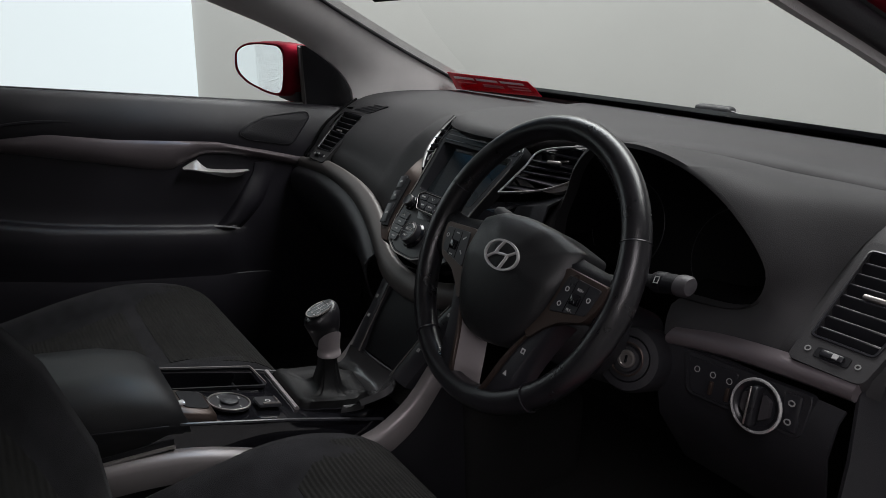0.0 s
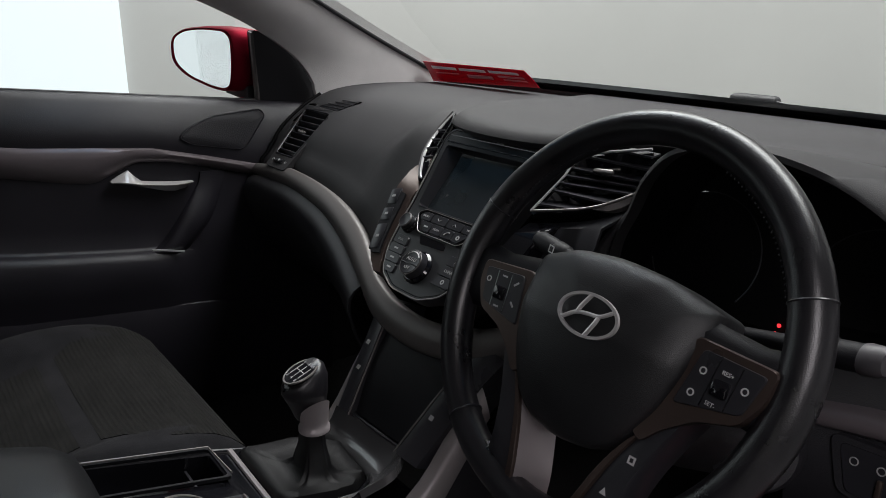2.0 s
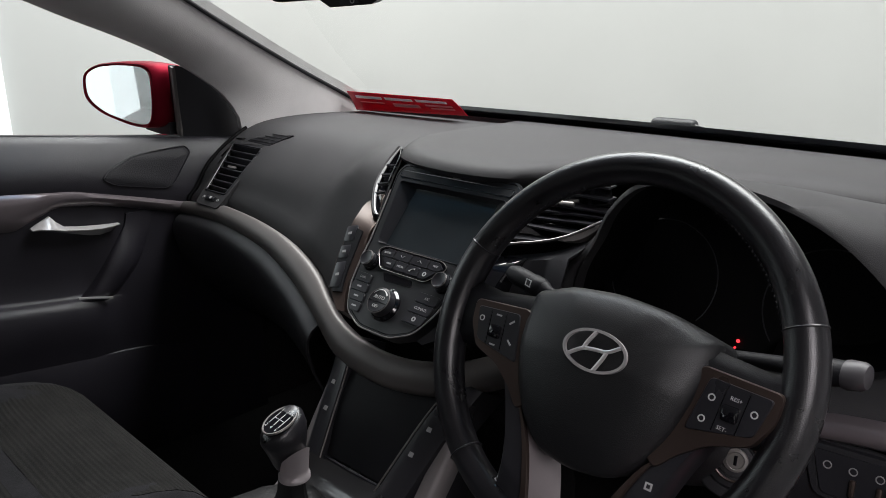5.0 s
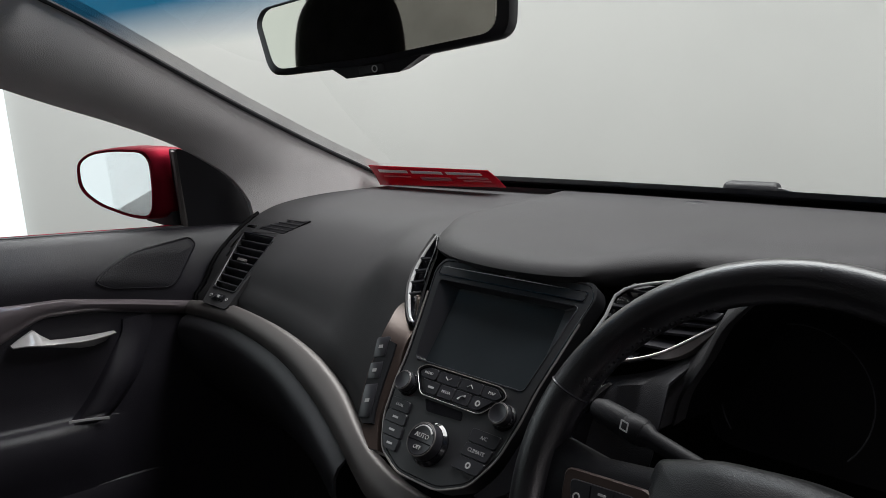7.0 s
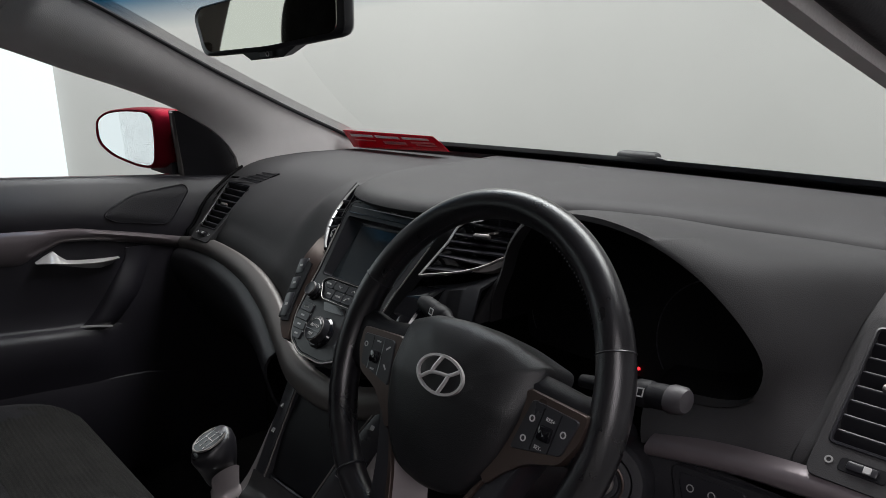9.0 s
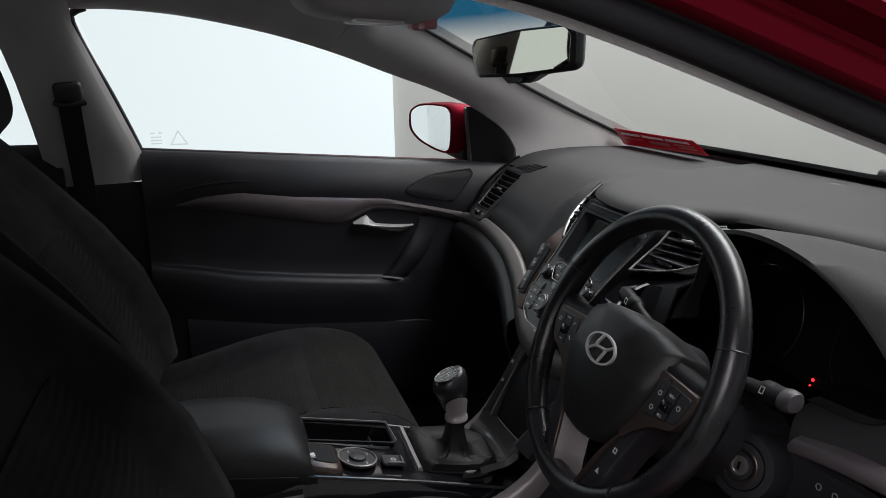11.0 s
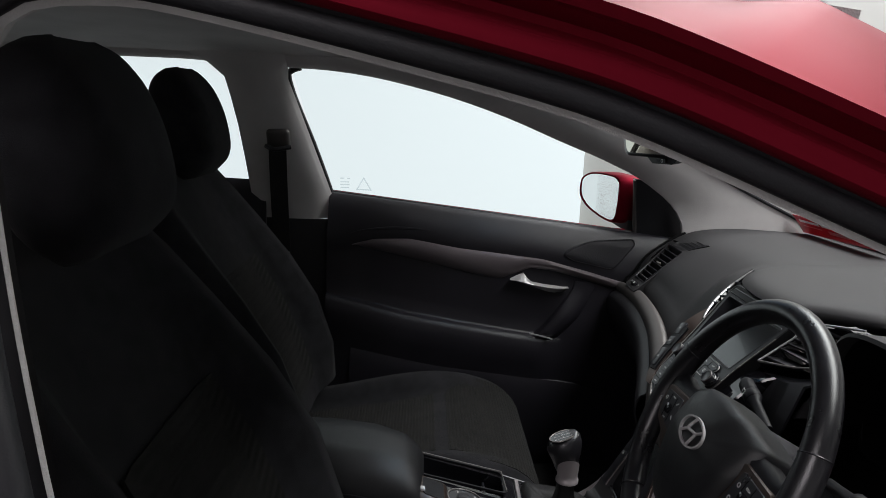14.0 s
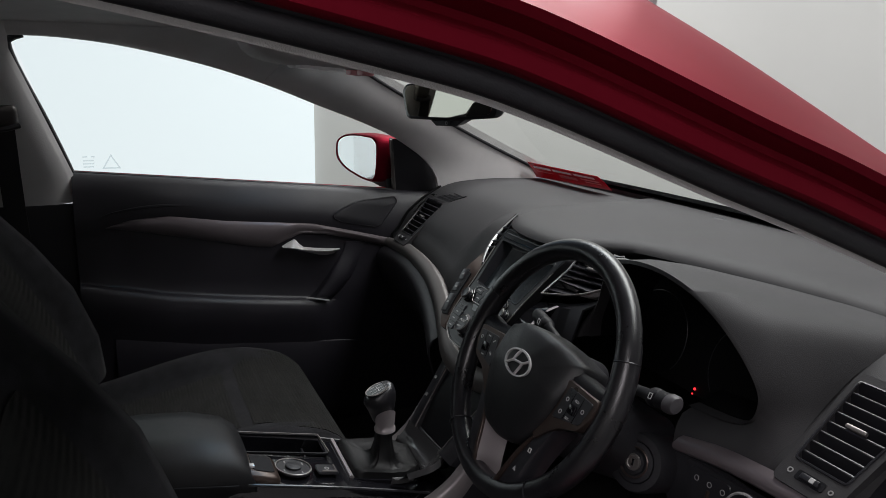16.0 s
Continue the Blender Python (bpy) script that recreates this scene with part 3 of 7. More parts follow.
def belt(y):
    """Height of the window's lower edge."""
    return 0.999 - (y + 0.045) * (0.999 - 0.924) / 0.803


def along(pts, y):
    """Height on a line of (y, z) points."""
    for (a, p), (b, q) in zip(pts, pts[1:]):
        if y <= b:
            return p + (q - p) * max(0, (y - a) / (b - a))
    return pts[-1][1]


STRIP_TOP = [(0.0, 0.868), (0.022, 0.879), (0.074, 0.893), (0.161, 0.897), (0.294, 0.877), (0.43, 0.865), (0.506, 0.858), (0.62, 0.831), (0.712, 0.807), (0.8, 0.785)]
STRIP_LOW = [(0.0, 0.872), (0.022, 0.876), (0.13, 0.855), (0.241, 0.832), (0.353, 0.808), (0.40, 0.802), (0.43, 0.815), (0.476, 0.834), (0.538, 0.828), (0.604, 0.812), (0.706, 0.784)]
ARM_EDGE = [(-0.05, 0.745), (0.041, 0.724), (0.152, 0.698), (0.304, 0.675), (0.451, 0.656), (0.6, 0.642), (0.8, 0.628)]


def crest(y):
    """Height of the trim strip's upper edge."""
    return along(STRIP_TOP, y) - 0.003


def shelf(y):
    """Height of the armrest's upper edge."""
    return along(ARM_EDGE, y)


ys = [-0.045 + i * (0.868 + 0.045) / 51 for i in range(52)]
rows = []
for y in ys:
    b, c, s = belt(y), crest(y), shelf(y)
    sink = 0.007 * smooth01(0.0, 0.05, y)
    k = smooth01(0.5, 0.57, y)
    rows.append([Vector((-0.775, y, b - 0.004)), Vector((-0.752, y, b)), Vector((-0.744, y, b - 0.003)), Vector((-0.736, y, b - 0.012)), Vector((-0.722, y, b - 0.034)), Vector((-0.709, y, c + 0.035)), Vector((-0.706, y, c + 0.006)), Vector((-0.708, y, c)),
                 Vector((-0.706 - sink * 0.6, y, c - 0.02))])
    lower = [(-0.704 - sink, s + 0.05), (-0.704 - sink, s + 0.012), (-0.702 - sink * 0.8, s + 0.005), (-0.699 - sink * 0.3, s + 0.0015), (-0.694, s + 0.0008), (-0.688, s - 0.003), (-0.6845, s - 0.011), (-0.683, s - 0.035), (-0.686, s - 0.075), (-0.694, s - 0.105), (-0.695, 0.48), (-0.69, 0.26)]
    rows[-1] += [Vector((x + (-0.698 - x) * k, y, z)) for x, z in lower]
part("inner_panel", loft(rows, -0.004), M["door"], door, "dark grained door panel")
# added bead that draws the highlight along the armrest's upper edge
part("seam_line", tube([Vector((-0.6965, y, shelf(y) + 0.0016)) for y in ys if 0.045 < y < 0.47], 0.0011, 6), M["satin"], door, "thin bead drawn for the highlight on the armrest edge")
# satin trim strip
rows = []
for i in range(56):
    y = 0.018 + i * (0.728 - 0.018) / 55
    t, b = along(STRIP_TOP, y), along(STRIP_LOW, y)
    h = max(t - b, 0.003)
    o = 0.007 + 0.006 * smooth01(0.02, 0.12, y)
    rows.append([Vector((-0.714, y, t + 0.001)), Vector((-0.708 + o * 0.55, y, t)), Vector((-0.708 + o * 0.95, y, t - h * 0.10)), Vector((-0.708 + o * 1.1, y, t - h * 0.3)), Vector((-0.708 + o * 0.95, y, t - h * 0.6)), Vector((-0.708 + o * 0.55, y, t - h * 0.9)), Vector((-0.708 + o * 0.2, y, b)), Vector((-0.72, y, b))])
part("trim_strip", loft(rows, 0, False, True, True), M["door_trim"], door, "dark satin metallic trim strip")
path2 = spline([(-0.7055, 0.0, 0.9), (-0.704, 0.05, 0.914), (-0.705, 0.14, 0.923), (-0.71, 0.26, 0.915), (-0.711, 0.36, 0.897)], 26)
part("crease_line", tube(path2, [0.0035 * (1 - abs(i / 12.5 - 1) ** 3) + 0.0003 for i in range(26)], 6), M["door"], door)
# speaker cover
spk = round_poly([(0.556, 0.873), (0.575, 0.887), (0.63, 0.909), (0.742, 0.915), (0.75, 0.904), (0.699, 0.846), (0.68, 0.838), (0.578, 0.858)], 0.02, 5)


def door_x(y, z):
    """Where the door panel's upper half lies across the car."""
    b, c = belt(y), crest(y)
    pts = [(c - 0.04, -0.712), (c, -0.706), (c + 0.035, -0.708), (b - 0.03, -0.722), (b - 0.006, -0.74), (b, -0.752)]
    for (p, u), (q, v) in zip(pts, pts[1:]):
        if z <= q:
            return u + (v - u) * max(0.0, (z - p) / (q - p))
    return -0.752


def on_door(a, b, s, lift):
    y, z = 0.652 + (a - 0.652) * s, 0.878 + (b - 0.878) * s
    return Vector((door_x(y, z) + lift, y, z))


cover = part("speaker_cover", loft([[on_door(a, b, s, lift) for a, b in spk] for s, lift in ((0.955, 0.003), (0.945, 0.005), (0.8, 0.0056), (0.6, 0.006), (0.4, 0.006), (0.2, 0.006), (0.02, 0.006))], 0, False, True, True), M["mesh"], door, "perforated black speaker cover", 60)
part("speaker_rim", loft([[on_door(a, b, s, lift) for a, b in spk] for s, lift in ((1.0, 0.002), (0.992, 0.0062), (0.97, 0.0068), (0.95, 0.0045))], 0, False, True), M["door"], cover, "", 60)
# handle recess and lever
rec = round_poly([(0.412, 0.797), (0.434, 0.814), (0.476, 0.832), (0.538, 0.826), (0.597, 0.808), (0.6, 0.798), (0.569, 0.771), (0.519, 0.768), (0.446, 0.786)], 0.014, 5)
mrec = basis((-0.7115, 0, 0), (0, 1, 0), (0, 0, 1), (1, 0, 0))
# no hole is cut: a flat black plate stands for the recess's shade
recess = part("handle_recess", plate(rec, mrec, -0.03, 0.001, 0.0005), M["stalk_black"], door, "flat black plate painting the shade of the handle recess")
part("recess_rim", tube([mrec @ Vector((p[0], p[1], 0.001)) for p in rec], 0.0013, 6, True), M["door"], recess)
LEVER = [(0.4245, 0.806, 0.8045, 0.803), (0.44, 0.8145, 0.803, 0.799), (0.457, 0.8225, 0.7995, 0.795), (0.4665, 0.811, 0.797, 0.7915), (0.479, 0.8, 0.7945, 0.788), (0.5, 0.7965, 0.791, 0.782), (0.52, 0.794, 0.788, 0.776), (0.54, 0.792, 0.7865, 0.7735), (0.56, 0.7905, 0.787, 0.777), (0.575, 0.79, 0.789, 0.787)]
rows = [[Vector((-0.7, y, t - 0.001)), Vector((-0.6955, y, t)), Vector((-0.692, y, t - 0.001)), Vector((-0.6845, y, m)), Vector((-0.6855, y, m - 0.002)), Vector((-0.693, y, b)), Vector((-0.701, y, b + 0.001))] for y, t, m, b in LEVER]
part("lever", loft(rows, 0, False, True, True), M["lever_satin"], door, "silver inner door lever")
# pull grip with its bright tip
left = spline([(-0.7, 0.594, 0.803), (-0.7, 0.588, 0.781), (-0.7, 0.57, 0.756), (-0.7, 0.545, 0.72), (-0.7, 0.522, 0.687), (-0.7, 0.502, 0.665), (-0.7, 0.482, 0.653)], 24)
right = spline([(-0.7, 0.622, 0.803), (-0.7, 0.621, 0.782), (-0.7, 0.614, 0.75), (-0.7, 0.595, 0.71), (-0.7, 0.572, 0.682), (-0.7, 0.55, 0.66), (-0.7, 0.532, 0.642)], 24)
rows = []
for i, (a, b) in enumerate(zip(left, right)):
    out = 0.001 + 0.021 * smooth01(0, 14, i) - 0.01 * smooth01(19, 23, i)
    rows.append([a + Vector((-0.02, -0.002, 0)), a + Vector((out * 0.55, 0, 0)), a.lerp(b, 0.1) + Vector((out * 0.85, 0, 0)), a.lerp(b, 0.35) + Vector((out, 0, 0)), a.lerp(b, 0.75) + Vector((out, 0, 0)), b + Vector((out * 0.7, 0, 0)), b + Vector((-0.004, 0.022, -0.002)), b + Vector((-0.02, 0.024, -0.002))])
part("pull_grip", loft(rows, 0, False, True, True), M["door"], door, "dark door pull grip", 50)
part("bright_tip", ribbon(spline([(-0.684, 0.482, 0.665), (-0.6815, 0.505, 0.6615), (-0.6805, 0.542, 0.653)], 8), (0, 0, 1), (1, 0, 0), [(-0.0015, 0), (-0.0015, 0.003), (0.002, 0.003), (0.002, 0)]), M["chrome"], door, "small chrome accent")
# painted outer skin of the door
rows = []
for y in (-0.05, 0.2, 0.45, 0.7, 0.86):
    b = belt(min(y, 0.76))
    rows.append([Vector((-0.79, y, b + 0.004)), Vector((-0.835, y, b - 0.03)), Vector((-0.86, y, 0.82)), Vector((-0.868, y, 0.66)), Vector((-0.85, y, 0.45)), Vector((-0.8, y, 0.3))])
part("outer_skin", loft(rows, 0.004), M["paint"], door, "red painted outer door skin", 60)
# map pocket
rows = []
for i in range(16):
    y = 0.02 + i * 0.045
    z = along([(0.0, 0.61), (0.231, 0.566), (0.602, 0.528), (0.741, 0.492)], y)
    rows.append([Vector((-0.6975, y, z + 0.002)), Vector((-0.694, y, z)), Vector((-0.6925, y, z - 0.006)), Vector((-0.690, y, z - 0.03)), Vector((-0.687, y, z - 0.08)), Vector((-0.688, y, 0.33))])
part("map_pocket", loft(rows, -0.004), M["door"], door, "dark door pocket")
# window glass, belt seal, sail panel
op = spline(OPENING, 24)
rows = []
for p in op[:19]:
    base = Vector((-0.768, max(-0.04, p.y), belt(max(-0.04, min(p.y, 0.74))) - 0.01))
    rows.append([base, p.lerp(base, 0.5) + Vector((-0.012, 0, 0)), p + Vector((-0.01, 0, 0.01))])
pane = part("window_glass", loft(rows), M["glass"], door, "clear side window glass")
pane.visible_shadow = False
part("belt_seal", tube([Vector((-0.757, y, belt(y) + 0.002)) for y in ys if y < 0.76], 0.005, 8), M["rubber"], door, "black belt seal")
sail = [(0.757, 0.918), (0.733, 1.072), (0.78, 1.06), (0.83, 1.03), (0.87, 0.99), (0.895, 0.94), (0.9, 0.84), (0.757, 0.84)]
sm = bmesh.new()
outline = round_poly(sail, 0.006, 2)
front = [sm.verts.new((-0.775 + 0.30 * (b - 0.92) + 0.2 * max(0, a - 0.76), a, b)) for a, b in outline]
back = [sm.verts.new((-0.80 + 0.30 * (b - 0.92) + 0.2 * max(0, a - 0.76), a, b)) for a, b in outline]
for i in range(len(outline)):
    j = (i + 1) % len(outline)
    sm.faces.new([front[i], front[j], back[j], back[i]])
sm.faces.new(front)
sm.faces.new(list(reversed(back)))
part("sail_panel", sm, M["dark"], door, "black triangular mirror panel")
part("glass_run", tube(spline([(-0.778, 0.757, 0.923), (-0.757, 0.746, 1.0), (-0.737, 0.735, 1.068)], 10), 0.0065, 8), M["grey_trim"], door, "grey rubber glass run")
part("glass_run", tube([Vector(p) + Vector((-0.008, 0, 0.005)) for p in op[:19]], 0.005, 8), M["rubber"], door, "black rubber glass run")
# glazing marks
mg = basis((-0.7435, 0.0, 1.0), (0, 1, 0), (0.37, 0, 0.93), (0.93, 0, -0.37))
tri = [(0.022, 0.012), (0.062, 0.012), (0.042, 0.05)]
tri_in = [(0.027, 0.0152), (0.057, 0.0152), (0.042, 0.044)]
part("glazing_mark", ring_plate(tri, tri_in, mg, 0.001, 0.0015), M["etched"], door, "small pale triangle printed on the glass", 0)
bars = bmesh.new()
for k, (a, b, w) in enumerate([(-0.012, 0.044, 0.01), (0.004, 0.044, 0.008), (-0.006, 0.034, 0.022), (-0.006, 0.026, 0.024), (-0.006, 0.018, 0.022)]):
    rbox((w, 0.0028, 0.0004), mg @ Matrix.Translation((a, b, 0.0012)), 0, 1, bars)
part("glazing_mark", bars, M["etched"], door, "small pale bars printed on the glass", 0)

# ---- passenger door mirror ----
mirror = thing("door_mirror", (-0.86, 0.72, 0.93), "red wet door mirror with rain drops on its glass", "wing mirror")
face = round_poly([(-0.944, 1.0), (-0.94, 1.052), (-0.905, 1.07), (-0.85, 1.076), (-0.768, 1.072), (-0.772, 1.0), (-0.785, 0.944), (-0.835, 0.948), (-0.905, 0.97)], 0.03, 5)
n_face = len(face)
FX, FZ = -0.855, 1.012


def face_ring(scale, back, shift=0.0):
    """The mirror's outline, set back along the car and drawn towards it."""
    return [Vector((FX + (a - FX) * scale + shift, 0.672 + 0.42 * ((a - FX) * scale) + back, FZ + (b - FZ) * scale)) for a, b in face]


part("shell", loft([face_ring(0.93, 0.006), face_ring(0.965, 0.0), face_ring(1.0, 0.004), face_ring(1.02, 0.02, 0.0), face_ring(1.02, 0.045, -0.002), face_ring(0.94, 0.075, 0.0), face_ring(0.75, 0.098, 0.0), face_ring(0.4, 0.112, 0.0)], 0, False, True, True), M["paint"], mirror, "red painted mirror shell", 50)
gl = bmesh.new()
ring_f, ring_b = [gl.verts.new(p) for p in face_ring(0.9, 0.002)], [gl.verts.new(p) for p in face_ring(0.9, 0.010)]
for v in gl.verts:
    v.co.y -= 0.05 * (v.co.z - FZ) + 0.006 * (v.co.x - FX)
for i in range(n_face):
    j = (i + 1) % n_face
    gl.faces.new([ring_f[i], ring_f[j], ring_b[j], ring_b[i]])
gl.faces.new(ring_f)
gl.faces.new(list(reversed(ring_b)))
part("mirror_glass", gl, M["wet_mirror"], mirror, "mirror glass beaded with rain")
part("arm", loft([[Vector((x, y0, z0)), Vector((x, y1, z0)), Vector((x, y1, z1)), Vector((x, y0, z1))] for x, y0, y1, z0, z1 in [(-0.782, 0.738, 0.775, 0.930, 0.955), (-0.80, 0.725, 0.775, 0.932, 0.958), (-0.83, 0.71, 0.76, 0.94, 0.965)]], 0, False, True, True), M["satin"], mirror, "black mirror arm")

# ---- dashboard ----
dash = thing("dashboard", (0, 0.9, 0.5), "dark soft-touch dashboard with satin trim strip", "dashboard")


def screen_base(x):
    return 1.262 - 0.04 * (x / 0.72) ** 2


TRIM_TOP = [(-0.692, 0.714, 0.809), (-0.61, 0.72, 0.818), (-0.536, 0.721, 0.82), (-0.413, 0.714, 0.813), (-0.31, 0.70, 0.8), (-0.221, 0.678, 0.78), (-0.153, 0.65, 0.757), (-0.11, 0.636, 0.742), (-0.041, 0.625, 0.731), (0.037, 0.625, 0.731), (0.11, 0.64, 0.745), (0.16, 0.66, 0.765), (0.2, 0.68, 0.785)]
TRIM_LOW = [(-0.688, 0.698, 0.79), (-0.6, 0.70, 0.797), (-0.51, 0.70, 0.798), (-0.379, 0.687, 0.786), (-0.267, 0.663, 0.764), (-0.174, 0.635, 0.738), (-0.12, 0.618, 0.718), (-0.085, 0.608, 0.71), (-0.03, 0.602, 0.704), (0.03, 0.602, 0.704), (0.10, 0.614, 0.714), (0.165, 0.64, 0.738), (0.215, 0.665, 0.765)]
trim_top, trim_low = spline(TRIM_TOP, 61), [p - Vector((0.0015, 0.0025, 0.005)) * smooth01(-0.69, -0.5, p.x) - Vector((0, 0.001, 0.003)) for p in spline(TRIM_LOW, 61)]


def at_x(curve, x):
    return min(curve, key=lambda p: abs(p.x - x))


fine_top = spline(TRIM_TOP, 400)
# passenger side skin, from the windscreen down to the trim strip
rows = []
for i in range(75):
    x = -0.689 + i * (0.689 - 0.15) / 74
    t = at_x(fine_top, max(x, -0.69))
    k = smooth01(-0.7, -0.5, x)
    near = smooth01(-0.33, -0.205, x)
    prof = [(screen_base(x) - 0.02, 0.952), (1.1, 0.957), (0.99, 0.959), (0.895, 0.951 + 0.009 * near), (0.835 - 0.007 * near, 0.927 + 0.029 * near), (0.772 - 0.004 * near, 0.880 + 0.049 * near), (t.y + 0.028 + 0.03 * near, t.z + 0.026 + 0.074 * near), (t.y + 0.004, t.z + 0.003), (t.y + 0.006, t.z - 0.006)]
    curve = spline([(a, b, 0) for a, b in prof], 30)
    if i == 0:
        curve_end = curve
        for out, drop in ((-0.004, 0.012), (-0.0032, 0.004), (-0.0015, 0.0012)):
            rows.append([Vector((x + out, q.x + drop * 0.6, q.y - drop * 0.8)) for q in curve])
    rows.append([Vector((x, q.x, q.y)) for q in curve])
# each end vent: its place, and its left and right edges at the foot and at the top of the mouth
VENTS = {-1: ((-0.611, 0.772, 0.884), (-0.031, -0.064), (0.040, 0.038)), 1: ((0.658, 0.768, 0.882), (-0.034, -0.034), (0.031, 0.045))}


def vent_edge(pair, v):
    """Where an edge of the mouth lies at the height v."""
    return pair[0] + (pair[1] - pair[0]) * (v + 0.061) / 0.116


def cut_vent(bm, sign):
    """Opens the pad where the end vent sits."""
    place, lo, hi = VENTS[sign]
    gone = []
    for f in bm.faces:
        c = f.calc_center_median() - Vector(place)
        v = c.y * 0.79 + c.z * 0.61
        if -0.085 < v < 0.066 and vent_edge(lo, v) - 0.004 < c.x < vent_edge(hi, v) + 0.004:
            gone.append(f)
    bmesh.ops.delete(bm, geom=gone, context="FACES")
    return bm


joint = [Vector((-0.6975, q.x, q.y)) for q in curve_end if q.x < 0.875]
part("end_joint", tube(joint, 0.0034, 6), M["void"], dash, "dark joint between dashboard and door")
part("passenger_pad", cut_vent(loft(rows), -1), M["dash"], dash, "dark grained passenger airbag pad", 60)

part("airbag_mark", rbox((0.028, 0.0008, 0.004), basis((-0.525, 0.7575, 0.853), (1, 0, 0.0), (0, -0.7, 0.7), (0, 0.7, 0.7)), 0, 1), M["stalk_black"], dash, "small moulded mark", 0)
# top pad, which overhangs the screen and the instruments
HOOD_EDGE = [(-0.14, 0.79, 0.9655), (-0.122, 0.772, 0.966), (-0.076, 0.749, 0.966), (-0.03, 0.738, 0.966), (0.02, 0.7325, 0.9665), (0.07, 0.736, 0.967), (0.11, 0.75, 0.968), (0.135, 0.785, 0.969), (0.17, 0.825, 0.97), (0.215, 0.848, 0.97), (0.343, 0.892, 0.967), (0.43, 0.92, 0.962), (0.5, 0.945, 0.957), (0.6, 0.96, 0.953), (0.705, 0.97, 0.948)]
CAP_EDGE = [(-0.268, 1.0, 0.953), (-0.264, 0.955, 0.954), (-0.24, 0.91, 0.956), (-0.2, 0.858, 0.96), (-0.165, 0.816, 0.964)]
hood = spline(CAP_EDGE + HOOD_EDGE, 84)
rows = []
for i, e in enumerate(hood):
    x = e.x
    far = screen_base(x) - 0.02
    lift = 0.008 * smooth01(-0.27, -0.2, x) * (1 - smooth01(0.4, 0.66, x))
    row = [Vector((x, e.y + 0.03, e.z - 0.024)), Vector((x, e.y + 0.003, e.z - 0.0125)), Vector((x, e.y, e.z - 0.0085)), Vector((x, e.y + 0.003, e.z - 0.0045)), Vector((x, e.y + 0.014, e.z + 0.0005))]
    for k in range(1, 13):
        s = (k / 12) ** 1.5
        y = e.y + 0.014 + (far - e.y - 0.014) * s
        row.append(Vector((x, y, e.z + 0.001 + (0.957 - e.z) * s + lift * math.sin(min(1, s ** 0.6) * math.pi))))
    rows.append(row)
part("top_pad", loft(rows, -0.003), M["dash"], dash, "dark soft upper dashboard pad", 60)
part("light_sensor", lathe([(0.016, 0.0), (0.016, 0.003), (0.012, 0.006), (0.0, 0.007)], pose(0.0, 1.192, 0.958), 20), M["satin"], dash, "small black light sensor")

# driver instrument hood and face
RIM = [(0.212, 0.835), (0.224, 0.87), (0.248, 0.91), (0.27, 0.95), (0.31, 0.984), (0.38, 0.994), (0.445, 0.985), (0.495, 0.963), (0.532, 0.933), (0.556, 0.903), (0.564, 0.88), (0.556, 0.853), (0.537, 0.834), (0.505, 0.823), (0.44, 0.815)]
rim = [Vector((a, 0.722 - 0.2 * (b - 0.9), b)) for a, b in RIM]
OUTER = [(0.195, 0.715, 0.83), (0.208, 0.735, 0.875), (0.237, 0.765, 0.925), (0.243, 0.815, 0.957), (0.27, 0.905, 0.95), (0.37, 0.935, 0.95), (0.46, 0.955, 0.95), (0.55, 0.96, 0.95), (0.612, 0.93, 0.948), (0.606, 0.838, 0.915), (0.604, 0.768, 0.858), (0.604, 0.722, 0.812), (0.56, 0.712, 0.797), (0.46, 0.70, 0.78)]
a_line, b_line = spline(rim, 64), spline(OUTER, 64)
rows = []
for i, (a, b) in enumerate(zip(a_line, b_line)):
    out = (a - Vector((0.385, 0.72, 0.88))).normalized()
    up = 0.010 * max(0.0, out.z)
    rows.append([a + Vector((0, 0.03, 0)) - out * 0.002, a + Vector((0, 0.006, 0)) - out * 0.0006, a, a + out * 0.004 + Vector((0, 0.003, 0.001)), a.lerp(b, 0.25) + Vector((0, -0.004, 0.002 + up)), a.lerp(b, 0.5) + Vector((0, -0.006, 0.001 + up)), a.lerp(b, 0.75) + Vector((0, -0.004, up * 0.5)), b])
part("instrument_hood", loft(rows), M["dash"], dash, "dark instrument hood and driver side fascia", 60)
# tunnel of the instruments, with its face
c_mid = Vector((0.385, 0.80, 0.875))
rows = []
for a in a_line:
    deep = Vector((c_mid.x + (a.x - c_mid.x) * 0.86, 0.812 - 0.25 * (a.z - 0.875), c_mid.z + (a.z - c_mid.z) * 0.8))
    rows.append([a + Vector((0, 0.02, 0)), a.lerp(deep, 0.5), deep])
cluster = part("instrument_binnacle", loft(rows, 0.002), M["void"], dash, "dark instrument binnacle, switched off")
minst = basis((0.385, 0.812, 0.868), (1, 0, 0), (0, 0.24, 0.97), (0, -0.97, 0.24))
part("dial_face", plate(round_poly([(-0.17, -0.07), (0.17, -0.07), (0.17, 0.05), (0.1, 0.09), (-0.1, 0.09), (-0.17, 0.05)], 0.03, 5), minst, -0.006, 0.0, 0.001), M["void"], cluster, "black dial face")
for cx in (-0.092, 0.092):
    arc = [minst @ Vector((cx + 0.066 * math.cos(a), -0.008 + 0.066 * math.sin(a), 0.012)) for a in [radians(-40 + 260 * k / 40) for k in range(41)]]
    part("dial_ring", tube(arc, 0.0007, 6), M["satin"], cluster, "dark metallic dial ring")
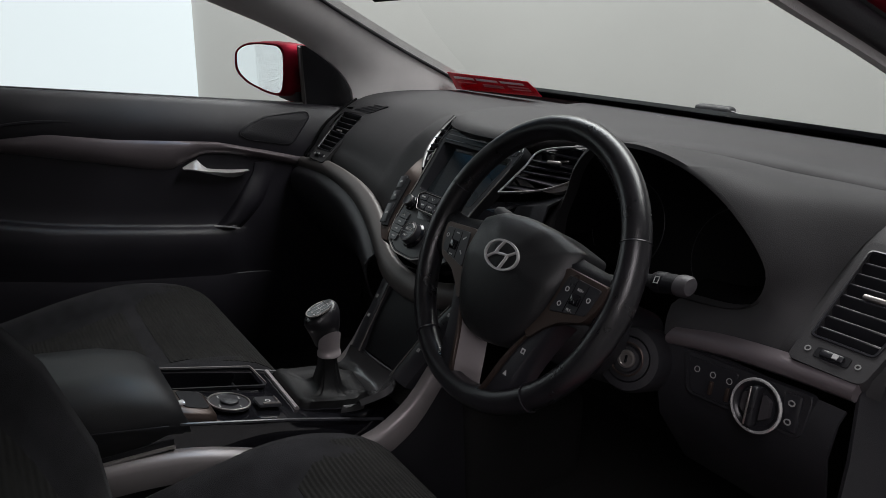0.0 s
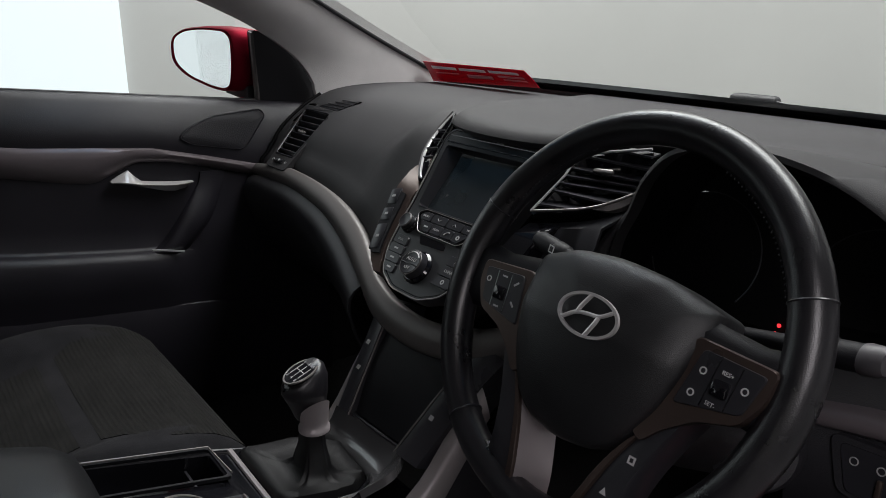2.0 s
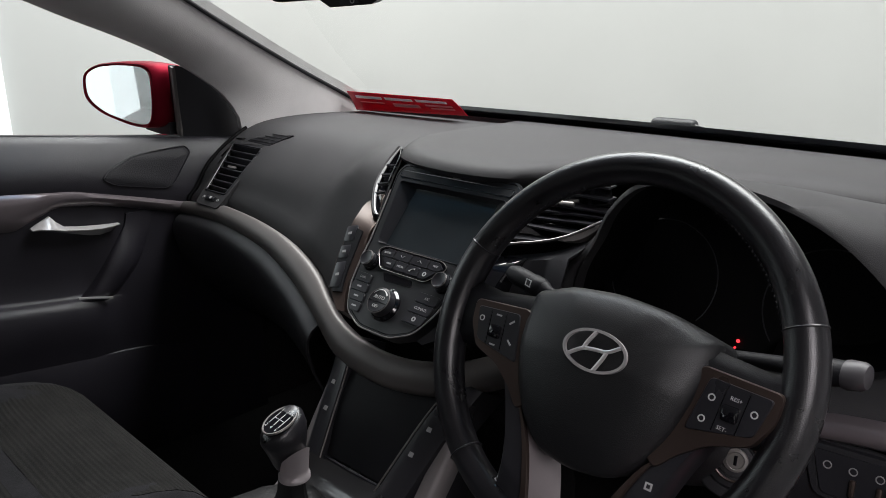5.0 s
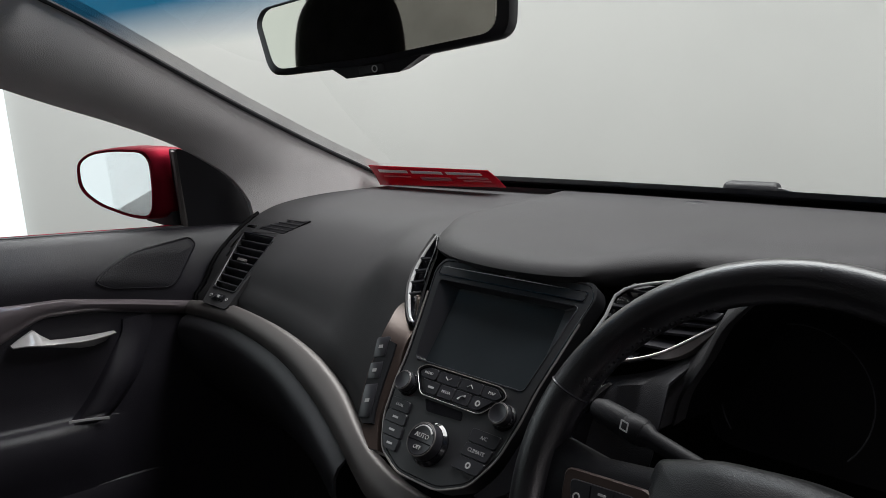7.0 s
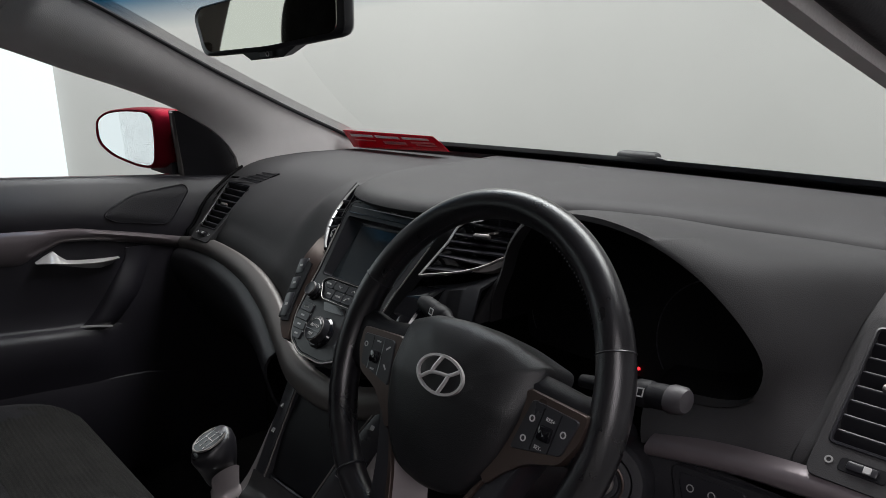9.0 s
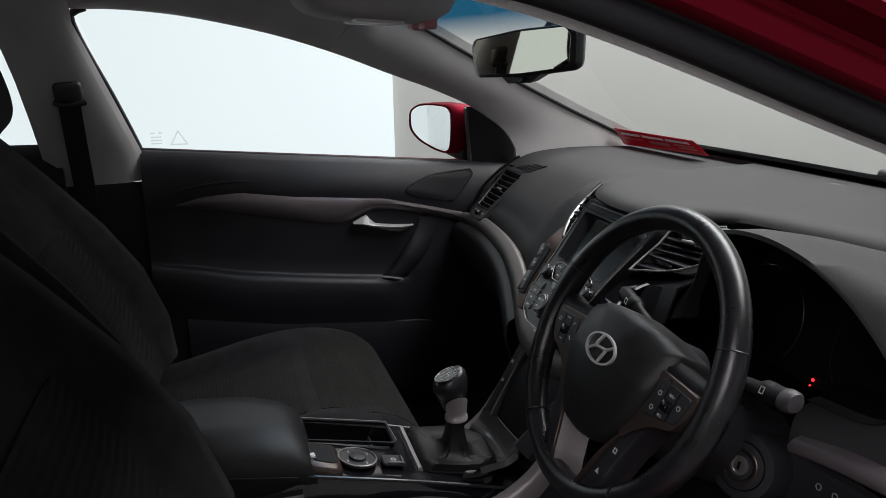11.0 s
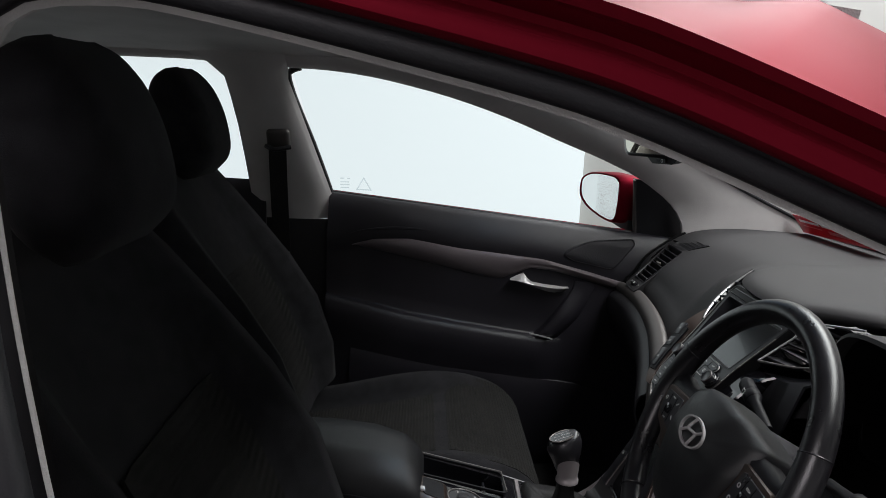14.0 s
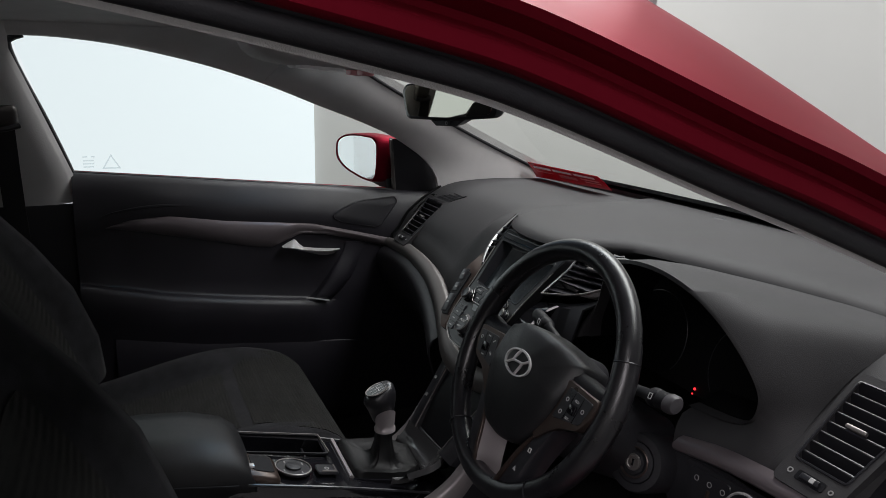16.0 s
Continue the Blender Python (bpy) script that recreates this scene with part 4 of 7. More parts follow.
part("warning_lamp", lathe([(0.002, 0), (0.002, 0.0012), (0.0, 0.0014)], minst @ Matrix.Translation((0.006, -0.061, 0.002)), 14), M["orange_lens"], cluster, "lit red warning lamp")

part("warning_lamp", lathe([(0.0012, 0), (0.0012, 0.0012), (0.0, 0.0014)], minst @ Matrix.Translation((0.004, -0.069, 0.002)), 14), M["orange_lens"], cluster, "lit red warning lamp")
# slotted speaker and demister grilles at the foot of the windscreen
for x0, x1, y in ((0.05, 0.24, 1.165),):
    part("demister_grille", plate(round_poly([(x0, -0.012), (x1, -0.012), (x1, 0.012), (x0, 0.012)], 0.008, 4), pose(0, y, 0.953, 0, 0, 0), 0.0, 0.0065, 0.002), M["stalk_black"], dash, "slotted black demister grille")
    for k in range(int((x1 - x0) / 0.014)):
        part("grille_slat", rbox((0.003, 0.02, 0.003), pose(x0 + 0.01 + 0.014 * k, y, 0.9598, 0, 0, 0), 0.0006, 1), M["dash"], dash)
# satin strip that sweeps from the door round the centre stack
rows = []
for a, b in zip(trim_top, trim_low):
    n = Vector((0, -0.72, 0.55))
    rows.append([a + n * -0.012, a + n * 0.0, a.lerp(b, 0.12) + n * 0.006, a.lerp(b, 0.5) + n * 0.009, a.lerp(b, 0.88) + n * 0.004, b + n * -0.004, b + n * -0.018])
part("trim_strip", loft(rows, 0, False, True, True), M["grey_trim"], dash, "satin grey trim strip", 60)
# driver side strip
top = spline([(0.47, 0.70, 0.790), (0.54, 0.702, 0.803), (0.605, 0.703, 0.81), (0.69, 0.706, 0.8145)], 16)
rows = [[p + Vector((0, 0.012, 0.002)), p, p + Vector((0, -0.01, -0.006)), p + Vector((0, -0.01, -0.014)), p + Vector((0, -0.002, -0.02)), p + Vector((0, 0.012, -0.02))] for p in top]
part("trim_strip", loft(rows, 0, False, True, True), M["door_trim"], dash, "satin grey trim strip", 60)
# lower fascias
rows = []
for b in trim_low[:36]:
    rows.append([b + Vector((0, 0.012, 0.004)), b + Vector((0, 0.003, -0.002)), b + Vector((0, -0.008, -0.008)), b + Vector((0, -0.015, -0.02)), b + Vector((0, -0.016, -0.038)), b + Vector((0, -0.006, -0.075)), b + Vector((0, 0.02, -0.13)), b + Vector((0, 0.08, -0.2)), b + Vector((0, 0.16, -0.25))])
part("glove_box", loft(rows, -0.004), M["glove"], dash, "black glove box panel", 60)
rows = [[Vector((x, 0.705, 0.78)), Vector((x, 0.694, 0.77)), Vector((x, 0.686, 0.735)), Vector((x, 0.70, 0.68)), Vector((x, 0.76, 0.6)), Vector((x, 0.9, 0.52))] for x in [0.47 + 0.0215 * k for k in range(11)]]
part("lower_fascia", loft(rows, -0.004), M["dark"], dash, "black lower driver fascia", 60)
# side cheek of the dashboard by the driver door
rows = [[Vector((0.688, 0.71, 0.80)), Vector((0.70, 0.69, 0.74)), Vector((0.70, 0.68, 0.6))], [Vector((0.70, 0.80, 0.88)), Vector((0.722, 0.78, 0.74)), Vector((0.72, 0.76, 0.6))], [Vector((0.705, 0.90, 0.94)), Vector((0.735, 0.9, 0.8)), Vector((0.735, 0.9, 0.6))]]
part("side_cheek", loft(rows, -0.004), M["dark"], dash, "black dashboard end panel")


# driver side end pad, in which the vent sits
rows = []
for k in range(19):
    x = 0.6 + k * 0.006
    prof = [(screen_base(x) - 0.02, 0.952), (1.1, 0.957), (0.97, 0.956), (0.9, 0.944), (0.836, 0.912), (0.78, 0.866), (0.735, 0.83), (0.713, 0.812), (0.715, 0.8)]
    rows.append([Vector((x, q.x, q.y)) for q in spline([(a, b, 0) for a, b in prof], 30)])
part("driver_pad", cut_vent(loft(rows), 1), M["dash"], dash, "dark grained end pad", 60)


def outer_vent(sign, place, lo, hi):
    """End vent: frame, dark throat, slats with a bright tab, a thumb wheel and a slotted demister."""
    m = basis(place, (1, 0, 0), Vector((0, 0.79, 0.61)), Vector((0, -0.61, 0.79))) @ pose(0, 0, -0.0065, 3.5, 0, 0)
    def edge(v, grow=0.0):
        return (vent_edge(lo, v) - grow, v), (vent_edge(hi, v) + grow, v)
    (a0, a1), (b0, b1) = edge(-0.061), edge(0.056)
    (c0, c1), (d0, d1) = edge(-0.094, 0.009), edge(0.068, 0.008)
    mouth = round_poly([a0, a1, b1, b0], 0.005, 4)
    v = part("end_vent", ring_plate(round_poly([c0, c1, d1, d0], 0.01, 4), mouth, m, -0.02, -0.001), M["dash"], dash, "black end air vent with horizontal slats")
    part("vent_lip", tube([m @ Vector((p[0], p[1], -0.001)) for p in mouth], 0.0018, 6, True), M["satin"], v, "satin black lip")
    part("throat", plate([(p[0] * 1.02, p[1] * 1.02) for p in mouth], m, -0.036, -0.028, 0.001), M["stalk_black"], v, "dark vent throat")
    for k in range(8):
        y = -0.053 + k * 0.0148
        p, q = edge(y, 0.001)
        part("slat", rbox((q[0] - p[0], 0.0036, 0.02), m @ Matrix.Translation(((p[0] + q[0]) / 2, y, -0.0105)) @ pose(0, 0, 0, -30, 0, 0), 0.001, 1), M["satin"], v)
    part("tab", rbox((0.026, 0.006, 0.006), m @ Matrix.Translation((0.5 * (edge(0.0)[0][0] + edge(0.0)[1][0]) - 0.002, 0.0, -0.001)), 0.002, 2), M["silver"], v, "silver vent tab")
    cx = 0.5 * (edge(-0.077)[0][0] + edge(-0.077)[1][0])
    part("wheel_slot", plate(round_poly([(cx - 0.018, -0.083), (cx + 0.018, -0.083), (cx + 0.018, -0.071), (cx - 0.018, -0.071)], 0.003, 3), m, -0.003, 0.0, 0.0004), M["stalk_black"], v, "dark slot of the thumb wheel")
    w = part("thumb_wheel", rbox((0.024, 0.008, 0.006), m @ Matrix.Translation((cx, -0.077, 0.0)), 0.002, 2), M["satin"], v, "small black thumb wheel")
    part("wheel_mark", rbox((0.006, 0.006, 0.002), m @ Matrix.Translation((cx + 0.004, -0.077, 0.0028)), 0.0005, 1), M["icon"], w)
    for dx, r in ((-0.026, 0.0034), (0.026, 0.003)):
        part("open_mark", ring_plate(ellipse(r, r, 16, cx + dx, -0.077), ellipse(r * 0.6, r * 0.6, 16, cx + dx, -0.077), m, -0.002, 0.0), M["icon_dim"], v, "", 0)
    if sign > 0:
        return
    # demister slots that run on from the mouth towards the windscreen
    slots = [(-0.03, 0.07), (0.052, 0.066), (0.09, 0.106), (0.0, 0.086)]
    md = m @ pose(0, 0.066, -0.0004, -9, 0, 0) @ Matrix.Translation((0, -0.066, 0))
    part("demister", plate(round_poly(slots, 0.004, 3), md, -0.008, 0.0, 0.0006), M["stalk_black"], v, "dark demister slot")
    for k in range(4):
        y = 0.074 + 0.0085 * k
        a = -0.03 + (y - 0.07) * 1.9
        b = 0.052 + (y - 0.066) * 0.95
        part("demister_slat", tube([md @ Vector((a, y, -0.0002)), md @ Vector((b, y, -0.0002))], 0.0014, 6), M["dash"], v)


for sign, (place, lo, hi) in VENTS.items():
    outer_vent(sign, place, lo, hi)

# ---- centre stack ----
stack = thing("centre_stack", (0, 0.62, 0.74), "black radio and climate panel with a dark touch screen", "car radio")
RAKE = radians(48.5)
s_up, s_nm = Vector((0, math.cos(RAKE), math.sin(RAKE))), Vector((0, -math.sin(RAKE), math.cos(RAKE)))
ms = basis((0.018, 0.645, 0.838), (1, 0, 0), s_up, s_nm)


def both(half):
    """An outline from its right half, top to bottom, and the mirrored left half."""
    return list(half) + [(-a, b) for a, b in reversed(half)]


outline = round_poly(both([(0.104, 0.154), (0.1115, 0.14), (0.1025, 0.098), (0.0895, 0.03), (0.0875, 0.0), (0.0795, -0.04), (0.061, -0.072), (0.028, -0.087)]), 0.01, 4)
corners = [(0.0965, 0.1265), (0.076, 0.029), (-0.076, 0.029), (-0.0965, 0.1265)]
glass_at = [(0.073, 0.125), (0.073, 0.033), (-0.073, 0.033), (-0.073, 0.125)]
hole, small = round_poly(corners, 0.006, 4), round_poly(glass_at, 0.003, 4)
bm = bmesh.new()
loop_o, loop_i = [[ms @ Vector((p[0], p[1], z)) for p in pts] for pts, z in ((outline, 0.002), (hole, 0.002))]
edges = []
for pts in (loop_o, loop_i):
    vs = [bm.verts.new(p) for p in pts]
    edges += [bm.edges.new((a, b)) for a, b in zip(vs, vs[1:] + vs[:1])]
bmesh.ops.triangle_fill(bm, use_beauty=True, use_dissolve=False, edges=edges)
loft([[p for p in loop_o], [p - s_nm * 0.02 for p in loop_o]], 0, False, True, False, bm)
part("fascia", bm, M["stack"], stack, "dark satin stack fascia", 30)
part("fascia_groove", tube([ms @ Vector((p[0] * 0.975, 0.035 + (p[1] - 0.035) * 0.975, 0.002)) for p in outline], 0.0006, 5, True), M["gloss"], stack)
part("screen_recess", loft([[ms @ Vector((p[0], p[1], 0.002)) for p in hole], [ms @ Vector((p[0], p[1], -0.012)) for p in small]], 0, False, True), M["satin"], stack, "sloped screen surround", 20)
part("recess_edge", tube([ms @ Vector((p[0], p[1], 0.002)) for p in hole], 0.0008, 5, True), M["satin"], stack)
part("screen", plate([(a * 1.02, 0.079 + (b - 0.079) * 1.02) for a, b in small], ms, -0.016, -0.0115, 0.0005), M["screen"], stack, "dark glossy touch screen, switched off")
part("chrome_edge", tube([ms @ Vector((p[0] * 1.008, p[1] * 1.008, 0.0025)) for p in outline if p[1] < 0.11], 0.0011, 6), M["silver"], stack, "thin bright edge")
slot = round_poly([(-0.1015, 0.1325), (0.0985, 0.1325), (0.1, 0.143), (-0.103, 0.143)], 0.003, 3)
part("disc_slot", plate(slot, ms, 0.0, 0.0028, 0.0005), M["stack"], stack, "dark disc slot flap")
part("slot_groove", tube([ms @ Vector((p[0], p[1], 0.0022)) for p in slot], 0.0009, 5, True), M["gloss"], stack)
part("small_print", rbox((0.014, 0.0026, 0.0004), ms @ Matrix.Translation((0.0, 0.1455, 0.0024)), 0, 1), M["icon_dim"], stack, "", 0)


def knob(x, y, r, h, label):
    base = lathe([(r * 1.28, 0.002), (r * 1.28, 0.005), (r * 1.12, 0.008)], ms @ Matrix.Translation((x, y, 0)), 32)
    k = part("knob", lathe([(r * 1.1, 0.003), (r * 1.05, h * 0.6), (r, h), (r * 0.9, h + 0.0015), (r * 0.82, h + 0.001), (0, h + 0.0012)], ms @ Matrix.Translation((x, y, 0)), 36), M["satin"], stack, label)
    part("knob_collar", base, M["gloss"], k)
    part("knob_rim", tube([ms @ Vector((x + r * 0.97 * math.cos(a), y + r * 0.97 * math.sin(a), h + 0.0004)) for a in [k * math.tau / 40 for k in range(40)]], 0.0008, 6, True), M["grey_trim"], k, "thin chrome rim")
    return k


knob(-0.0655, 0.0, 0.0105, 0.014, "small black volume knob")
knob(0.0685, 0.0, 0.0105, 0.014, "small black tuning knob")
dial = knob(-0.002, -0.05, 0.0175, 0.018, "round black climate dial")
mdial = ms @ Matrix.Translation((-0.002, -0.05, 0.0194))
part("dial_lettering", lettering("AUTO", 0.0068, mdial @ Matrix.Translation((0, 0.0035, 0))), M["icon"], dial, "", 0)
part("dial_lettering", lettering("OFF", 0.006, mdial @ Matrix.Translation((0, -0.0085, 0))), M["icon"], dial, "", 0)
part("dial_split", rbox((0.031, 0.001, 0.0006), mdial @ Matrix.Translation((0, -0.0025, -0.0002)), 0, 1), M["gloss"], dial, "", 0)
arc = [mdial @ Vector((0.0138 * math.cos(a), 0.0138 * math.sin(a), 0.0002)) for a in [radians(150 - 115 * k / 16) for k in range(17)]]
part("dial_scale", tube(arc, [0.0003 + 0.0010 * k / 16 for k in range(17)], 5), M["icon"], dial)


def button(name, pts, words="", size=0.006, icon=None, h=0.0046, under=None):
    b = part(name, plate(round_poly(pts, 0.0025, 3), ms, 0.0, h, 0.0008), M["satin"], stack)
    cx, cy = sum(p[0] for p in pts) / len(pts), sum(p[1] for p in pts) / len(pts)
    if words:
        part("button_lettering", lettering(words, size * 0.85, ms @ Matrix.Translation((cx, cy, h + 0.0001))), M["icon"], b, "", 0)
    if icon == "bar":
        part("button_mark", rbox((0.008, 0.0022, 0.0004), ms @ Matrix.Translation((cx, cy, h + 0.0002)), 0, 1), M["icon"], b, "", 0)
    if icon == "ring":
        part("button_mark", ring_plate(ellipse(0.0032, 0.0032, 14, cx, cy), ellipse(0.0016, 0.0016, 14, cx, cy), ms, h, h + 0.0004), M["icon"], b, "", 0)
    if icon in ("up", "down"):
        s = 1 if icon == "up" else -1
        part("button_mark", tube([ms @ Vector((cx - 0.004, cy - 0.0015 * s, h + 0.0002)), ms @ Vector((cx, cy + 0.0015 * s, h + 0.0002)), ms @ Vector((cx + 0.004, cy - 0.0015 * s, h + 0.0002))], 0.0005, 5), M["icon"], b, "", 0)
    if icon == "phone":
        part("button_mark", tube(spline([ms @ Vector((cx - 0.004, cy - 0.0025, h + 0.0004)), ms @ Vector((cx - 0.001, cy + 0.0015, h + 0.0004)), ms @ Vector((cx + 0.004, cy + 0.0025, h + 0.0004))], 8), [0.0012, 0.0011, 0.0006, 0.0005, 0.0005, 0.0006, 0.0011, 0.0012], 6), M["icon"], b, "", 0)
    return b


# button island below the screen
def isl(pts):
    return [(a, 0.0105 + (b - 0.00425) * 0.84) for a, b in pts]


island = round_poly(isl([(-0.05, 0.021), (0.05, 0.021), (0.061, 0.013), (0.038, -0.013), (-0.042, -0.013), (-0.061, 0.013)]), 0.006, 4)
grown = [(a * 1.045, 0.0105 + (b - 0.0105) * 1.14) for a, b in island]
part("button_surround", ring_plate(grown, island, ms, 0.001, 0.0042), M["gloss"], stack, "gloss black button surround")
part("button_edge", tube([ms @ Vector((a, b, 0.0042)) for a, b in grown], 0.0006, 6, True), M["silver"], stack, "thin bright edge")
button("button", isl([(-0.057, 0.012), (-0.048, 0.02), (-0.032, 0.02), (-0.032, 0.006), (-0.052, 0.006)]), "RADIO", 0.0048)
button("button", isl([(-0.031, 0.006), (-0.031, 0.02), (-0.0005, 0.02), (-0.0005, 0.006)]), icon="down")
button("button", isl([(0.0005, 0.006), (0.0005, 0.02), (0.031, 0.02), (0.031, 0.006)]), icon="up")
button("button", isl([(0.032, 0.006), (0.032, 0.02), (0.048, 0.02), (0.057, 0.012), (0.052, 0.006)]), "MAP", 0.005)
button("button", isl([(-0.05, 0.0045), (-0.023, 0.0045), (-0.023, -0.0115), (-0.036, -0.0115)]), icon="bar")
button("button", isl([(-0.022, 0.0045), (-0.0005, 0.0045), (-0.0005, -0.0115), (-0.022, -0.0115)]), "MEDIA", 0.0048)
button("button", isl([(0.0005, 0.0045), (0.022, 0.0045), (0.022, -0.0115), (0.0005, -0.0115)]), icon="phone")
button("button", isl([(0.023, 0.0045), (0.05, 0.0045), (0.036, -0.0115), (0.023, -0.0115)]), icon="ring")
# dark display window and climate buttons
part("display_window", plate(round_poly([(-0.036, -0.0085), (0.018, -0.0085), (0.022, -0.0175), (-0.026, -0.0205)], 0.003, 3), ms, 0.0, 0.003, 0.0004), M["gloss"], stack, "small dark display window")
lefts, rights = [(-0.078, -0.0765, -0.0755, -0.069, -0.058)], [(-0.05, -0.047, -0.0445, -0.0415, -0.0405)]
for k, w in enumerate(["DUAL", None, None, None]):
    y = -0.0178 - k * 0.0134
    button("climate_button", [(lefts[0][k], y), (rights[0][k], y - 0.0005), (rights[0][k + 1], y - 0.0128), (lefts[0][k + 1], y - 0.0128)], w or "", 0.0052, None if w else "bar")
for k, w in enumerate(["A/C", "CLIMATE", None]):
    y = -0.0257 - k * 0.0143
    button("climate_button", [(0.040, y + 0.0066), (0.0765 - 0.0025 * k, y + 0.0066), (0.0745 - 0.0035 * k, y - 0.0066), (0.040 - 0.003 * k, y - 0.0066)], w or "", 0.0062, None if w else "ring")

# side switch strip and centre vents beside the stack
STRIP_OUT = [(-0.1474, 0.113), (-0.1613, 0.089), (-0.149, 0.06), (-0.1395, 0.03), (-0.135, -0.004), (-0.122, -0.0386), (-0.102, -0.062), (-0.078, -0.0785)]
STRIP_IN = [(-0.122, 0.1), (-0.113, 0.077), (-0.1055, 0.05), (-0.099, 0.0268), (-0.0925, 0.0033), (-0.0845, -0.043), (-0.076, -0.062), (-0.066, -0.0764)]
for sign in (-1, 1):
    rows = []
    for p, q in zip(spline([(a, b, 0) for a, b in STRIP_OUT], 26), spline([(a, b, 0) for a, b in STRIP_IN], 26)):
        if sign > 0 and p.y > 0.07:
            continue
        a, b = ms @ Vector((-sign * p.x, p.y, (0.004 if sign < 0 else -0.004) - 0.026 * smooth01(0.035, 0.115, p.y))), ms @ Vector((-sign * q.x, q.y, (0.001 if sign < 0 else -0.004) - 0.022 * smooth01(0.035, 0.1, q.y)))
        rows.append([a - s_nm * 0.03, a - s_nm * 0.003, a.lerp(b, 0.06), a.lerp(b, 0.94), b - s_nm * 0.002, b - s_nm * 0.02])
    strip = part("side_strip", loft(rows, 0, False, True, True), M["brown_satin" if sign < 0 else "gloss"], stack, "dark satin strip beside the screen")
    if sign < 0:
        part("strip_panel", loft([[ms @ Vector((p.x * 0.985 + 0.002, p.y, z)) for p, z in ((a.lerp(b, 0.04), -0.002), (a.lerp(b, 0.04), 0.0055), (a.lerp(b, 0.66), 0.0045), (a.lerp(b, 0.66), -0.002))] for a, b in list(zip(spline([(a, b, 0) for a, b in STRIP_OUT], 26), spline([(a, b, 0) for a, b in STRIP_IN], 26)))[9:22]], 0, False, True, True), M["stalk_black"], strip, "black switch strip")
        for (u, v), long in (((-0.13, 0.029), 0.026), ((-0.1215, 0.001), 0.021), ((-0.110, -0.033), 0.04)):
            e_v = (ms.to_3x3() @ Vector((0.021, -0.062, 0))).normalized()
            mb = basis(ms @ Vector((u, v, 0.0036)), e_v.cross(s_nm), -e_v, s_nm)
            sb = part("switch", rbox((0.019, long, 0.005), mb, 0.002, 2), M["satin"], strip, "black switch")
            part("switch_mark", rbox((0.006, 0.004, 0.0005), mb @ Matrix.Translation((0, 0, 0.0027)), 0, 1), M["icon_dim"], sb, "", 0)

# centre vent on the passenger side: a narrow mouth with a chrome lip
n = Vector((0, -0.6, 0.75))
outer_l = spline([(-0.153, 0.798, 0.966), (-0.1525, 0.776, 0.949), (-0.147, 0.753, 0.932), (-0.136, 0.732, 0.917), (-0.122, 0.716, 0.906), (-0.103, 0.699, 0.894), (-0.09, 0.691, 0.889)], 16)
inner_l = spline([(-0.151, 0.797, 0.965), (-0.138, 0.779, 0.952), (-0.128, 0.755, 0.934), (-0.11, 0.722, 0.911), (-0.092, 0.694, 0.891)], 16)
vent = part("centre_vent", loft([[p + n * -0.002, p.lerp(q, 0.5) + n * -0.02, q + n * -0.004] for p, q in zip(outer_l, inner_l)], -0.003), M["gloss"], stack, "black centre air vent edged in chrome")
part("chrome_edge", tube(outer_l, [0.0013 + 0.0011 * math.sin(i / 15 * math.pi) for i in range(16)], 8), M["chrome"], vent, "chrome vent edge")
part("chrome_edge", tube(inner_l[:9], 0.0009, 6), M["satin"], vent, "thin dark edge")
for k in (4, 6, 8, 10):
    part("slat", tube([outer_l[k], outer_l[k].lerp(inner_l[k], 0.9) + n * -0.004], 0.0025, 6), M["satin"], vent)
part("cheek", loft([[p + Vector((-0.004, 0.002, 0.0)), p + Vector((-0.016, 0.01, -0.012)), p + Vector((-0.026, 0.03, -0.04))] for p in outer_l], -0.003), M["dash"], stack, "dark cheek beside the vent")
# centre vent on the driver side: wedge with chrome edges
tip, up_mid, top_out, low_out, low_mid = (Vector(p) for p in [(0.1305, 0.690, 0.889), (0.150, 0.7545, 0.951), (0.2244, 0.782, 0.967), (0.2347, 0.768, 0.9254), (0.1949, 0.722, 0.9022)])
up_line, low_line = spline([tip, tip.lerp(up_mid, 0.6), up_mid, top_out], 16), spline([tip, low_mid, low_out], 16)
vent = part("centre_vent", loft([[a + n * -0.004, a.lerp(b, 0.5) + n * -0.03, b + n * -0.004] for a, b in zip(up_line, low_line)], 0.003), M["gloss"], stack, "black centre air vent edged in chrome")
for k in range(1, 8):
    z = 0.888 + k * 0.0105
    a = min(up_line, key=lambda p: abs(p.z - z))
    b = min(low_line, key=lambda p: abs(p.z - z)) if z < 0.936 else low_out.lerp(top_out, (z - 0.936) / 0.032)
    part("slat", ribbon([a.lerp(b, t / 4) for t in range(5)], (0, 1, 0.1), (0, 0, 1), [(-0.001, -0.0012), (-0.001, 0.0012), (0.016, 0.0012), (0.016, -0.0012)]), M["satin"], vent)
part("tab", rbox((0.026, 0.006, 0.006), basis(Vector((0.182, 0.752, 0.938)), Vector((1, 0.1, 0.05)), Vector((0, 0.8, 0.6)), Vector((0, -0.6, 0.8))), 0.002, 2), M["silver"], vent, "silver vent tab")
part("chrome_edge", tube([p + n * 0.001 for p in up_line], 0.0017, 8), M["chrome"], vent, "chrome vent edge")
# same chrome below, its dimmer light painted with the darker silver
part("chrome_edge", tube([p + n * 0.001 for p in low_line], 0.0015, 8), M["silver"], vent, "chrome vent edge")
part("lower_lip", loft([[p, p + Vector((0.002, -0.002, -0.001 - 0.008 * math.sin(i / 7 * math.pi))), p + Vector((0.004, 0.006, -0.004 - 0.009 * math.sin(i / 7 * math.pi)))] for i, p in enumerate(low_line[8:])], -0.002), M["grey_trim"], vent, "satin wedge below the vent")
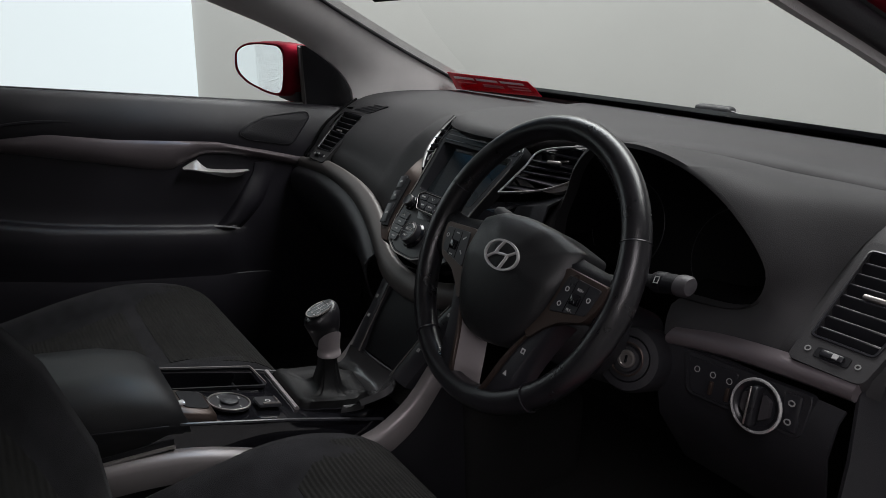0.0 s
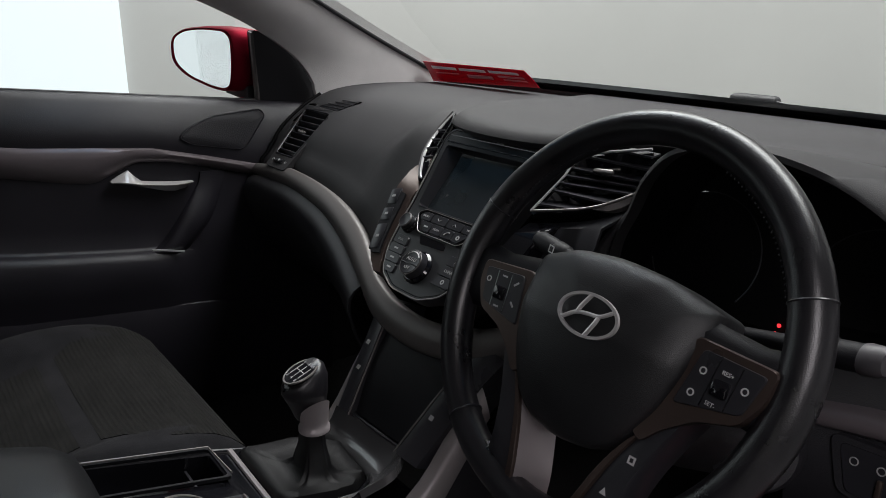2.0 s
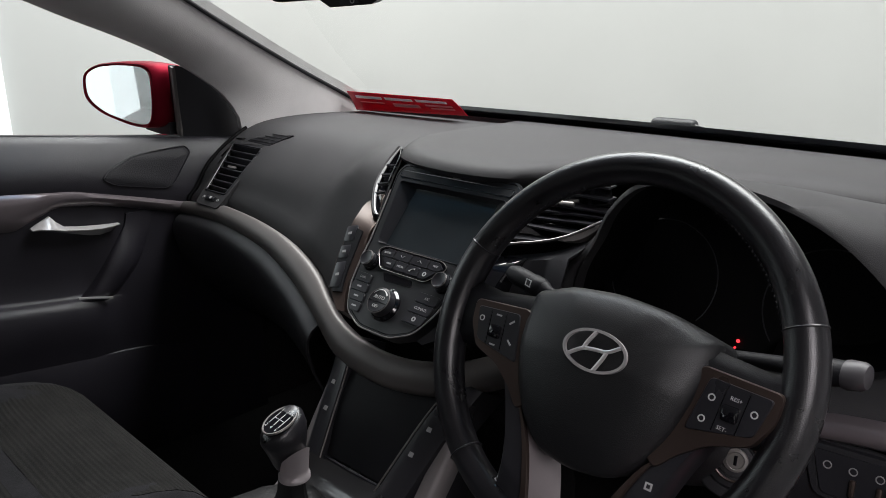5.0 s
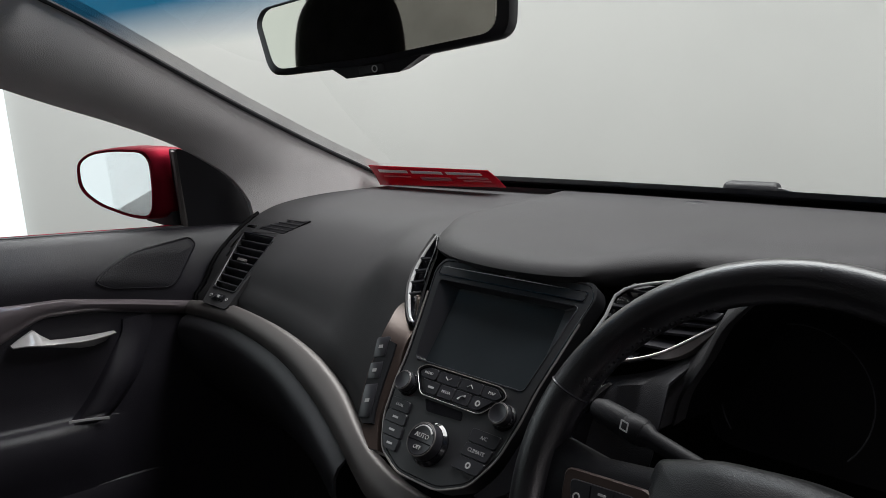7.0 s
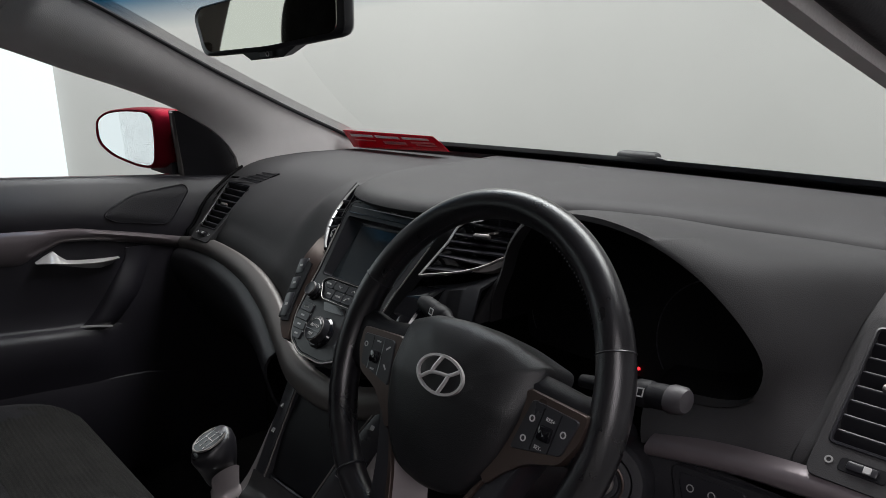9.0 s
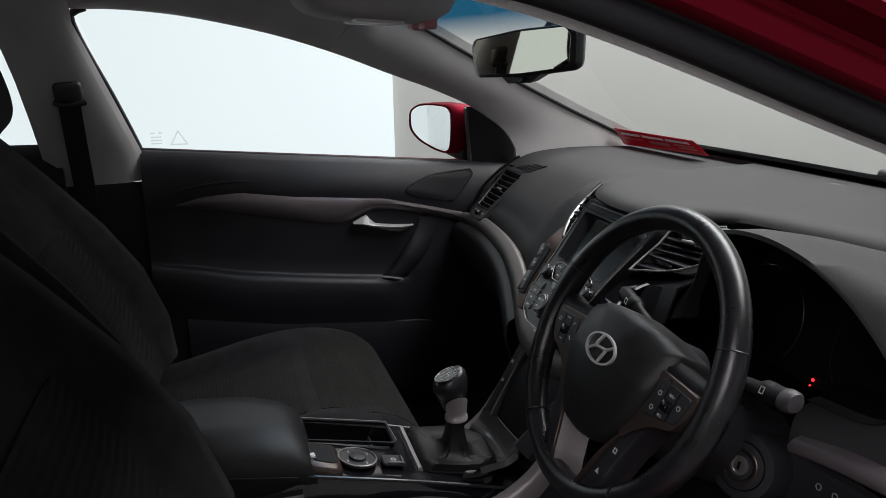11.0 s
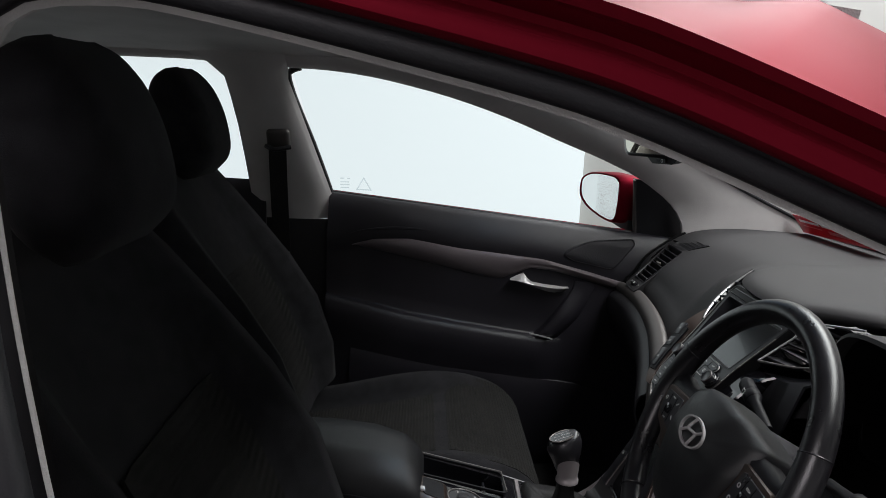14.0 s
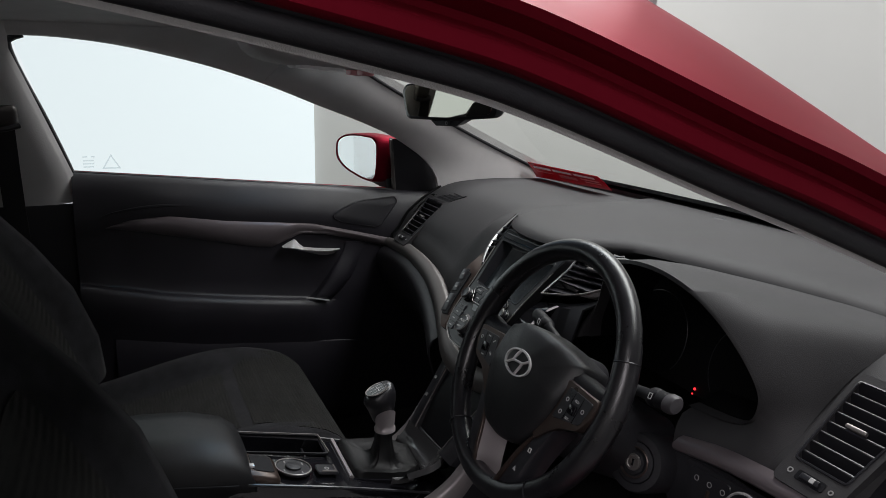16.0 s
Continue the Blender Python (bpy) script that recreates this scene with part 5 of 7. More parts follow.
# filler between vent, column and instruments
rows = []
for p, t in zip(low_line, range(16)):
    f = t / 15
    rows.append([p + Vector((0.002, 0.008, -0.018)), Vector((0.118 + 0.1 * f, 0.686 + 0.03 * f, 0.862 + 0.02 * f)), Vector((0.112 + 0.1 * f, 0.668 + 0.03 * f, 0.82)), Vector((0.105 + 0.1 * f, 0.66 + 0.02 * f, 0.77)), Vector((0.1 + 0.1 * f, 0.7, 0.72))])
part("column_fascia", loft(rows, -0.004), M["dark"], stack, "black fascia between vent and column", 60)
part("fascia_line", tube([p + Vector((0.002, 0.004, -0.02)) for p in low_line], 0.0012, 6), M["grey_trim"], stack, "thin satin line")

# ---- lower stack: heated seat switches, storage pocket ----
for sign in (-1, 1):
    cx = 0.02 if sign < 0 else 0.031
    o = [Vector((cx + sign * x, y, z)) for x, y, z in [(0.115, 0.635, 0.722), (0.098, 0.60, 0.68), (0.085, 0.565, 0.635), (0.074, 0.535, 0.595)]]
    rows = []
    for a in spline(o, 16):
        rows.append([a + Vector((sign * 0.016, 0.04, -0.02)), a + Vector((sign * 0.012, 0.0, 0.0)), a + Vector((0, -0.006, 0.006)), a + Vector((-sign * 0.022, -0.006, 0.006)), a + Vector((-sign * 0.027, 0.0, 0.0)), a + Vector((-sign * 0.027, 0.05, -0.02))])
    leg = part("lower_leg", loft(rows, 0, False, True, True), M["satin"], stack, "black lower console leg with small switches")
    part("bright_line", tube([a + Vector((-sign * 0.026, -0.006, 0.005)) for a in spline(o, 10)], 0.0012, 6), M["grey_trim"], leg, "thin satin edge")
    for k in range(3):
        a = o[0].lerp(o[3], 0.2 + 0.22 * k) + Vector((-sign * 0.011, -0.0075, 0.0075))
        part("leg_mark", rbox((0.007, 0.006, 0.0006), basis(a, Vector((1, 0, 0)), Vector((0, 0.63, 0.77)), Vector((0, -0.77, 0.63))), 0, 1), M["icon_dim"], leg, "", 0)
lid_n = Vector((0, -0.79, 0.61))
corner_l, corner_r = [Vector((-0.062, 0.622, 0.706)), Vector((-0.041, 0.541, 0.601))], [Vector((0.106, 0.628, 0.714)), Vector((0.093, 0.543, 0.604))]
rows = []
for i in range(9):
    a, b = corner_l[0].lerp(corner_l[1], i / 8), corner_r[0].lerp(corner_r[1], i / 8)
    bow = 0.006 * math.sin(i / 8 * math.pi)
    rows.append([a.lerp(b, t / 8) + lid_n * (-0.006 + bow + 0.004 * math.sin(t / 8 * math.pi)) for t in range(9)])
pocket = part("storage_pocket", loft(rows, -0.004), M["stalk_black"], stack, "gloss black storage pocket lid", 60)
part("lid_edge", tube([corner_l[0] + lid_n * 0.001, corner_l[1] + lid_n * 0.001], 0.0011, 6), M["satin"], pocket, "thin satin edge")
part("lid_lip", tube([corner_l[1] + Vector((0, -0.003, -0.003)), corner_l[1].lerp(corner_r[1], 0.5) + Vector((0, -0.004, -0.004)), corner_r[1] + Vector((0, -0.003, -0.003))], 0.0022, 8), M["satin"], pocket, "thin satin lip")

# ---- steering wheel ----
TILT = radians(26.1)
e_up = Vector((0, math.sin(TILT), math.cos(TILT)))
e_nm = Vector((0, -math.cos(TILT), math.sin(TILT)))
centre = Vector((0.374, 0.51, 0.886)) - e_nm * 0.026 + e_up * 0.0026
mw = basis(centre, (1, 0, 0), e_up, e_nm)
wheel = thing("steering_wheel", centre, "black leather three-spoke steering wheel with satin inserts", "steering wheel")
R_MID, R_TUBE = 0.1628, 0.0146
ringp = [mw @ Vector((R_MID * math.cos(a), R_MID * math.sin(a), 0)) for a in [k * math.tau / 96 for k in range(96)]]
part("rim", tube(ringp, [R_TUBE * (1 + 0.10 * max(0, math.cos(2 * (k * math.tau / 96)) - 0.2) * 1.2) for k in range(96)], 20, True), M["leather"], wheel, "worn black leather rim", 80)
for ang in (22, 158, 232, 308):
    a = radians(ang)
    seam = [mw @ Vector(((R_MID + (R_TUBE * 1.06) * math.cos(b)) * math.cos(a), (R_MID + (R_TUBE * 1.06) * math.cos(b)) * math.sin(a), R_TUBE * 1.06 * math.sin(b))) for b in [k * math.tau / 24 for k in range(24)]]
    part("seam", tube(seam, 0.0009, 5, True), M["satin"], wheel)
# stitching on the inner side of the rim
for a0, a1 in ((24, 66), (114, 156)):
    st = bmesh.new()
    for k in range(26):
        a = radians(a0 + (a1 - a0) * k / 25)
        rbox((0.004, 0.0012, 0.0012), mw @ Matrix.Rotation(a, 4, "Z") @ Matrix.Translation((R_MID - R_TUBE * 0.98, 0, 0.004)) @ pose(0, 0, 0, 0, 30, 35), 0.0003, 1, st)
    tagged(part("stitching", st, M["satin"], wheel, "black stitches"), kind="stuff")
# airbag cover
half = [(0.046, 0.044), (0.087, 0.0325), (0.0885, 0.02), (0.079, -0.022), (0.071, -0.048), (0.054, -0.078), (0.034, -0.096)]
cov = round_poly([(0.0, 0.048)] + half + [(0.0, -0.101)] + [(-x, y) for x, y in reversed(half)], 0.012, 5)
rings = []
for s, z in [(0.99, -0.03), (1.005, -0.002), (1.0, 0.005), (0.965, 0.0105), (0.85, 0.0168), (0.6, 0.022), (0.3, 0.0248), (0.02, 0.0256)]:
    rings.append([mw @ Vector((p[0] * s, -0.012 + (p[1] + 0.012) * s, z - 0.014 * s * s * smooth01(0.03, 0.09, abs(p[0])) * smooth01(-0.02, 0.034, p[1]))) for p in cov])
part("airbag_cover", loft(rings, 0, False, True, True), M["cover"], wheel, "grained black airbag cover", 70)
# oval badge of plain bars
mb = mw @ Matrix.Translation((0.003, -0.003, 0.0255)) @ Matrix.Diagonal((0.97, 0.78, 1, 1))
badge = part("badge", ring_plate(ellipse(0.0300, 0.0222, 48), ellipse(0.0276, 0.0192, 48), mb, 0.0, 0.003), M["lever_satin"], wheel, "oval chrome badge")
part("badge_bar", tube(spline([mb @ Vector(p) for p in [(-0.0232, -0.0105, 0.0015), (-0.011, -0.001, 0.0022), (0.001, 0.0015, 0.0026), (0.012, 0.003, 0.0022), (0.0232, 0.012, 0.0015)]], 18), 0.0017, 8), M["lever_satin"], badge, "curved chrome bar")
part("badge_bar", tube(spline([mb @ Vector(p) for p in [(-0.003, 0.0195, 0.0015), (-0.0085, 0.006, 0.0022), (-0.010, -0.001, 0.0022)]], 10), 0.0019, 8), M["lever_satin"], badge, "curved chrome bar")
part("badge_bar", tube(spline([mb @ Vector(p) for p in [(0.0035, -0.0195, 0.0015), (0.009, -0.006, 0.0022), (0.011, 0.002, 0.0022)]], 10), 0.0019, 8), M["lever_satin"], badge, "curved chrome bar")
for s in (-1, 1):
    # side spoke with its button pad
    spoke = []
    for x, y0, y1, z in [(0.05, -0.04, 0.03, -0.006), (0.09, -0.038, 0.024, -0.006), (0.125, -0.032, 0.02, -0.007), (0.158, -0.034, 0.026, -0.006)]:
        spoke.append([mw @ Vector((s * x, y0, z - 0.02)), mw @ Vector((s * x, y0 - 0.002, z + 0.0)), mw @ Vector((s * x, y0 + 0.008, z + 0.008)), mw @ Vector((s * x, y1 - 0.008, z + 0.008)), mw @ Vector((s * x, y1 + 0.002, z + 0.0)), mw @ Vector((s * x, y1, z - 0.02))])
    sp = part("side_spoke", loft(spoke, 0, False, True, True), M["stalk_black"], wheel, "black side spoke", 60)
    # brown satin frame that carries the buttons and runs down into the lower spoke
    frame_out = round_poly([(s * 0.08, 0.0135), (s * 0.1432, 0.0095), (s * 0.1415, -0.012), (s * 0.129, -0.0332), (s * 0.100, -0.0428), (s * 0.080, -0.058), (s * 0.066, -0.074), (s * 0.05, -0.06)], 0.006, 4)
    part("button_surround", plate(frame_out, mw, -0.006, 0.0048, 0.0014), M["brown_satin"], sp, "brown satin button surround")
    pad_in = round_poly([(s * 0.089, 0.0065), (s * 0.137, 0.0035), (s * 0.129, -0.0265), (s * 0.080, -0.0365)], 0.004, 4)
    part("button_pad", plate(pad_in, mw, 0.002, 0.0062, 0.001), M["satin"], sp, "black button pad")
    part("pad_split", rbox((0.0008, 0.034, 0.0006), mw @ Matrix.Translation((s * 0.1015, -0.014, 0.0062)) @ pose(0, 0, 0, 0, 0, -6 * s), 0, 1), M["gloss"], sp, "", 0)
    part("pad_split", rbox((0.0008, 0.032, 0.0006), mw @ Matrix.Translation((s * 0.1185, -0.013, 0.0062)) @ pose(0, 0, 0, 0, 0, -6 * s), 0, 1), M["gloss"], sp, "", 0)
    part("rocker", rbox((0.0125, 0.012, 0.005), mw @ Matrix.Translation((s * 0.11, -0.0155, 0.007)), 0.002, 2), M["gloss"], sp, "gloss black rocker")
    marks = ((0.126, -0.0105), (0.094, -0.008), (0.091, -0.025)) if s > 0 else ((0.129, -0.007),)
    for bx, by in marks:
        part("pad_mark", ring_plate(ellipse(0.0028, 0.0028, 16, s * bx, by), ellipse(0.0018, 0.0018, 16, s * bx, by), mw, 0.0061, 0.0067), M["icon"], sp, "", 0)
    if s > 0:
        part("pad_lettering", lettering("RES+", 0.0042, mw @ Matrix.Translation((0.1115, -0.0045, 0.0064)) @ pose(0, 0, 0, 0, 0, -4)), M["icon"], sp, "", 0)
        part("pad_lettering", lettering("SET-", 0.0042, mw @ Matrix.Translation((0.107, -0.0275, 0.0064)) @ pose(0, 0, 0, 0, 0, -4)), M["icon"], sp, "", 0)
    else:
        for bx, by, turn in ((0.111, 0.0, 0), (0.1095, -0.0275, 0), (0.095, -0.003, 40), (0.092, -0.021, -40)):
            part("pad_mark", rbox((0.006, 0.0016, 0.0006), mw @ Matrix.Translation((s * bx, by, 0.0064)) @ pose(0, 0, 0, 0, 0, turn), 0, 1), M["icon"], sp, "", 0)
    # lower leg: black panel, brown strip and bright inner wall
    inner = spline([(s * 0.020, -0.17, 0), (s * 0.029, -0.142, 0), (s * 0.041, -0.106, 0), (s * 0.053, -0.082, 0), (s * 0.062, -0.07, 0)], 14)
    strip = spline([(s * 0.027, -0.17, 0), (s * 0.036, -0.142, 0), (s * 0.048, -0.105, 0), (s * 0.060, -0.078, 0), (s * 0.069, -0.064, 0)], 14)
    outer = spline([(s * 0.062, -0.162, 0), (s * 0.067, -0.135, 0), (s * 0.074, -0.1, 0), (s * 0.086, -0.066, 0), (s * 0.096, -0.044, 0)], 14)
    leg = []
    for a, b in zip(strip, outer):
        leg.append([mw @ Vector((a.x, a.y, -0.03)), mw @ Vector((a.x, a.y, 0.0)), mw @ a.lerp(b, 0.1) + e_nm * 0.0012, mw @ a.lerp(b, 0.85) + e_nm * 0.0005, mw @ Vector((b.x, b.y, -0.005)), mw @ Vector((b.x, b.y, -0.03))])
    lg = part("lower_spoke", loft(leg, 0, False, True, True), M["satin"], wheel, "black lower spoke with bright inner wall", 50)
    part("brown_strip", loft([[mw @ Vector((a.x, a.y, -0.004)), mw @ Vector((a.x, a.y, 0.0022)), mw @ a.lerp(b, 0.15) + e_nm * 0.0034, mw @ a.lerp(b, 0.9) + e_nm * 0.0034, mw @ Vector((b.x, b.y, 0.002)), mw @ Vector((b.x, b.y, -0.004))] for a, b in zip(inner, strip)], 0, False, True, True), M["brown_satin"], lg, "brown satin strip", 50)
    part("inner_wall", loft([[mw @ Vector((p.x + s * 0.001, p.y, 0.0018)), mw @ Vector((p.x - s * 0.001, p.y, -0.002)), mw @ Vector((p.x - s * 0.004, p.y, -0.014)), mw @ Vector((p.x - s * 0.012, p.y, -0.034)), mw @ Vector((p.x + s * 0.006, p.y, -0.034))] for p in inner], 0, False, True, True), M["leg_silver"], lg, "satin metallic inner wall", 60)
    if s > 0:
        mp1 = mw @ Matrix.Translation((0.066, -0.088, 0.001))
        part("spoke_mark", ring_plate([(-0.003, -0.003), (0.003, -0.003), (0.003, 0.003), (-0.003, 0.003)], [(-0.0016, -0.0016), (0.0016, -0.0016), (0.0016, 0.0016), (-0.0016, 0.0016)], mp1, 0.0, 0.0006), M["icon"], lg, "", 0)
        part("spoke_mark", plate([(-0.003, -0.0025), (0.003, -0.0025), (0.0, 0.003)], mw @ Matrix.Translation((0.054, -0.118, 0.001)), 0.0, 0.0006, 0.0001), M["icon"], lg, "", 0)
part("hub", lathe([(0.036, -0.1), (0.038, -0.05), (0.038, -0.02), (0.03, -0.01)], mw, 28), M["dark"], wheel, "black hub")

# the hub and its spokes stand proud of the rim
HUB_SHIFT = Vector((0.0135, -0.0106, 0.0070))
for ob in wheel.children_recursive:
    if ob.name.split(".")[0] in ("rim", "seam", "stitching", "hub"):
        continue
    base = root_at(ob)
    for v in ob.data.vertices:
        q = base + v.co - centre
        r = math.hypot(q.x, q.dot(e_up))
        v.co += HUB_SHIFT * (1 - 0.8 * smooth01(0.138, 0.165, r))

# ---- steering column, stalks and ignition ----
column = thing("steering_column", (0.385, 0.66, 0.78), "black plastic steering column shroud with ignition lock", "steering column")
mc = mw @ Matrix.Translation((0, 0, -0.05))
rows = []
for z, s in [(0.0, 0.85), (-0.02, 1.0), (-0.08, 1.08), (-0.16, 1.1)]:
    rows.append([mc @ Vector((p[0] * s, -0.02 + p[1] * s, z)) for p in round_poly([(-0.06, 0.022), (0.06, 0.022), (0.08, -0.03), (0.05, -0.075), (-0.05, -0.075), (-0.08, -0.03)], 0.022, 5)])
part("shroud", loft(rows, 0, False, True, True), M["dark"], column, "black column shroud", 60)
mi = basis((0.46, 0.64, 0.761), Vector((0.93, 0.3, 0)).normalized(), Vector((-0.1, 0.33, 0.94)).normalized(), Vector((0.28, -0.89, 0.34)).normalized())
part("ignition_surround", lathe([(0.040, -0.07), (0.040, -0.008), (0.037, 0.0), (0.028, 0.001), (0.026, -0.004)], mi, 36), M["dark"], column, "round black ignition surround")
ign = part("ignition_lock", lathe([(0.026, -0.01), (0.026, 0.001), (0.020, 0.002), (0.0185, 0.0), (0.016, 0.0), (0.015, 0.004), (0.0, 0.0045)], mi, 32), M["dark"], column, "round metal ignition lock")
part("lock_ring", tube([mi @ Vector((0.0195 * math.cos(a), 0.0195 * math.sin(a), 0.003)) for a in [k * math.tau / 32 for k in range(32)]], 0.0013, 6, True), M["brown_satin"], ign, "dull satin ring")
part("lock_face", lathe([(0.011, 0.004), (0.0105, 0.0065), (0.008, 0.0068), (0.007, 0.0055), (0.0, 0.0055)], mi, 24), M["silver"], ign, "bright key cylinder")
part("key_slot", rbox((0.003, 0.009, 0.002), mi @ Matrix.Translation((0, 0, 0.0056)), 0.0004, 1), M["gloss"], ign, "key slot")


def stalk(name, root, tip, label, bright):
    s = thing(name, root, label, "stalk")
    root, tip = Vector(root), Vector(tip)
    path = [root.lerp(tip, t) for t in (0, 0.3, 0.52, 0.56, 0.8, 0.93, 1.0)]
    part("lever", tube(path, [0.0065, 0.007, 0.0075, 0.0105, 0.0113, 0.0105, 0.007], 16, False, 0.8), M["stalk_black"], s, "black lever")
    part("collar", tube([root.lerp(tip, t) for t in (0.58, 0.6, 0.7, 0.72)], [0.0105, 0.012, 0.012, 0.0105], 18, False, 0.85), M["stalk_black"], s, "ribbed collar")
    if bright:
        part("end_cap", tube([root.lerp(tip, t) for t in (0.88, 0.9, 0.99, 1.02, 1.03)], [0.0118, 0.0124, 0.0118, 0.0095, 0.003], 18, False, 0.75), M["plastic_grey"], s, "grey end cap")
    e = (tip - root).normalized()
    c = root.lerp(tip, 0.68) + Vector((0, -0.0118, 0.0055))
    part("mark", ring_plate([(-0.004, -0.004), (0.004, -0.004), (0.004, 0.004), (-0.004, 0.004)], [(-0.0028, -0.0028), (0.0028, -0.0028), (0.0028, 0.0028), (-0.0028, 0.0028)], basis(c, e, Vector((0, 0.4, 0.9)), Vector((0, -0.9, 0.4))), 0, 0.0006), M["icon"], s, "", 0)
    return s


stalk("wiper_stalk", (0.44, 0.63, 0.862), (0.558, 0.607, 0.889), "black wiper stalk with a grey end cap", True)
stalk("indicator_stalk", (0.31, 0.625, 0.862), (0.185, 0.648, 0.878), "black indicator stalk beside the steering wheel", False)

# ---- driver switch panel and headlamp switch ----
panel = thing("switch_panel", (0.57, 0.69, 0.73), "black switch panel with lamp dial beside the column", "switch panel")
mpan = basis((0.577, 0.688, 0.762), (1, 0.02, 0.06), (-0.06, 0.22, 0.97), (0, -0.97, 0.22))
part("plate", plate(round_poly([(-0.076, 0.022), (0.082, 0.022), (0.078, -0.026), (-0.062, -0.026)], 0.01, 4), mpan, -0.01, 0.003, 0.001), M["dark"], panel, "black panel plate")
part("button_block", plate(round_poly([(-0.066, 0.017), (0.0, 0.017), (-0.004, -0.022), (-0.055, -0.022)], 0.006, 4), mpan, 0.0, 0.0045, 0.001), M["satin"], panel, "black button block")
for k in range(3):
    part("switch_mark", ring_plate(ellipse(0.0038, 0.0038, 12, -0.052 + 0.021 * k, 0.005), ellipse(0.0028, 0.0028, 12, -0.052 + 0.021 * k, 0.005), mpan, 0.0045, 0.005), M["icon_dim"], panel, "", 0)
for k in range(2):
    part("thumb_wheel", rbox((0.005, 0.016, 0.006), mpan @ Matrix.Translation((-0.03 + 0.021 * k, -0.01, 0.0045)), 0.0018, 2), M["brown_satin"], panel, "ribbed thumb wheel")
mk = basis((0.606, 0.684, 0.757), (1, 0.02, 0.06), (-0.06, 0.22, 0.97), (0, -0.97, 0.22))
knob_l = part("lamp_dial", lathe([(0.0285, 0.0), (0.0285, 0.006), (0.026, 0.008), (0.022, 0.006), (0.021, 0.004), (0.0, 0.004)], mk, 40), M["satin"], panel, "round headlamp dial")
part("dial_ring", tube([mk @ Vector((0.0278 * math.cos(a), 0.0278 * math.sin(a), 0.007)) for a in [k * math.tau / 44 for k in range(44)]], 0.0018, 8, True), M["chrome"], knob_l, "bright dial ring")
part("dial_grip", rbox((0.008, 0.044, 0.016), mk @ Matrix.Translation((0, 0, 0.010)), 0.003, 3), M["satin"], knob_l, "raised dial grip")
part("dial_pointer", rbox((0.0022, 0.042, 0.002), mk @ Matrix.Translation((-0.003, 0, 0.0182)), 0.0006, 1), M["silver"], knob_l, "bright pointer")
part("side_cap", plate(round_poly([(0.006, 0.015), (0.016, 0.01), (0.017, -0.008), (0.006, -0.015)], 0.003, 3), mk, 0.004, 0.009, 0.001), M["plastic_grey"], knob_l, "grey dial insert")
part("side_cap", plate(round_poly([(-0.006, 0.015), (-0.016, 0.01), (-0.017, -0.008), (-0.006, -0.015)], 0.003, 3), mk, 0.004, 0.009, 0.001), M["plastic_grey"], knob_l, "grey dial insert")
part("fog_switch", rbox((0.02, 0.04, 0.008), mpan @ Matrix.Translation((0.063, -0.002, 0.002)), 0.003, 2), M["satin"], panel, "black fog lamp switch")
for k in range(2):
    part("switch_mark", ring_plate(ellipse(0.004, 0.0035, 12, 0.063, 0.008 - 0.02 * k), ellipse(0.0026, 0.002, 12, 0.063, 0.008 - 0.02 * k), mpan, 0.006, 0.0066), M["icon_dim"], panel, "", 0)

# ---- centre console ----
CX = 0.028
console = thing("centre_console", (CX, 0.3, 0.42), "gloss black centre console with tray and parking brake button", "console")
rows = []
for y, z, w, d in [(-0.2, 0.60, 0.085, 0), (0.0, 0.605, 0.087, 0), (0.19, 0.612, 0.089, 0), (0.197, 0.612, 0.089, 0), (0.199, 0.612, 0.089, 0.05), (0.346, 0.607, 0.09, 0.05), (0.348, 0.607, 0.09, 0), (0.36, 0.606, 0.09, 0), (0.48, 0.594, 0.088, 0), (0.56, 0.588, 0.082, 0)]:
    rows.append([Vector((CX - w - 0.01, y, 0.42)), Vector((CX - w, y, z - 0.012)), Vector((CX - w + 0.004, y, z - 0.002)), Vector((CX - 0.081, y, z)), Vector((CX - 0.079, y, z - d)), Vector((CX - 0.018, y, z - d)), Vector((CX - 0.016, y, z)), Vector((CX + w * 0.5, y, z)), Vector((CX + w - 0.006, y, z - 0.002)), Vector((CX + w, y, z - 0.012)), Vector((CX + w + 0.01, y, 0.42))])
part("body", loft(rows, 0), M["gloss"], console, "gloss black console body with a deep tray", 50)
for s in (-1, 1):
    path = [Vector((CX + s * w, y, z)) for y, z, w in [(-0.2, 0.604, 0.098), (0.0, 0.60, 0.099), (0.19, 0.588, 0.1), (0.34, 0.54, 0.104), (0.44, 0.524, 0.106), (0.52, 0.56, 0.108), (0.575, 0.63, 0.112), (0.61, 0.68, 0.115)]]
    sp = spline(path, 40)
    part("side_rail", loft([[p + Vector((s * -0.012, 0.004, 0.012)), p + Vector((s * 0.004, 0, 0.010)), p + Vector((s * 0.010, 0, 0.0)), p + Vector((s * 0.008, 0.01, -0.03)), p + Vector((s * -0.01, 0.012, -0.034))] for p in sp], 0, False, True, True), M["rail"], console, "satin grey console rail", 60)
    part("lower_side", loft([[p + Vector((s * 0.0, 0.008, -0.02)), Vector((p.x + s * 0.004, p.y + 0.02, 0.45)), Vector((p.x + s * 0.002, p.y + 0.03, 0.30))] for p in sp], -0.003), M["dark"], console, "dark console side panel", 60)
# edge strips of the top
for s in (-1, 1):
    part("edge_strip", tube(spline([Vector((CX + s * 0.088, 0.2, 0.612)), Vector((CX + s * 0.089, 0.36, 0.607)), Vector((CX + s * 0.083, 0.5, 0.594))], 14), 0.0026, 6), M["satin"], console, "thin satin edge strip")
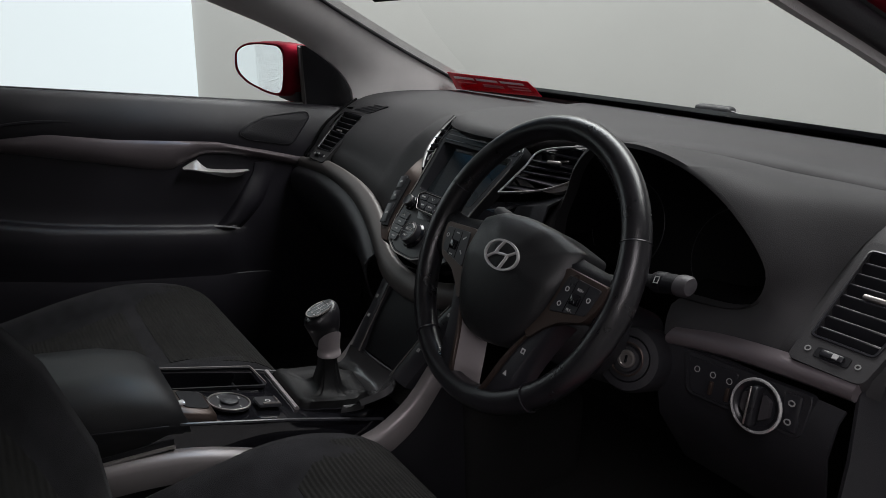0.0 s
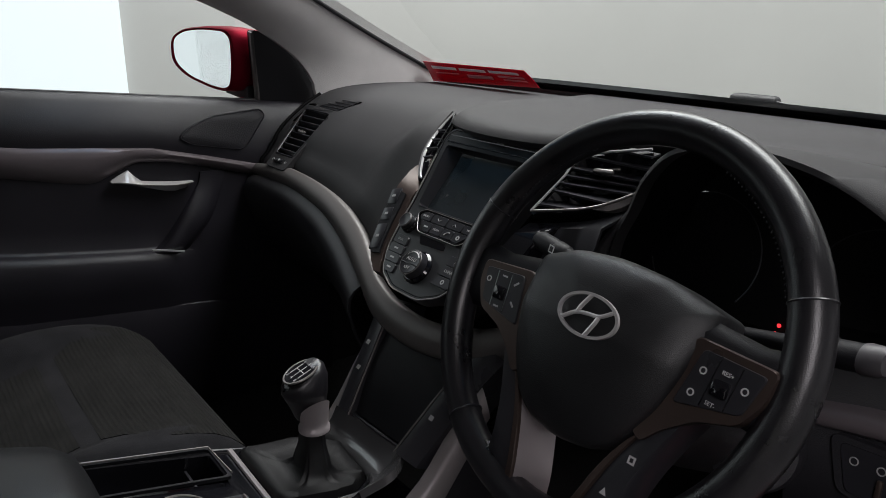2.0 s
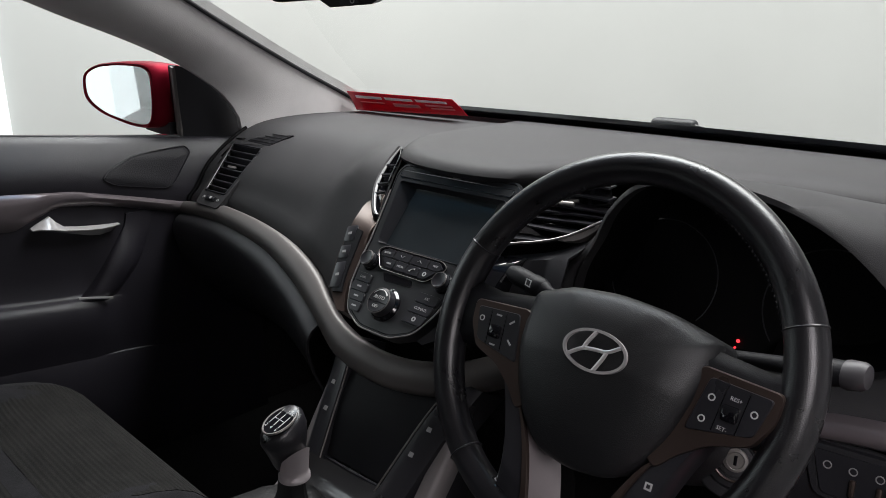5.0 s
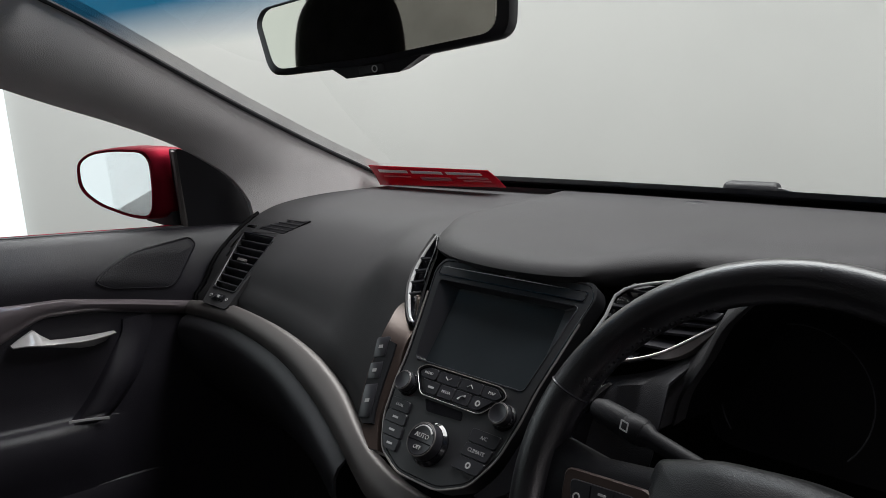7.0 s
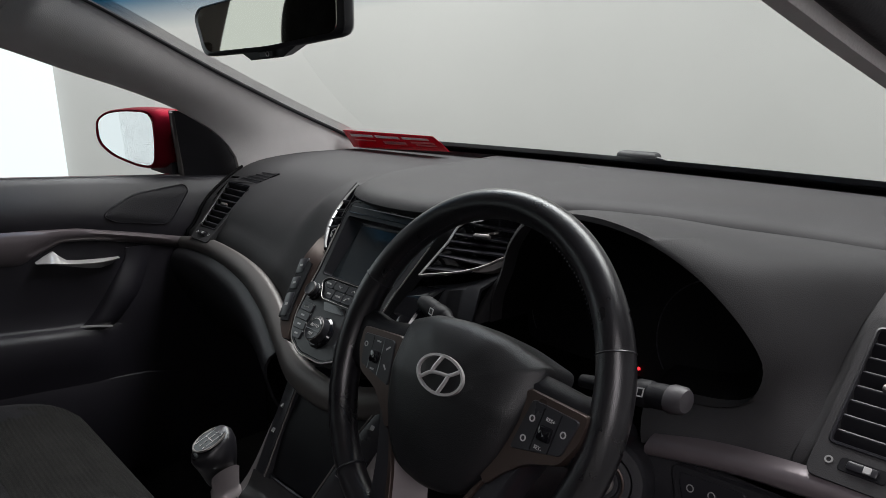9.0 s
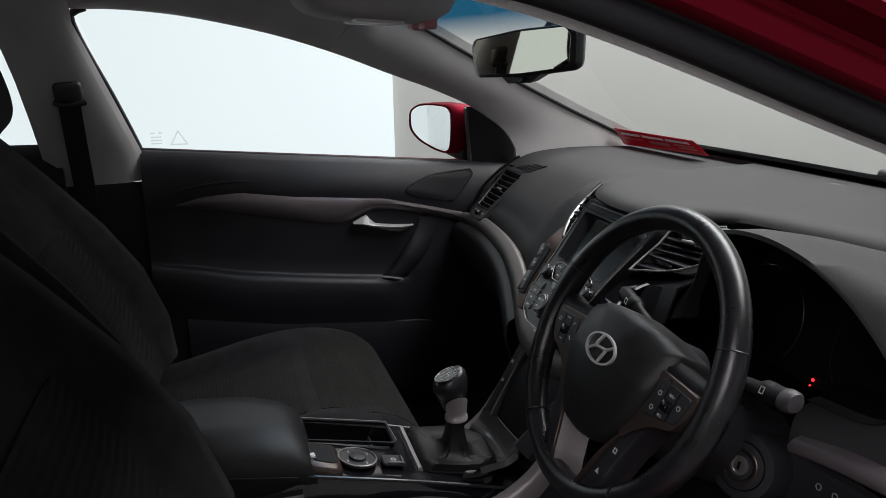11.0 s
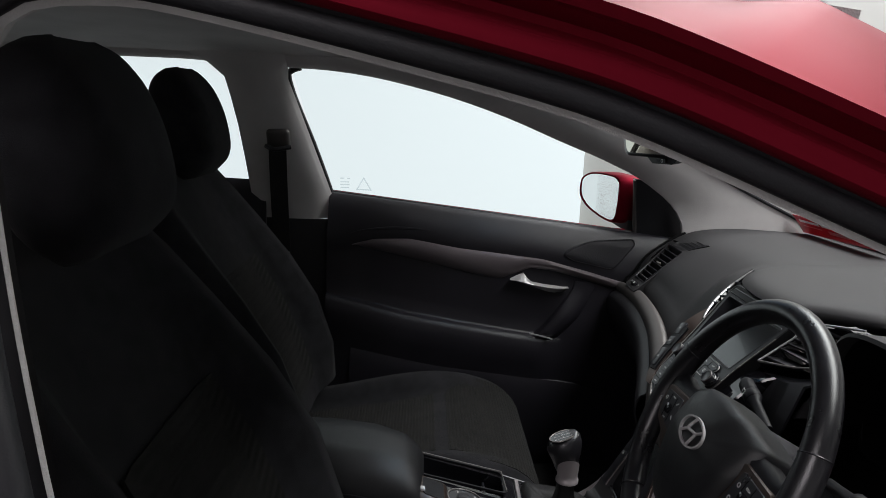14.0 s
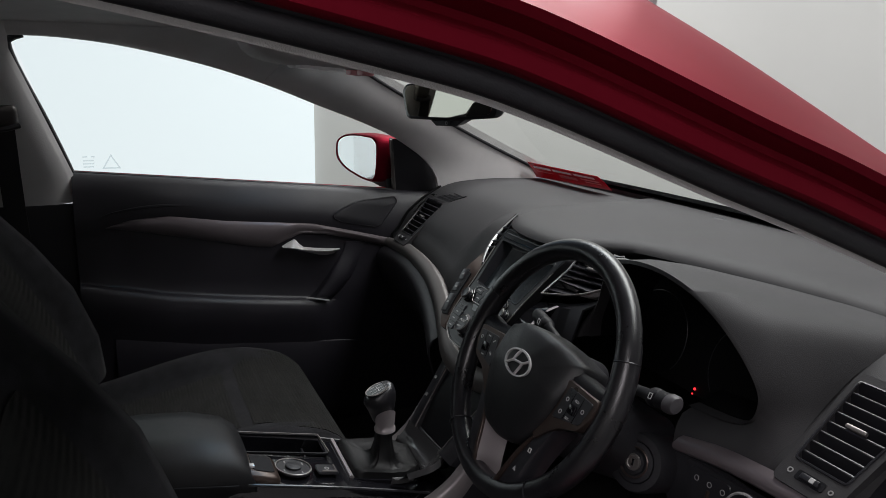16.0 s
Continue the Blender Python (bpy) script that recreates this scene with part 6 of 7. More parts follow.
# sliding tray beside the passenger, a dark trough with bright rim
mt = pose(0, 0, 0.6125)
tray_o = round_poly([(CX - 0.085, 0.195), (CX - 0.012, 0.195), (CX - 0.012, 0.352), (CX - 0.085, 0.352)], 0.008, 4)
tray_i = [(CX - 0.0485 + (a - CX + 0.0485) * 0.9, 0.2735 + (b - 0.2735) * 0.95) for a, b in tray_o]
part("tray_rim", ring_plate(tray_o, tray_i, mt, 0.0, 0.004), M["stalk_black"], console, "black tray rim")
part("tray_divider", rbox((0.06, 0.004, 0.03), pose(CX - 0.0485, 0.318, 0.578), 0.0015, 2), M["satin"], console, "dark tray divider")
part("tray_edge", tube([Vector((CX - 0.085, 0.2, 0.6175)), Vector((CX - 0.085, 0.35, 0.6165)), Vector((CX - 0.02, 0.353, 0.6165))], 0.0016, 6), M["grey_trim"], console, "thin satin tray edge")
# ring controller and parking brake switch
mr = pose(0.066, 0.279, 0.6135)
ring = part("ring_control", lathe([(0.029, 0.0), (0.029, 0.003), (0.0275, 0.004), (0.0265, 0.003), (0.0, 0.003)], mr, 44), M["satin"], console, "round black button ring")
part("ring_edge", tube([mr @ Vector((0.0282 * math.cos(a), 0.0282 * math.sin(a), 0.0038)) for a in [k * math.tau / 44 for k in range(44)]], 0.0014, 6, True), M["silver"], ring, "bright ring edge")
part("centre_cap", lathe([(0.0125, 0.002), (0.0125, 0.006), (0.011, 0.007), (0.0, 0.0065)], mr, 30), M["dark"], ring, "black centre cap")
for k in range(4):
    a = k * math.tau / 4 + 0.6
    part("ring_mark", rbox((0.007, 0.002, 0.0004), mr @ Matrix.Translation((0.02 * math.cos(a), 0.02 * math.sin(a), 0.0032)), 0, 1), M["icon_dim"], ring, "", 0)
mp = pose(0.07, 0.333, 0.613)
pb = part("brake_switch", plate(round_poly([(-0.014, -0.017), (0.014, -0.017), (0.014, 0.017), (-0.014, 0.017)], 0.004, 4), mp, 0, 0.004, 0.001), M["satin"], console, "parking brake switch")
part("switch_edge", tube([mp @ Vector(p) for p in [(-0.01, 0.013, 0.005), (0.011, 0.013, 0.005), (0.011, -0.01, 0.005)]], 0.0018, 6), M["silver"], pb, "bright switch edge")
part("switch_mark", ring_plate(ellipse(0.004, 0.004, 14), ellipse(0.0026, 0.0026, 14), mp, 0.004, 0.0046), M["icon"], pb, "", 0)
# finger scoop in front of the armrest
scoop = part("scoop", rbox((0.076, 0.058, 0.034), pose(CX + 0.046, 0.222, 0.61, -8, 0, 0), 0.012, 4), M["brown_satin"], console, "brown satin finger scoop")
# the block is solid; this dark plate paints the hollow's shade on top
part("scoop_hollow", plate(round_poly([(-0.026, -0.014), (0.026, -0.014), (0.026, 0.02), (-0.026, 0.02)], 0.008, 4), pose(CX + 0.046, 0.224, 0.627, -8, 0, 0), -0.004, 0.0012, 0.0006), M["stalk_black"], scoop, "dark plate painting the shade of the hollow")

# glossy dished apron between the gaiter and the storage pocket
apron_out = spline([(-0.062, 0.53, 0.598), (-0.02, 0.5385, 0.599), (0.04, 0.54, 0.601), (0.085, 0.535, 0.602), (0.112, 0.505, 0.6), (0.12, 0.455, 0.598)], 30)
apron_in = spline([(-0.062, 0.506, 0.57), (-0.02, 0.517, 0.566), (0.03, 0.516, 0.567), (0.066, 0.506, 0.568), (0.088, 0.48, 0.573), (0.094, 0.44, 0.58)], 30)
rows = []
for p, q in zip(apron_out, apron_in):
    rows.append([p + Vector((0, 0.004, -0.012)), p, p.lerp(q, 0.2) - Vector((0, 0, 0.004)), p.lerp(q, 0.5) - Vector((0, 0, 0.007)), p.lerp(q, 0.8) - Vector((0, 0, 0.005)), q, q + Vector((0, -0.004, -0.012))])
# the apron is black; its pale reflection is put into the colour
part("apron", loft(rows, 0), M["apron"], console, "glossy black dished apron with its bright reflection painted in as grey", 70)

# ---- gear lever ----
gear = thing("gear_lever", (0.035, 0.44, 0.6), "black and silver gear lever in a leather gaiter", "gear lever")
gx, gy = 0.036, 0.446
gb = round_poly([(-0.062, 0.379), (0.084, 0.375), (0.088, 0.468), (0.054, 0.514), (-0.044, 0.527), (-0.072, 0.48)], 0.018, 5)
part("gaiter_rim", ring_plate(gb, [(0.01 + (a - 0.01) * 0.95, 0.452 + (b - 0.452) * 0.955) for a, b in gb], pose(0, 0, 0.6), 0.004, 0.0125), M["gloss"], gear, "gloss black gaiter surround")
part("surround_edge", tube([Vector((-0.058, 0.377, 0.614)), Vector((0.08, 0.373, 0.614))], 0.004, 8), M["leg_silver"], gear, "thin satin edge")
rows = []
for s, z, wr in [(0.94, 0.604, 0), (0.9, 0.618, 0.02), (0.84, 0.623, 0.04), (0.66, 0.6215, 0.08), (0.5, 0.6205, 0.13), (0.37, 0.6225, 0.14), (0.27, 0.628, 0.09), (0.2, 0.639, 0.04), (0.165, 0.656, 0)]:
    row = []
    for k, (a, b) in enumerate(gb):
        f = s * (1 + wr * math.sin(k * 1.3 + z * 90))
        row.append(Vector((gx + (a - gx) * f if s < 0.9 else 0.01 + (a - 0.01) * s, gy + (b - gy) * f, z + 0.004 * wr * math.sin(k * 2.1))))
    rows.append(row)
part("gaiter", loft(rows, 0, False, True, True), M["gaiter"], gear, "creased black leather gaiter", 70)
rows = []
for z, rx, ry, dx, lean in [(0.648, 0.0185, 0.0185, 0, 0), (0.653, 0.0185, 0.0185, 0, 0), (0.6545, 0.0165, 0.0165, 0, 0), (0.660, 0.0162, 0.0165, 0.001, 0.003), (0.668, 0.0165, 0.017, 0.002, 0.011), (0.676, 0.0165, 0.0175, 0.003, 0.017)]:
    rows.append([Vector((gx + dx + rx * math.cos(a), gy + ry * math.sin(a), z + lean * math.cos(a))) for a in [k * math.tau / 24 for k in range(24)]])
part("collar", loft(rows, 0, False, True, True), M["leg_silver"], gear, "satin metallic collar", 60)
rows = []
for z, rx, ry, dy, lean in [(0.664, 0.0145, 0.015, -0.001, 0.016), (0.672, 0.0175, 0.0185, -0.002, 0.017), (0.683, 0.0195, 0.0222, -0.004, 0.010), (0.695, 0.0218, 0.0258, -0.006, 0.003), (0.706, 0.0228, 0.028, -0.008, 0), (0.715, 0.0205, 0.026, -0.01, 0), (0.72, 0.0155, 0.0195, -0.011, 0)]:
    rows.append([Vector((gx - 0.004 + rx * math.cos(a), gy + dy + ry * math.sin(a), z + lean * math.cos(a) + 0.012 * (0.3 + math.sin(a)) * smooth01(0.68, 0.72, z))) for a in [k * math.tau / 28 for k in range(28)]])
knob_g = part("knob", loft(rows, 0, False, True, True), M["leather"], gear, "black leather gear knob", 70)
mk2 = basis((gx - 0.004, gy - 0.012, 0.7245), (1, 0, 0), Vector((0, 0.93, 0.36)).normalized(), Vector((0, -0.36, 0.93)).normalized())
part("shift_plate", plate(ellipse(0.0165, 0.021, 28), mk2, -0.004, 0.0008, 0.0008), M["gloss"], knob_g, "gloss black shift plate")
part("plate_rim", tube([mk2 @ Vector((0.017 * math.cos(a), 0.0215 * math.sin(a), 0.0)) for a in [k * math.tau / 32 for k in range(32)]], 0.0015, 6, True), M["silver"], knob_g, "bright plate rim")
for a, b in (((-0.009, 0.009), (-0.009, -0.009)), ((0, 0.009), (0, -0.009)), ((0.009, 0.009), (0.009, -0.009)), ((-0.009, 0), (0.009, 0))):
    part("gate_line", tube([mk2 @ Vector((*a, 0.001)), mk2 @ Vector((*b, 0.001))], 0.0006, 5), M["icon"], knob_g, "", 0)
for k, w in enumerate("135246"):
    part("gear_numeral", lettering(w, 0.006, mk2 @ Matrix.Translation((-0.009 + 0.009 * (k % 3), 0.0125 if k < 3 else -0.0125, 0.0012))), M["icon"], knob_g, "", 0)



def console_slope(y):
    """How far the console's top lies above or below level, from the armrest to the stack."""
    return 0.022 - 0.22 * (min(max(y, 0.12), 0.6) - 0.19)


for ob in console.children_recursive + gear.children_recursive:
    if ob.name.split(".")[0] in ("side_rail", "lower_side", "apron", "collar", "knob", "shift_plate", "plate_rim", "gate_line", "gear_numeral"):
        continue
    base = root_at(ob)
    for v in ob.data.vertices:
        p = base + v.co
        v.co.z += console_slope(p.y) * (1 - smooth01(0.622, 0.652, p.z) if ob.name.startswith("gaiter") else smooth01(0.42, 0.55, p.z))
gear.location.z -= 0.008
# ---- armrest ----
arm = thing("armrest", (CX, 0.0, 0.6), "padded black leather centre armrest", "armrest")
rows = []
for y, top, low in [(-0.28, 0.668, 0.625), (-0.2, 0.698, 0.61), (-0.05, 0.707, 0.602), (0.06, 0.706, 0.598), (0.13, 0.698, 0.596), (0.178, 0.684, 0.596), (0.202, 0.664, 0.6), (0.212, 0.638, 0.61)]:
    w = 0.092 if y < 0.15 else 0.088
    rows.append([Vector((CX - w + 0.004, y, low)), Vector((CX - w - 0.003, y, low + (top - low) * 0.4)), Vector((CX - w + 0.004, y, low + (top - low) * 0.78)), Vector((CX - w + 0.026, y, top - 0.003)), Vector((CX - 0.03, y, top)), Vector((CX + 0.03, y, top)), Vector((CX + w - 0.026, y, top - 0.003)), Vector((CX + w - 0.004, y, low + (top - low) * 0.78)), Vector((CX + w + 0.003, y, low + (top - low) * 0.4)), Vector((CX + w - 0.004, y, low))])
part("pad", loft(rows, 0, False, True, True), M["armrest"], arm, "padded black leather lid", 80)
for s in (-1, 1):
    part("seam", tube([Vector((CX + s * 0.0945, y, z)) for y, z in [(-0.2, 0.655), (-0.05, 0.657), (0.1, 0.652), (0.185, 0.637)]], 0.0012, 5), M["satin"], arm)
part("box", loft([[Vector((CX - 0.09, y, 0.5)), Vector((CX - 0.092, y, 0.616)), Vector((CX + 0.092, y, 0.616)), Vector((CX + 0.09, y, 0.5))] for y in (-0.28, 0.0, 0.19)], 0, False, True, True), M["dark"], arm, "black storage box")
part("bright_line", tube([Vector((CX + 0.096, -0.15, 0.614)), Vector((CX + 0.0965, 0.1, 0.609)), Vector((CX + 0.094, 0.19, 0.606))], 0.0028, 6), M["silver"], arm, "thin satin line under the lid")
part("latch", rbox((0.012, 0.008, 0.02), pose(CX + 0.06, 0.21, 0.64), 0.002, 2), M["chrome"], arm, "small bright latch")


# ---- seats ----
def seat(sx, yc, yb, label):
    """A front seat: sx across, yc the cushion's place, yb the backrest's place along the car."""
    s = thing("front_seat", (sx, yc + 0.2, 0.3), label, "car seat", "front seats")
    at = Vector((sx, yc, 0))
    def cross(y, zc, bol, w=0.258):
        half = [(0.0, zc), (0.09, zc + 0.001), (0.15, zc + 0.12 * bol), (0.172, zc + 0.4 * bol), (0.2, zc + 0.9 * bol), (0.225, zc + bol), (0.246, zc + 0.7 * bol), (0.258, zc - 0.02), (0.252, zc - 0.09), (0.24, 0.4)]
        k = w / 0.258
        pts = [(-a * k, b) for a, b in reversed(half)] + [(a * k, b) for a, b in half[1:]]
        return [at + Vector((a, y, b)) for a, b in pts]
    line = spline([(-0.05, 0.492, 0.03), (0.06, 0.507, 0.035), (0.2, 0.53, 0.044), (0.31, 0.556, 0.03), (0.4, 0.562, 0.008), (0.45, 0.55, 0.002), (0.485, 0.52, 0.0), (0.505, 0.475, 0.0), (0.51, 0.42, 0.0)], 26)
    part("cushion", loft([cross(p.x, p.y, max(0, p.z), 0.258 - 0.03 * smooth01(0.36, 0.5, p.x)) for p in line]), M["cloth"], s, "black cloth seat cushion", 80)
    def insert(name, y0, y1, wid, label2):
        rows = []
        for p in line:
            if y0 <= p.x <= y1:
                w = wid(p.x)
                up = Vector((0, 0, 0.0012)) if p.x < 0.47 else Vector((0, 0.0012, 0.0008))
                rows.append([at + Vector((w * k, p.x, p.y + max(0, p.z) * (0.0 if abs(w * k) < 0.1 else 0.12 * (abs(w * k) - 0.09) / 0.06 if abs(w * k) < 0.15 else 0.12 + 0.28 * (abs(w * k) - 0.15) / 0.022))) + up for k in (-1, -0.85, -0.6, -0.3, 0, 0.3, 0.6, 0.85, 1)])
        part(name, loft(rows, 0.002), M["cloth_mid"], s, label2, 60)
    insert("cushion_insert", -0.04, 0.296, lambda y: 0.145, "charcoal ribbed cushion insert")
    insert("cushion_front", 0.299, 0.52, lambda y: 0.146 + 0.07 * smooth01(0.3, 0.40, y), "charcoal ribbed cushion front")
    part("base", rbox((0.44, 0.44, 0.14), Matrix.Translation(at + Vector((0, 0.2, 0.36))), 0.03, 3), M["dark"], s, "black seat base")
    # backrest, leaning back
    back = Vector((sx, yb, 0))
    mbk = Matrix.Translation(back + Vector((0, 0.02, 0.55))) @ pose(0, 0, 0, 27, 0, 0)
    rows = []
    for h, w, bol, c in [(0.0, 0.235, 0.7, 0), (0.08, 0.25, 1.0, 0.012), (0.2, 0.26, 1.1, 0.02), (0.32, 0.26, 1.0, 0.012), (0.44, 0.25, 0.7, 0.004), (0.53, 0.235, 0.4, 0.002), (0.6, 0.205, 0.2, 0.0), (0.635, 0.165, 0.1, -0.01), (0.65, 0.12, 0.0, -0.03)]:
        k = w / 0.26
        front = [(0, 0.0), (0.09, 0.002), (0.15, 0.008), (0.175, 0.02 * bol + 0.006), (0.205, 0.055 * bol), (0.232, 0.06 * bol), (0.255, 0.03 * bol), (0.26, -0.03), (0.245, -0.085), (0.2, -0.1)]
        ring_pts = [(a * k, b + c) for a, b in front] + [(-a * k, b + c) for a, b in reversed(front[1:])]
        rows.append([mbk @ Vector((a, b, h)) for a, b in ring_pts])
    part("backrest", loft(rows, 0, False, True, True), M["cloth"], s, "black cloth backrest", 80)
    rows = []
    for h, w, c in [(0.05, 0.12, 0.012), (0.15, 0.14, 0.021), (0.26, 0.152, 0.02), (0.36, 0.14, 0.012)]:
        rows.append([mbk @ Vector((w * k, c + 0.004 + 0.008 * max(0, abs(k) - 0.75) / 0.25, h)) for k in (-1, -0.75, -0.3, 0.3, 0.75, 1)])
    part("backrest_insert", loft(rows, 0.004), M["cloth_mid"], s, "charcoal ribbed backrest insert", 60)
    # headrest
    mh = Matrix.Translation(back + Vector((0, -0.175 + (0.004 if sx > 0 else -0.014), 1.072))) @ pose(0, 0, 0, 10, 0, 0)
    rows = []
    wide = 0.84 if sx < 0 else 0.97
    for h, w, f, b in [(0.0, 0.09, -0.005, -0.035), (0.01, 0.108, 0.014, -0.04), (0.028, 0.128, 0.036, -0.05), (0.06, 0.14, 0.046, -0.06), (0.12, 0.138, 0.044, -0.065), (0.17, 0.125, 0.03, -0.062), (0.2, 0.1, 0.01, -0.05), (0.214, 0.06, -0.008, -0.036)]:
        rows.append([mh @ Vector((x * w * wide, y, h)) for x, y in [(0, f), (0.35, f * 0.98), (0.62, f * 0.88), (0.85, f * 0.5), (0.98, (f + b) * 0.5), (0.9, b * 0.75), (0.6, b), (0, b), (-0.6, b), (-0.9, b * 0.75), (-0.98, (f + b) * 0.5), (-0.85, f * 0.5), (-0.62, f * 0.88), (-0.35, f * 0.98)]])
    rings = [spline(r + [r[0]], 41)[:-1] for r in rows]
    smooth_rows = [spline([r[j] for r in rings], 24) for j in range(40)]
    part("headrest", loft([[col[i] for col in smooth_rows] for i in range(24)], 0, False, True, True), M["cloth"], s, "black cloth headrest", 80)
    return s


seat(0.375, 0.0, 0.05, "black cloth driver seat with charcoal ribbed inserts")
seat(-0.375, -0.05, -0.06, "black cloth passenger seat with charcoal ribbed inserts")

# ---- seat belt ----
sbelt = thing("seat_belt", (-0.66, -0.15, 0.7), "black seat belt hanging from the centre pillar", "seat belt")
part("anchor", rbox((0.03, 0.055, 0.05), basis((-0.648, -0.157, 1.138), Vector((0.92, 0, -0.38)), Vector((0, 1, 0)), Vector((0.38, 0, 0.92))), 0.01, 3), M["grey_trim"], sbelt, "grey belt anchor cover")
part("guide_loop", tube(spline([(-0.642, -0.185, 1.118), (-0.625, -0.16, 1.112), (-0.642, -0.128, 1.118)], 10), 0.006, 8), M["satin"], sbelt, "black belt guide")
rows = [[Vector((x, y - 0.021, z)), Vector((x, y + 0.021, z))] for x, y, z in [(-0.635, -0.157, 1.115), (-0.66, -0.158, 1.02), (-0.685, -0.158, 0.93), (-0.70, -0.156, 0.85), (-0.70, -0.152, 0.6)]]
part("webbing", loft(rows, 0.0025), M["belt"], sbelt, "black belt webbing")
part("tongue", rbox((0.006, 0.03, 0.012), pose(-0.69, -0.15, 0.848, 0, 10, 0), 0.002, 2), M["silver"], sbelt, "metal belt tongue")

# ---- rear view mirror ----
rvm = thing("rear_view_mirror", (0.02, 0.56, 1.17), "black rear view mirror below the windscreen header", "rear view mirror")
e_x = Vector((0.972, 0.219, 0.065)).normalized()
e_n = Vector((0.22, -0.96, -0.05))
e_n = (e_n - e_x * e_n.dot(e_x)).normalized()
e_y = e_n.cross(e_x)
mm = basis((0.044, 0.55, 1.202), e_x, e_y, e_n)
shape = round_poly([(-0.12, -0.027), (0.0, -0.031), (0.12, -0.027), (0.127, 0.02), (0.116, 0.031), (0.0, 0.035), (-0.116, 0.031), (-0.127, 0.02)], 0.014, 6)
rings = []
for s, z in [(0.93, 0.006), (1.0, 0.004), (1.02, -0.005), (0.97, -0.015), (0.8, -0.024), (0.4, -0.028)]:
    rings.append([mm @ Vector((p[0] * s, p[1] * s, z)) for p in shape])
part("housing", loft(rings, 0, False, True, True), M["satin"], rvm, "black mirror housing", 60)
part("mirror_glass", plate([(a * 0.93, b * 0.88 + 0.0015) for a, b in shape], mm, 0.003, 0.0068, 0.0006), M["mirror"], rvm, "mirror glass")
part("chin", loft([[mm @ Vector((x, y, z)) for x, y, z in [(w, -0.028, 0.004), (w, -0.028 - d, 0.003), (w, -0.026 - d, -0.012), (w, -0.028, -0.016)]] for w, d in [(-0.05, 0.001), (-0.035, 0.011), (0.02, 0.012), (0.045, 0.001)]], 0, False, True, True), M["satin"], rvm, "black button chin")
part("button", rbox((0.026, 0.008, 0.003), mm @ Matrix.Translation((-0.006, -0.0345, 0.0045)), 0.001, 1), M["dark"], rvm, "small black button")
part("button_mark", ring_plate(ellipse(0.003, 0.003, 14, -0.002, -0.0345), ellipse(0.002, 0.002, 14, -0.002, -0.0345), mm, 0.006, 0.0064), M["icon"], rvm, "", 0)
part("stem", tube(spline([mm @ Vector((0, 0.0, -0.03)), (0.012, 0.62, 1.25), (0.005, 0.66, 1.285)], 10), [0.014, 0.013, 0.012, 0.012, 0.012, 0.013, 0.014, 0.016, 0.018, 0.02], 12), M["satin"], rvm, "black mirror stem")

# ---- overhead lamp console ----
lamp = thing("roof_console", (0, 0.43, 1.31), "pale grey roof lamp console with a clear lens", "roof lamp")
oval = round_poly([(-0.1, -0.11), (0.1, -0.11), (0.085, 0.11), (-0.085, 0.11)], 0.05, 6)
mo = pose(0.0, 0.34, 1.256, -4, 0, 0)
part("body", loft([[mo @ Vector((a * s, b * s, z)) for a, b in oval] for s, z in ((1.15, 0.11), (1.08, 0.06), (1.0, 0.03), (0.92, 0.012), (0.8, 0.002), (0.6, -0.004), (0.3, -0.006))], 0, False, True, True), M["pillar"], lamp, "pale grey console body", 60)
part("lens", plate(round_poly([(-0.05, -0.03), (-0.01, -0.03), (-0.01, 0.04), (-0.045, 0.04)], 0.008, 4), mo, 0.0, -0.009, 0.002), M["white_print"], lamp, "clear lamp lens")
part("lens", plate(round_poly([(0.05, -0.03), (0.01, -0.03), (0.01, 0.04), (0.045, 0.04)], 0.008, 4), mo, 0.0, -0.009, 0.002), M["white_print"], lamp, "clear lamp lens")
for x in (-0.03, 0.03):
    part("reading_switch", rbox((0.03, 0.02, 0.016), mo @ Matrix.Translation((x, 0.075, -0.004)), 0.003, 2), M["pink_print"], lamp, "small terracotta lamp switch")

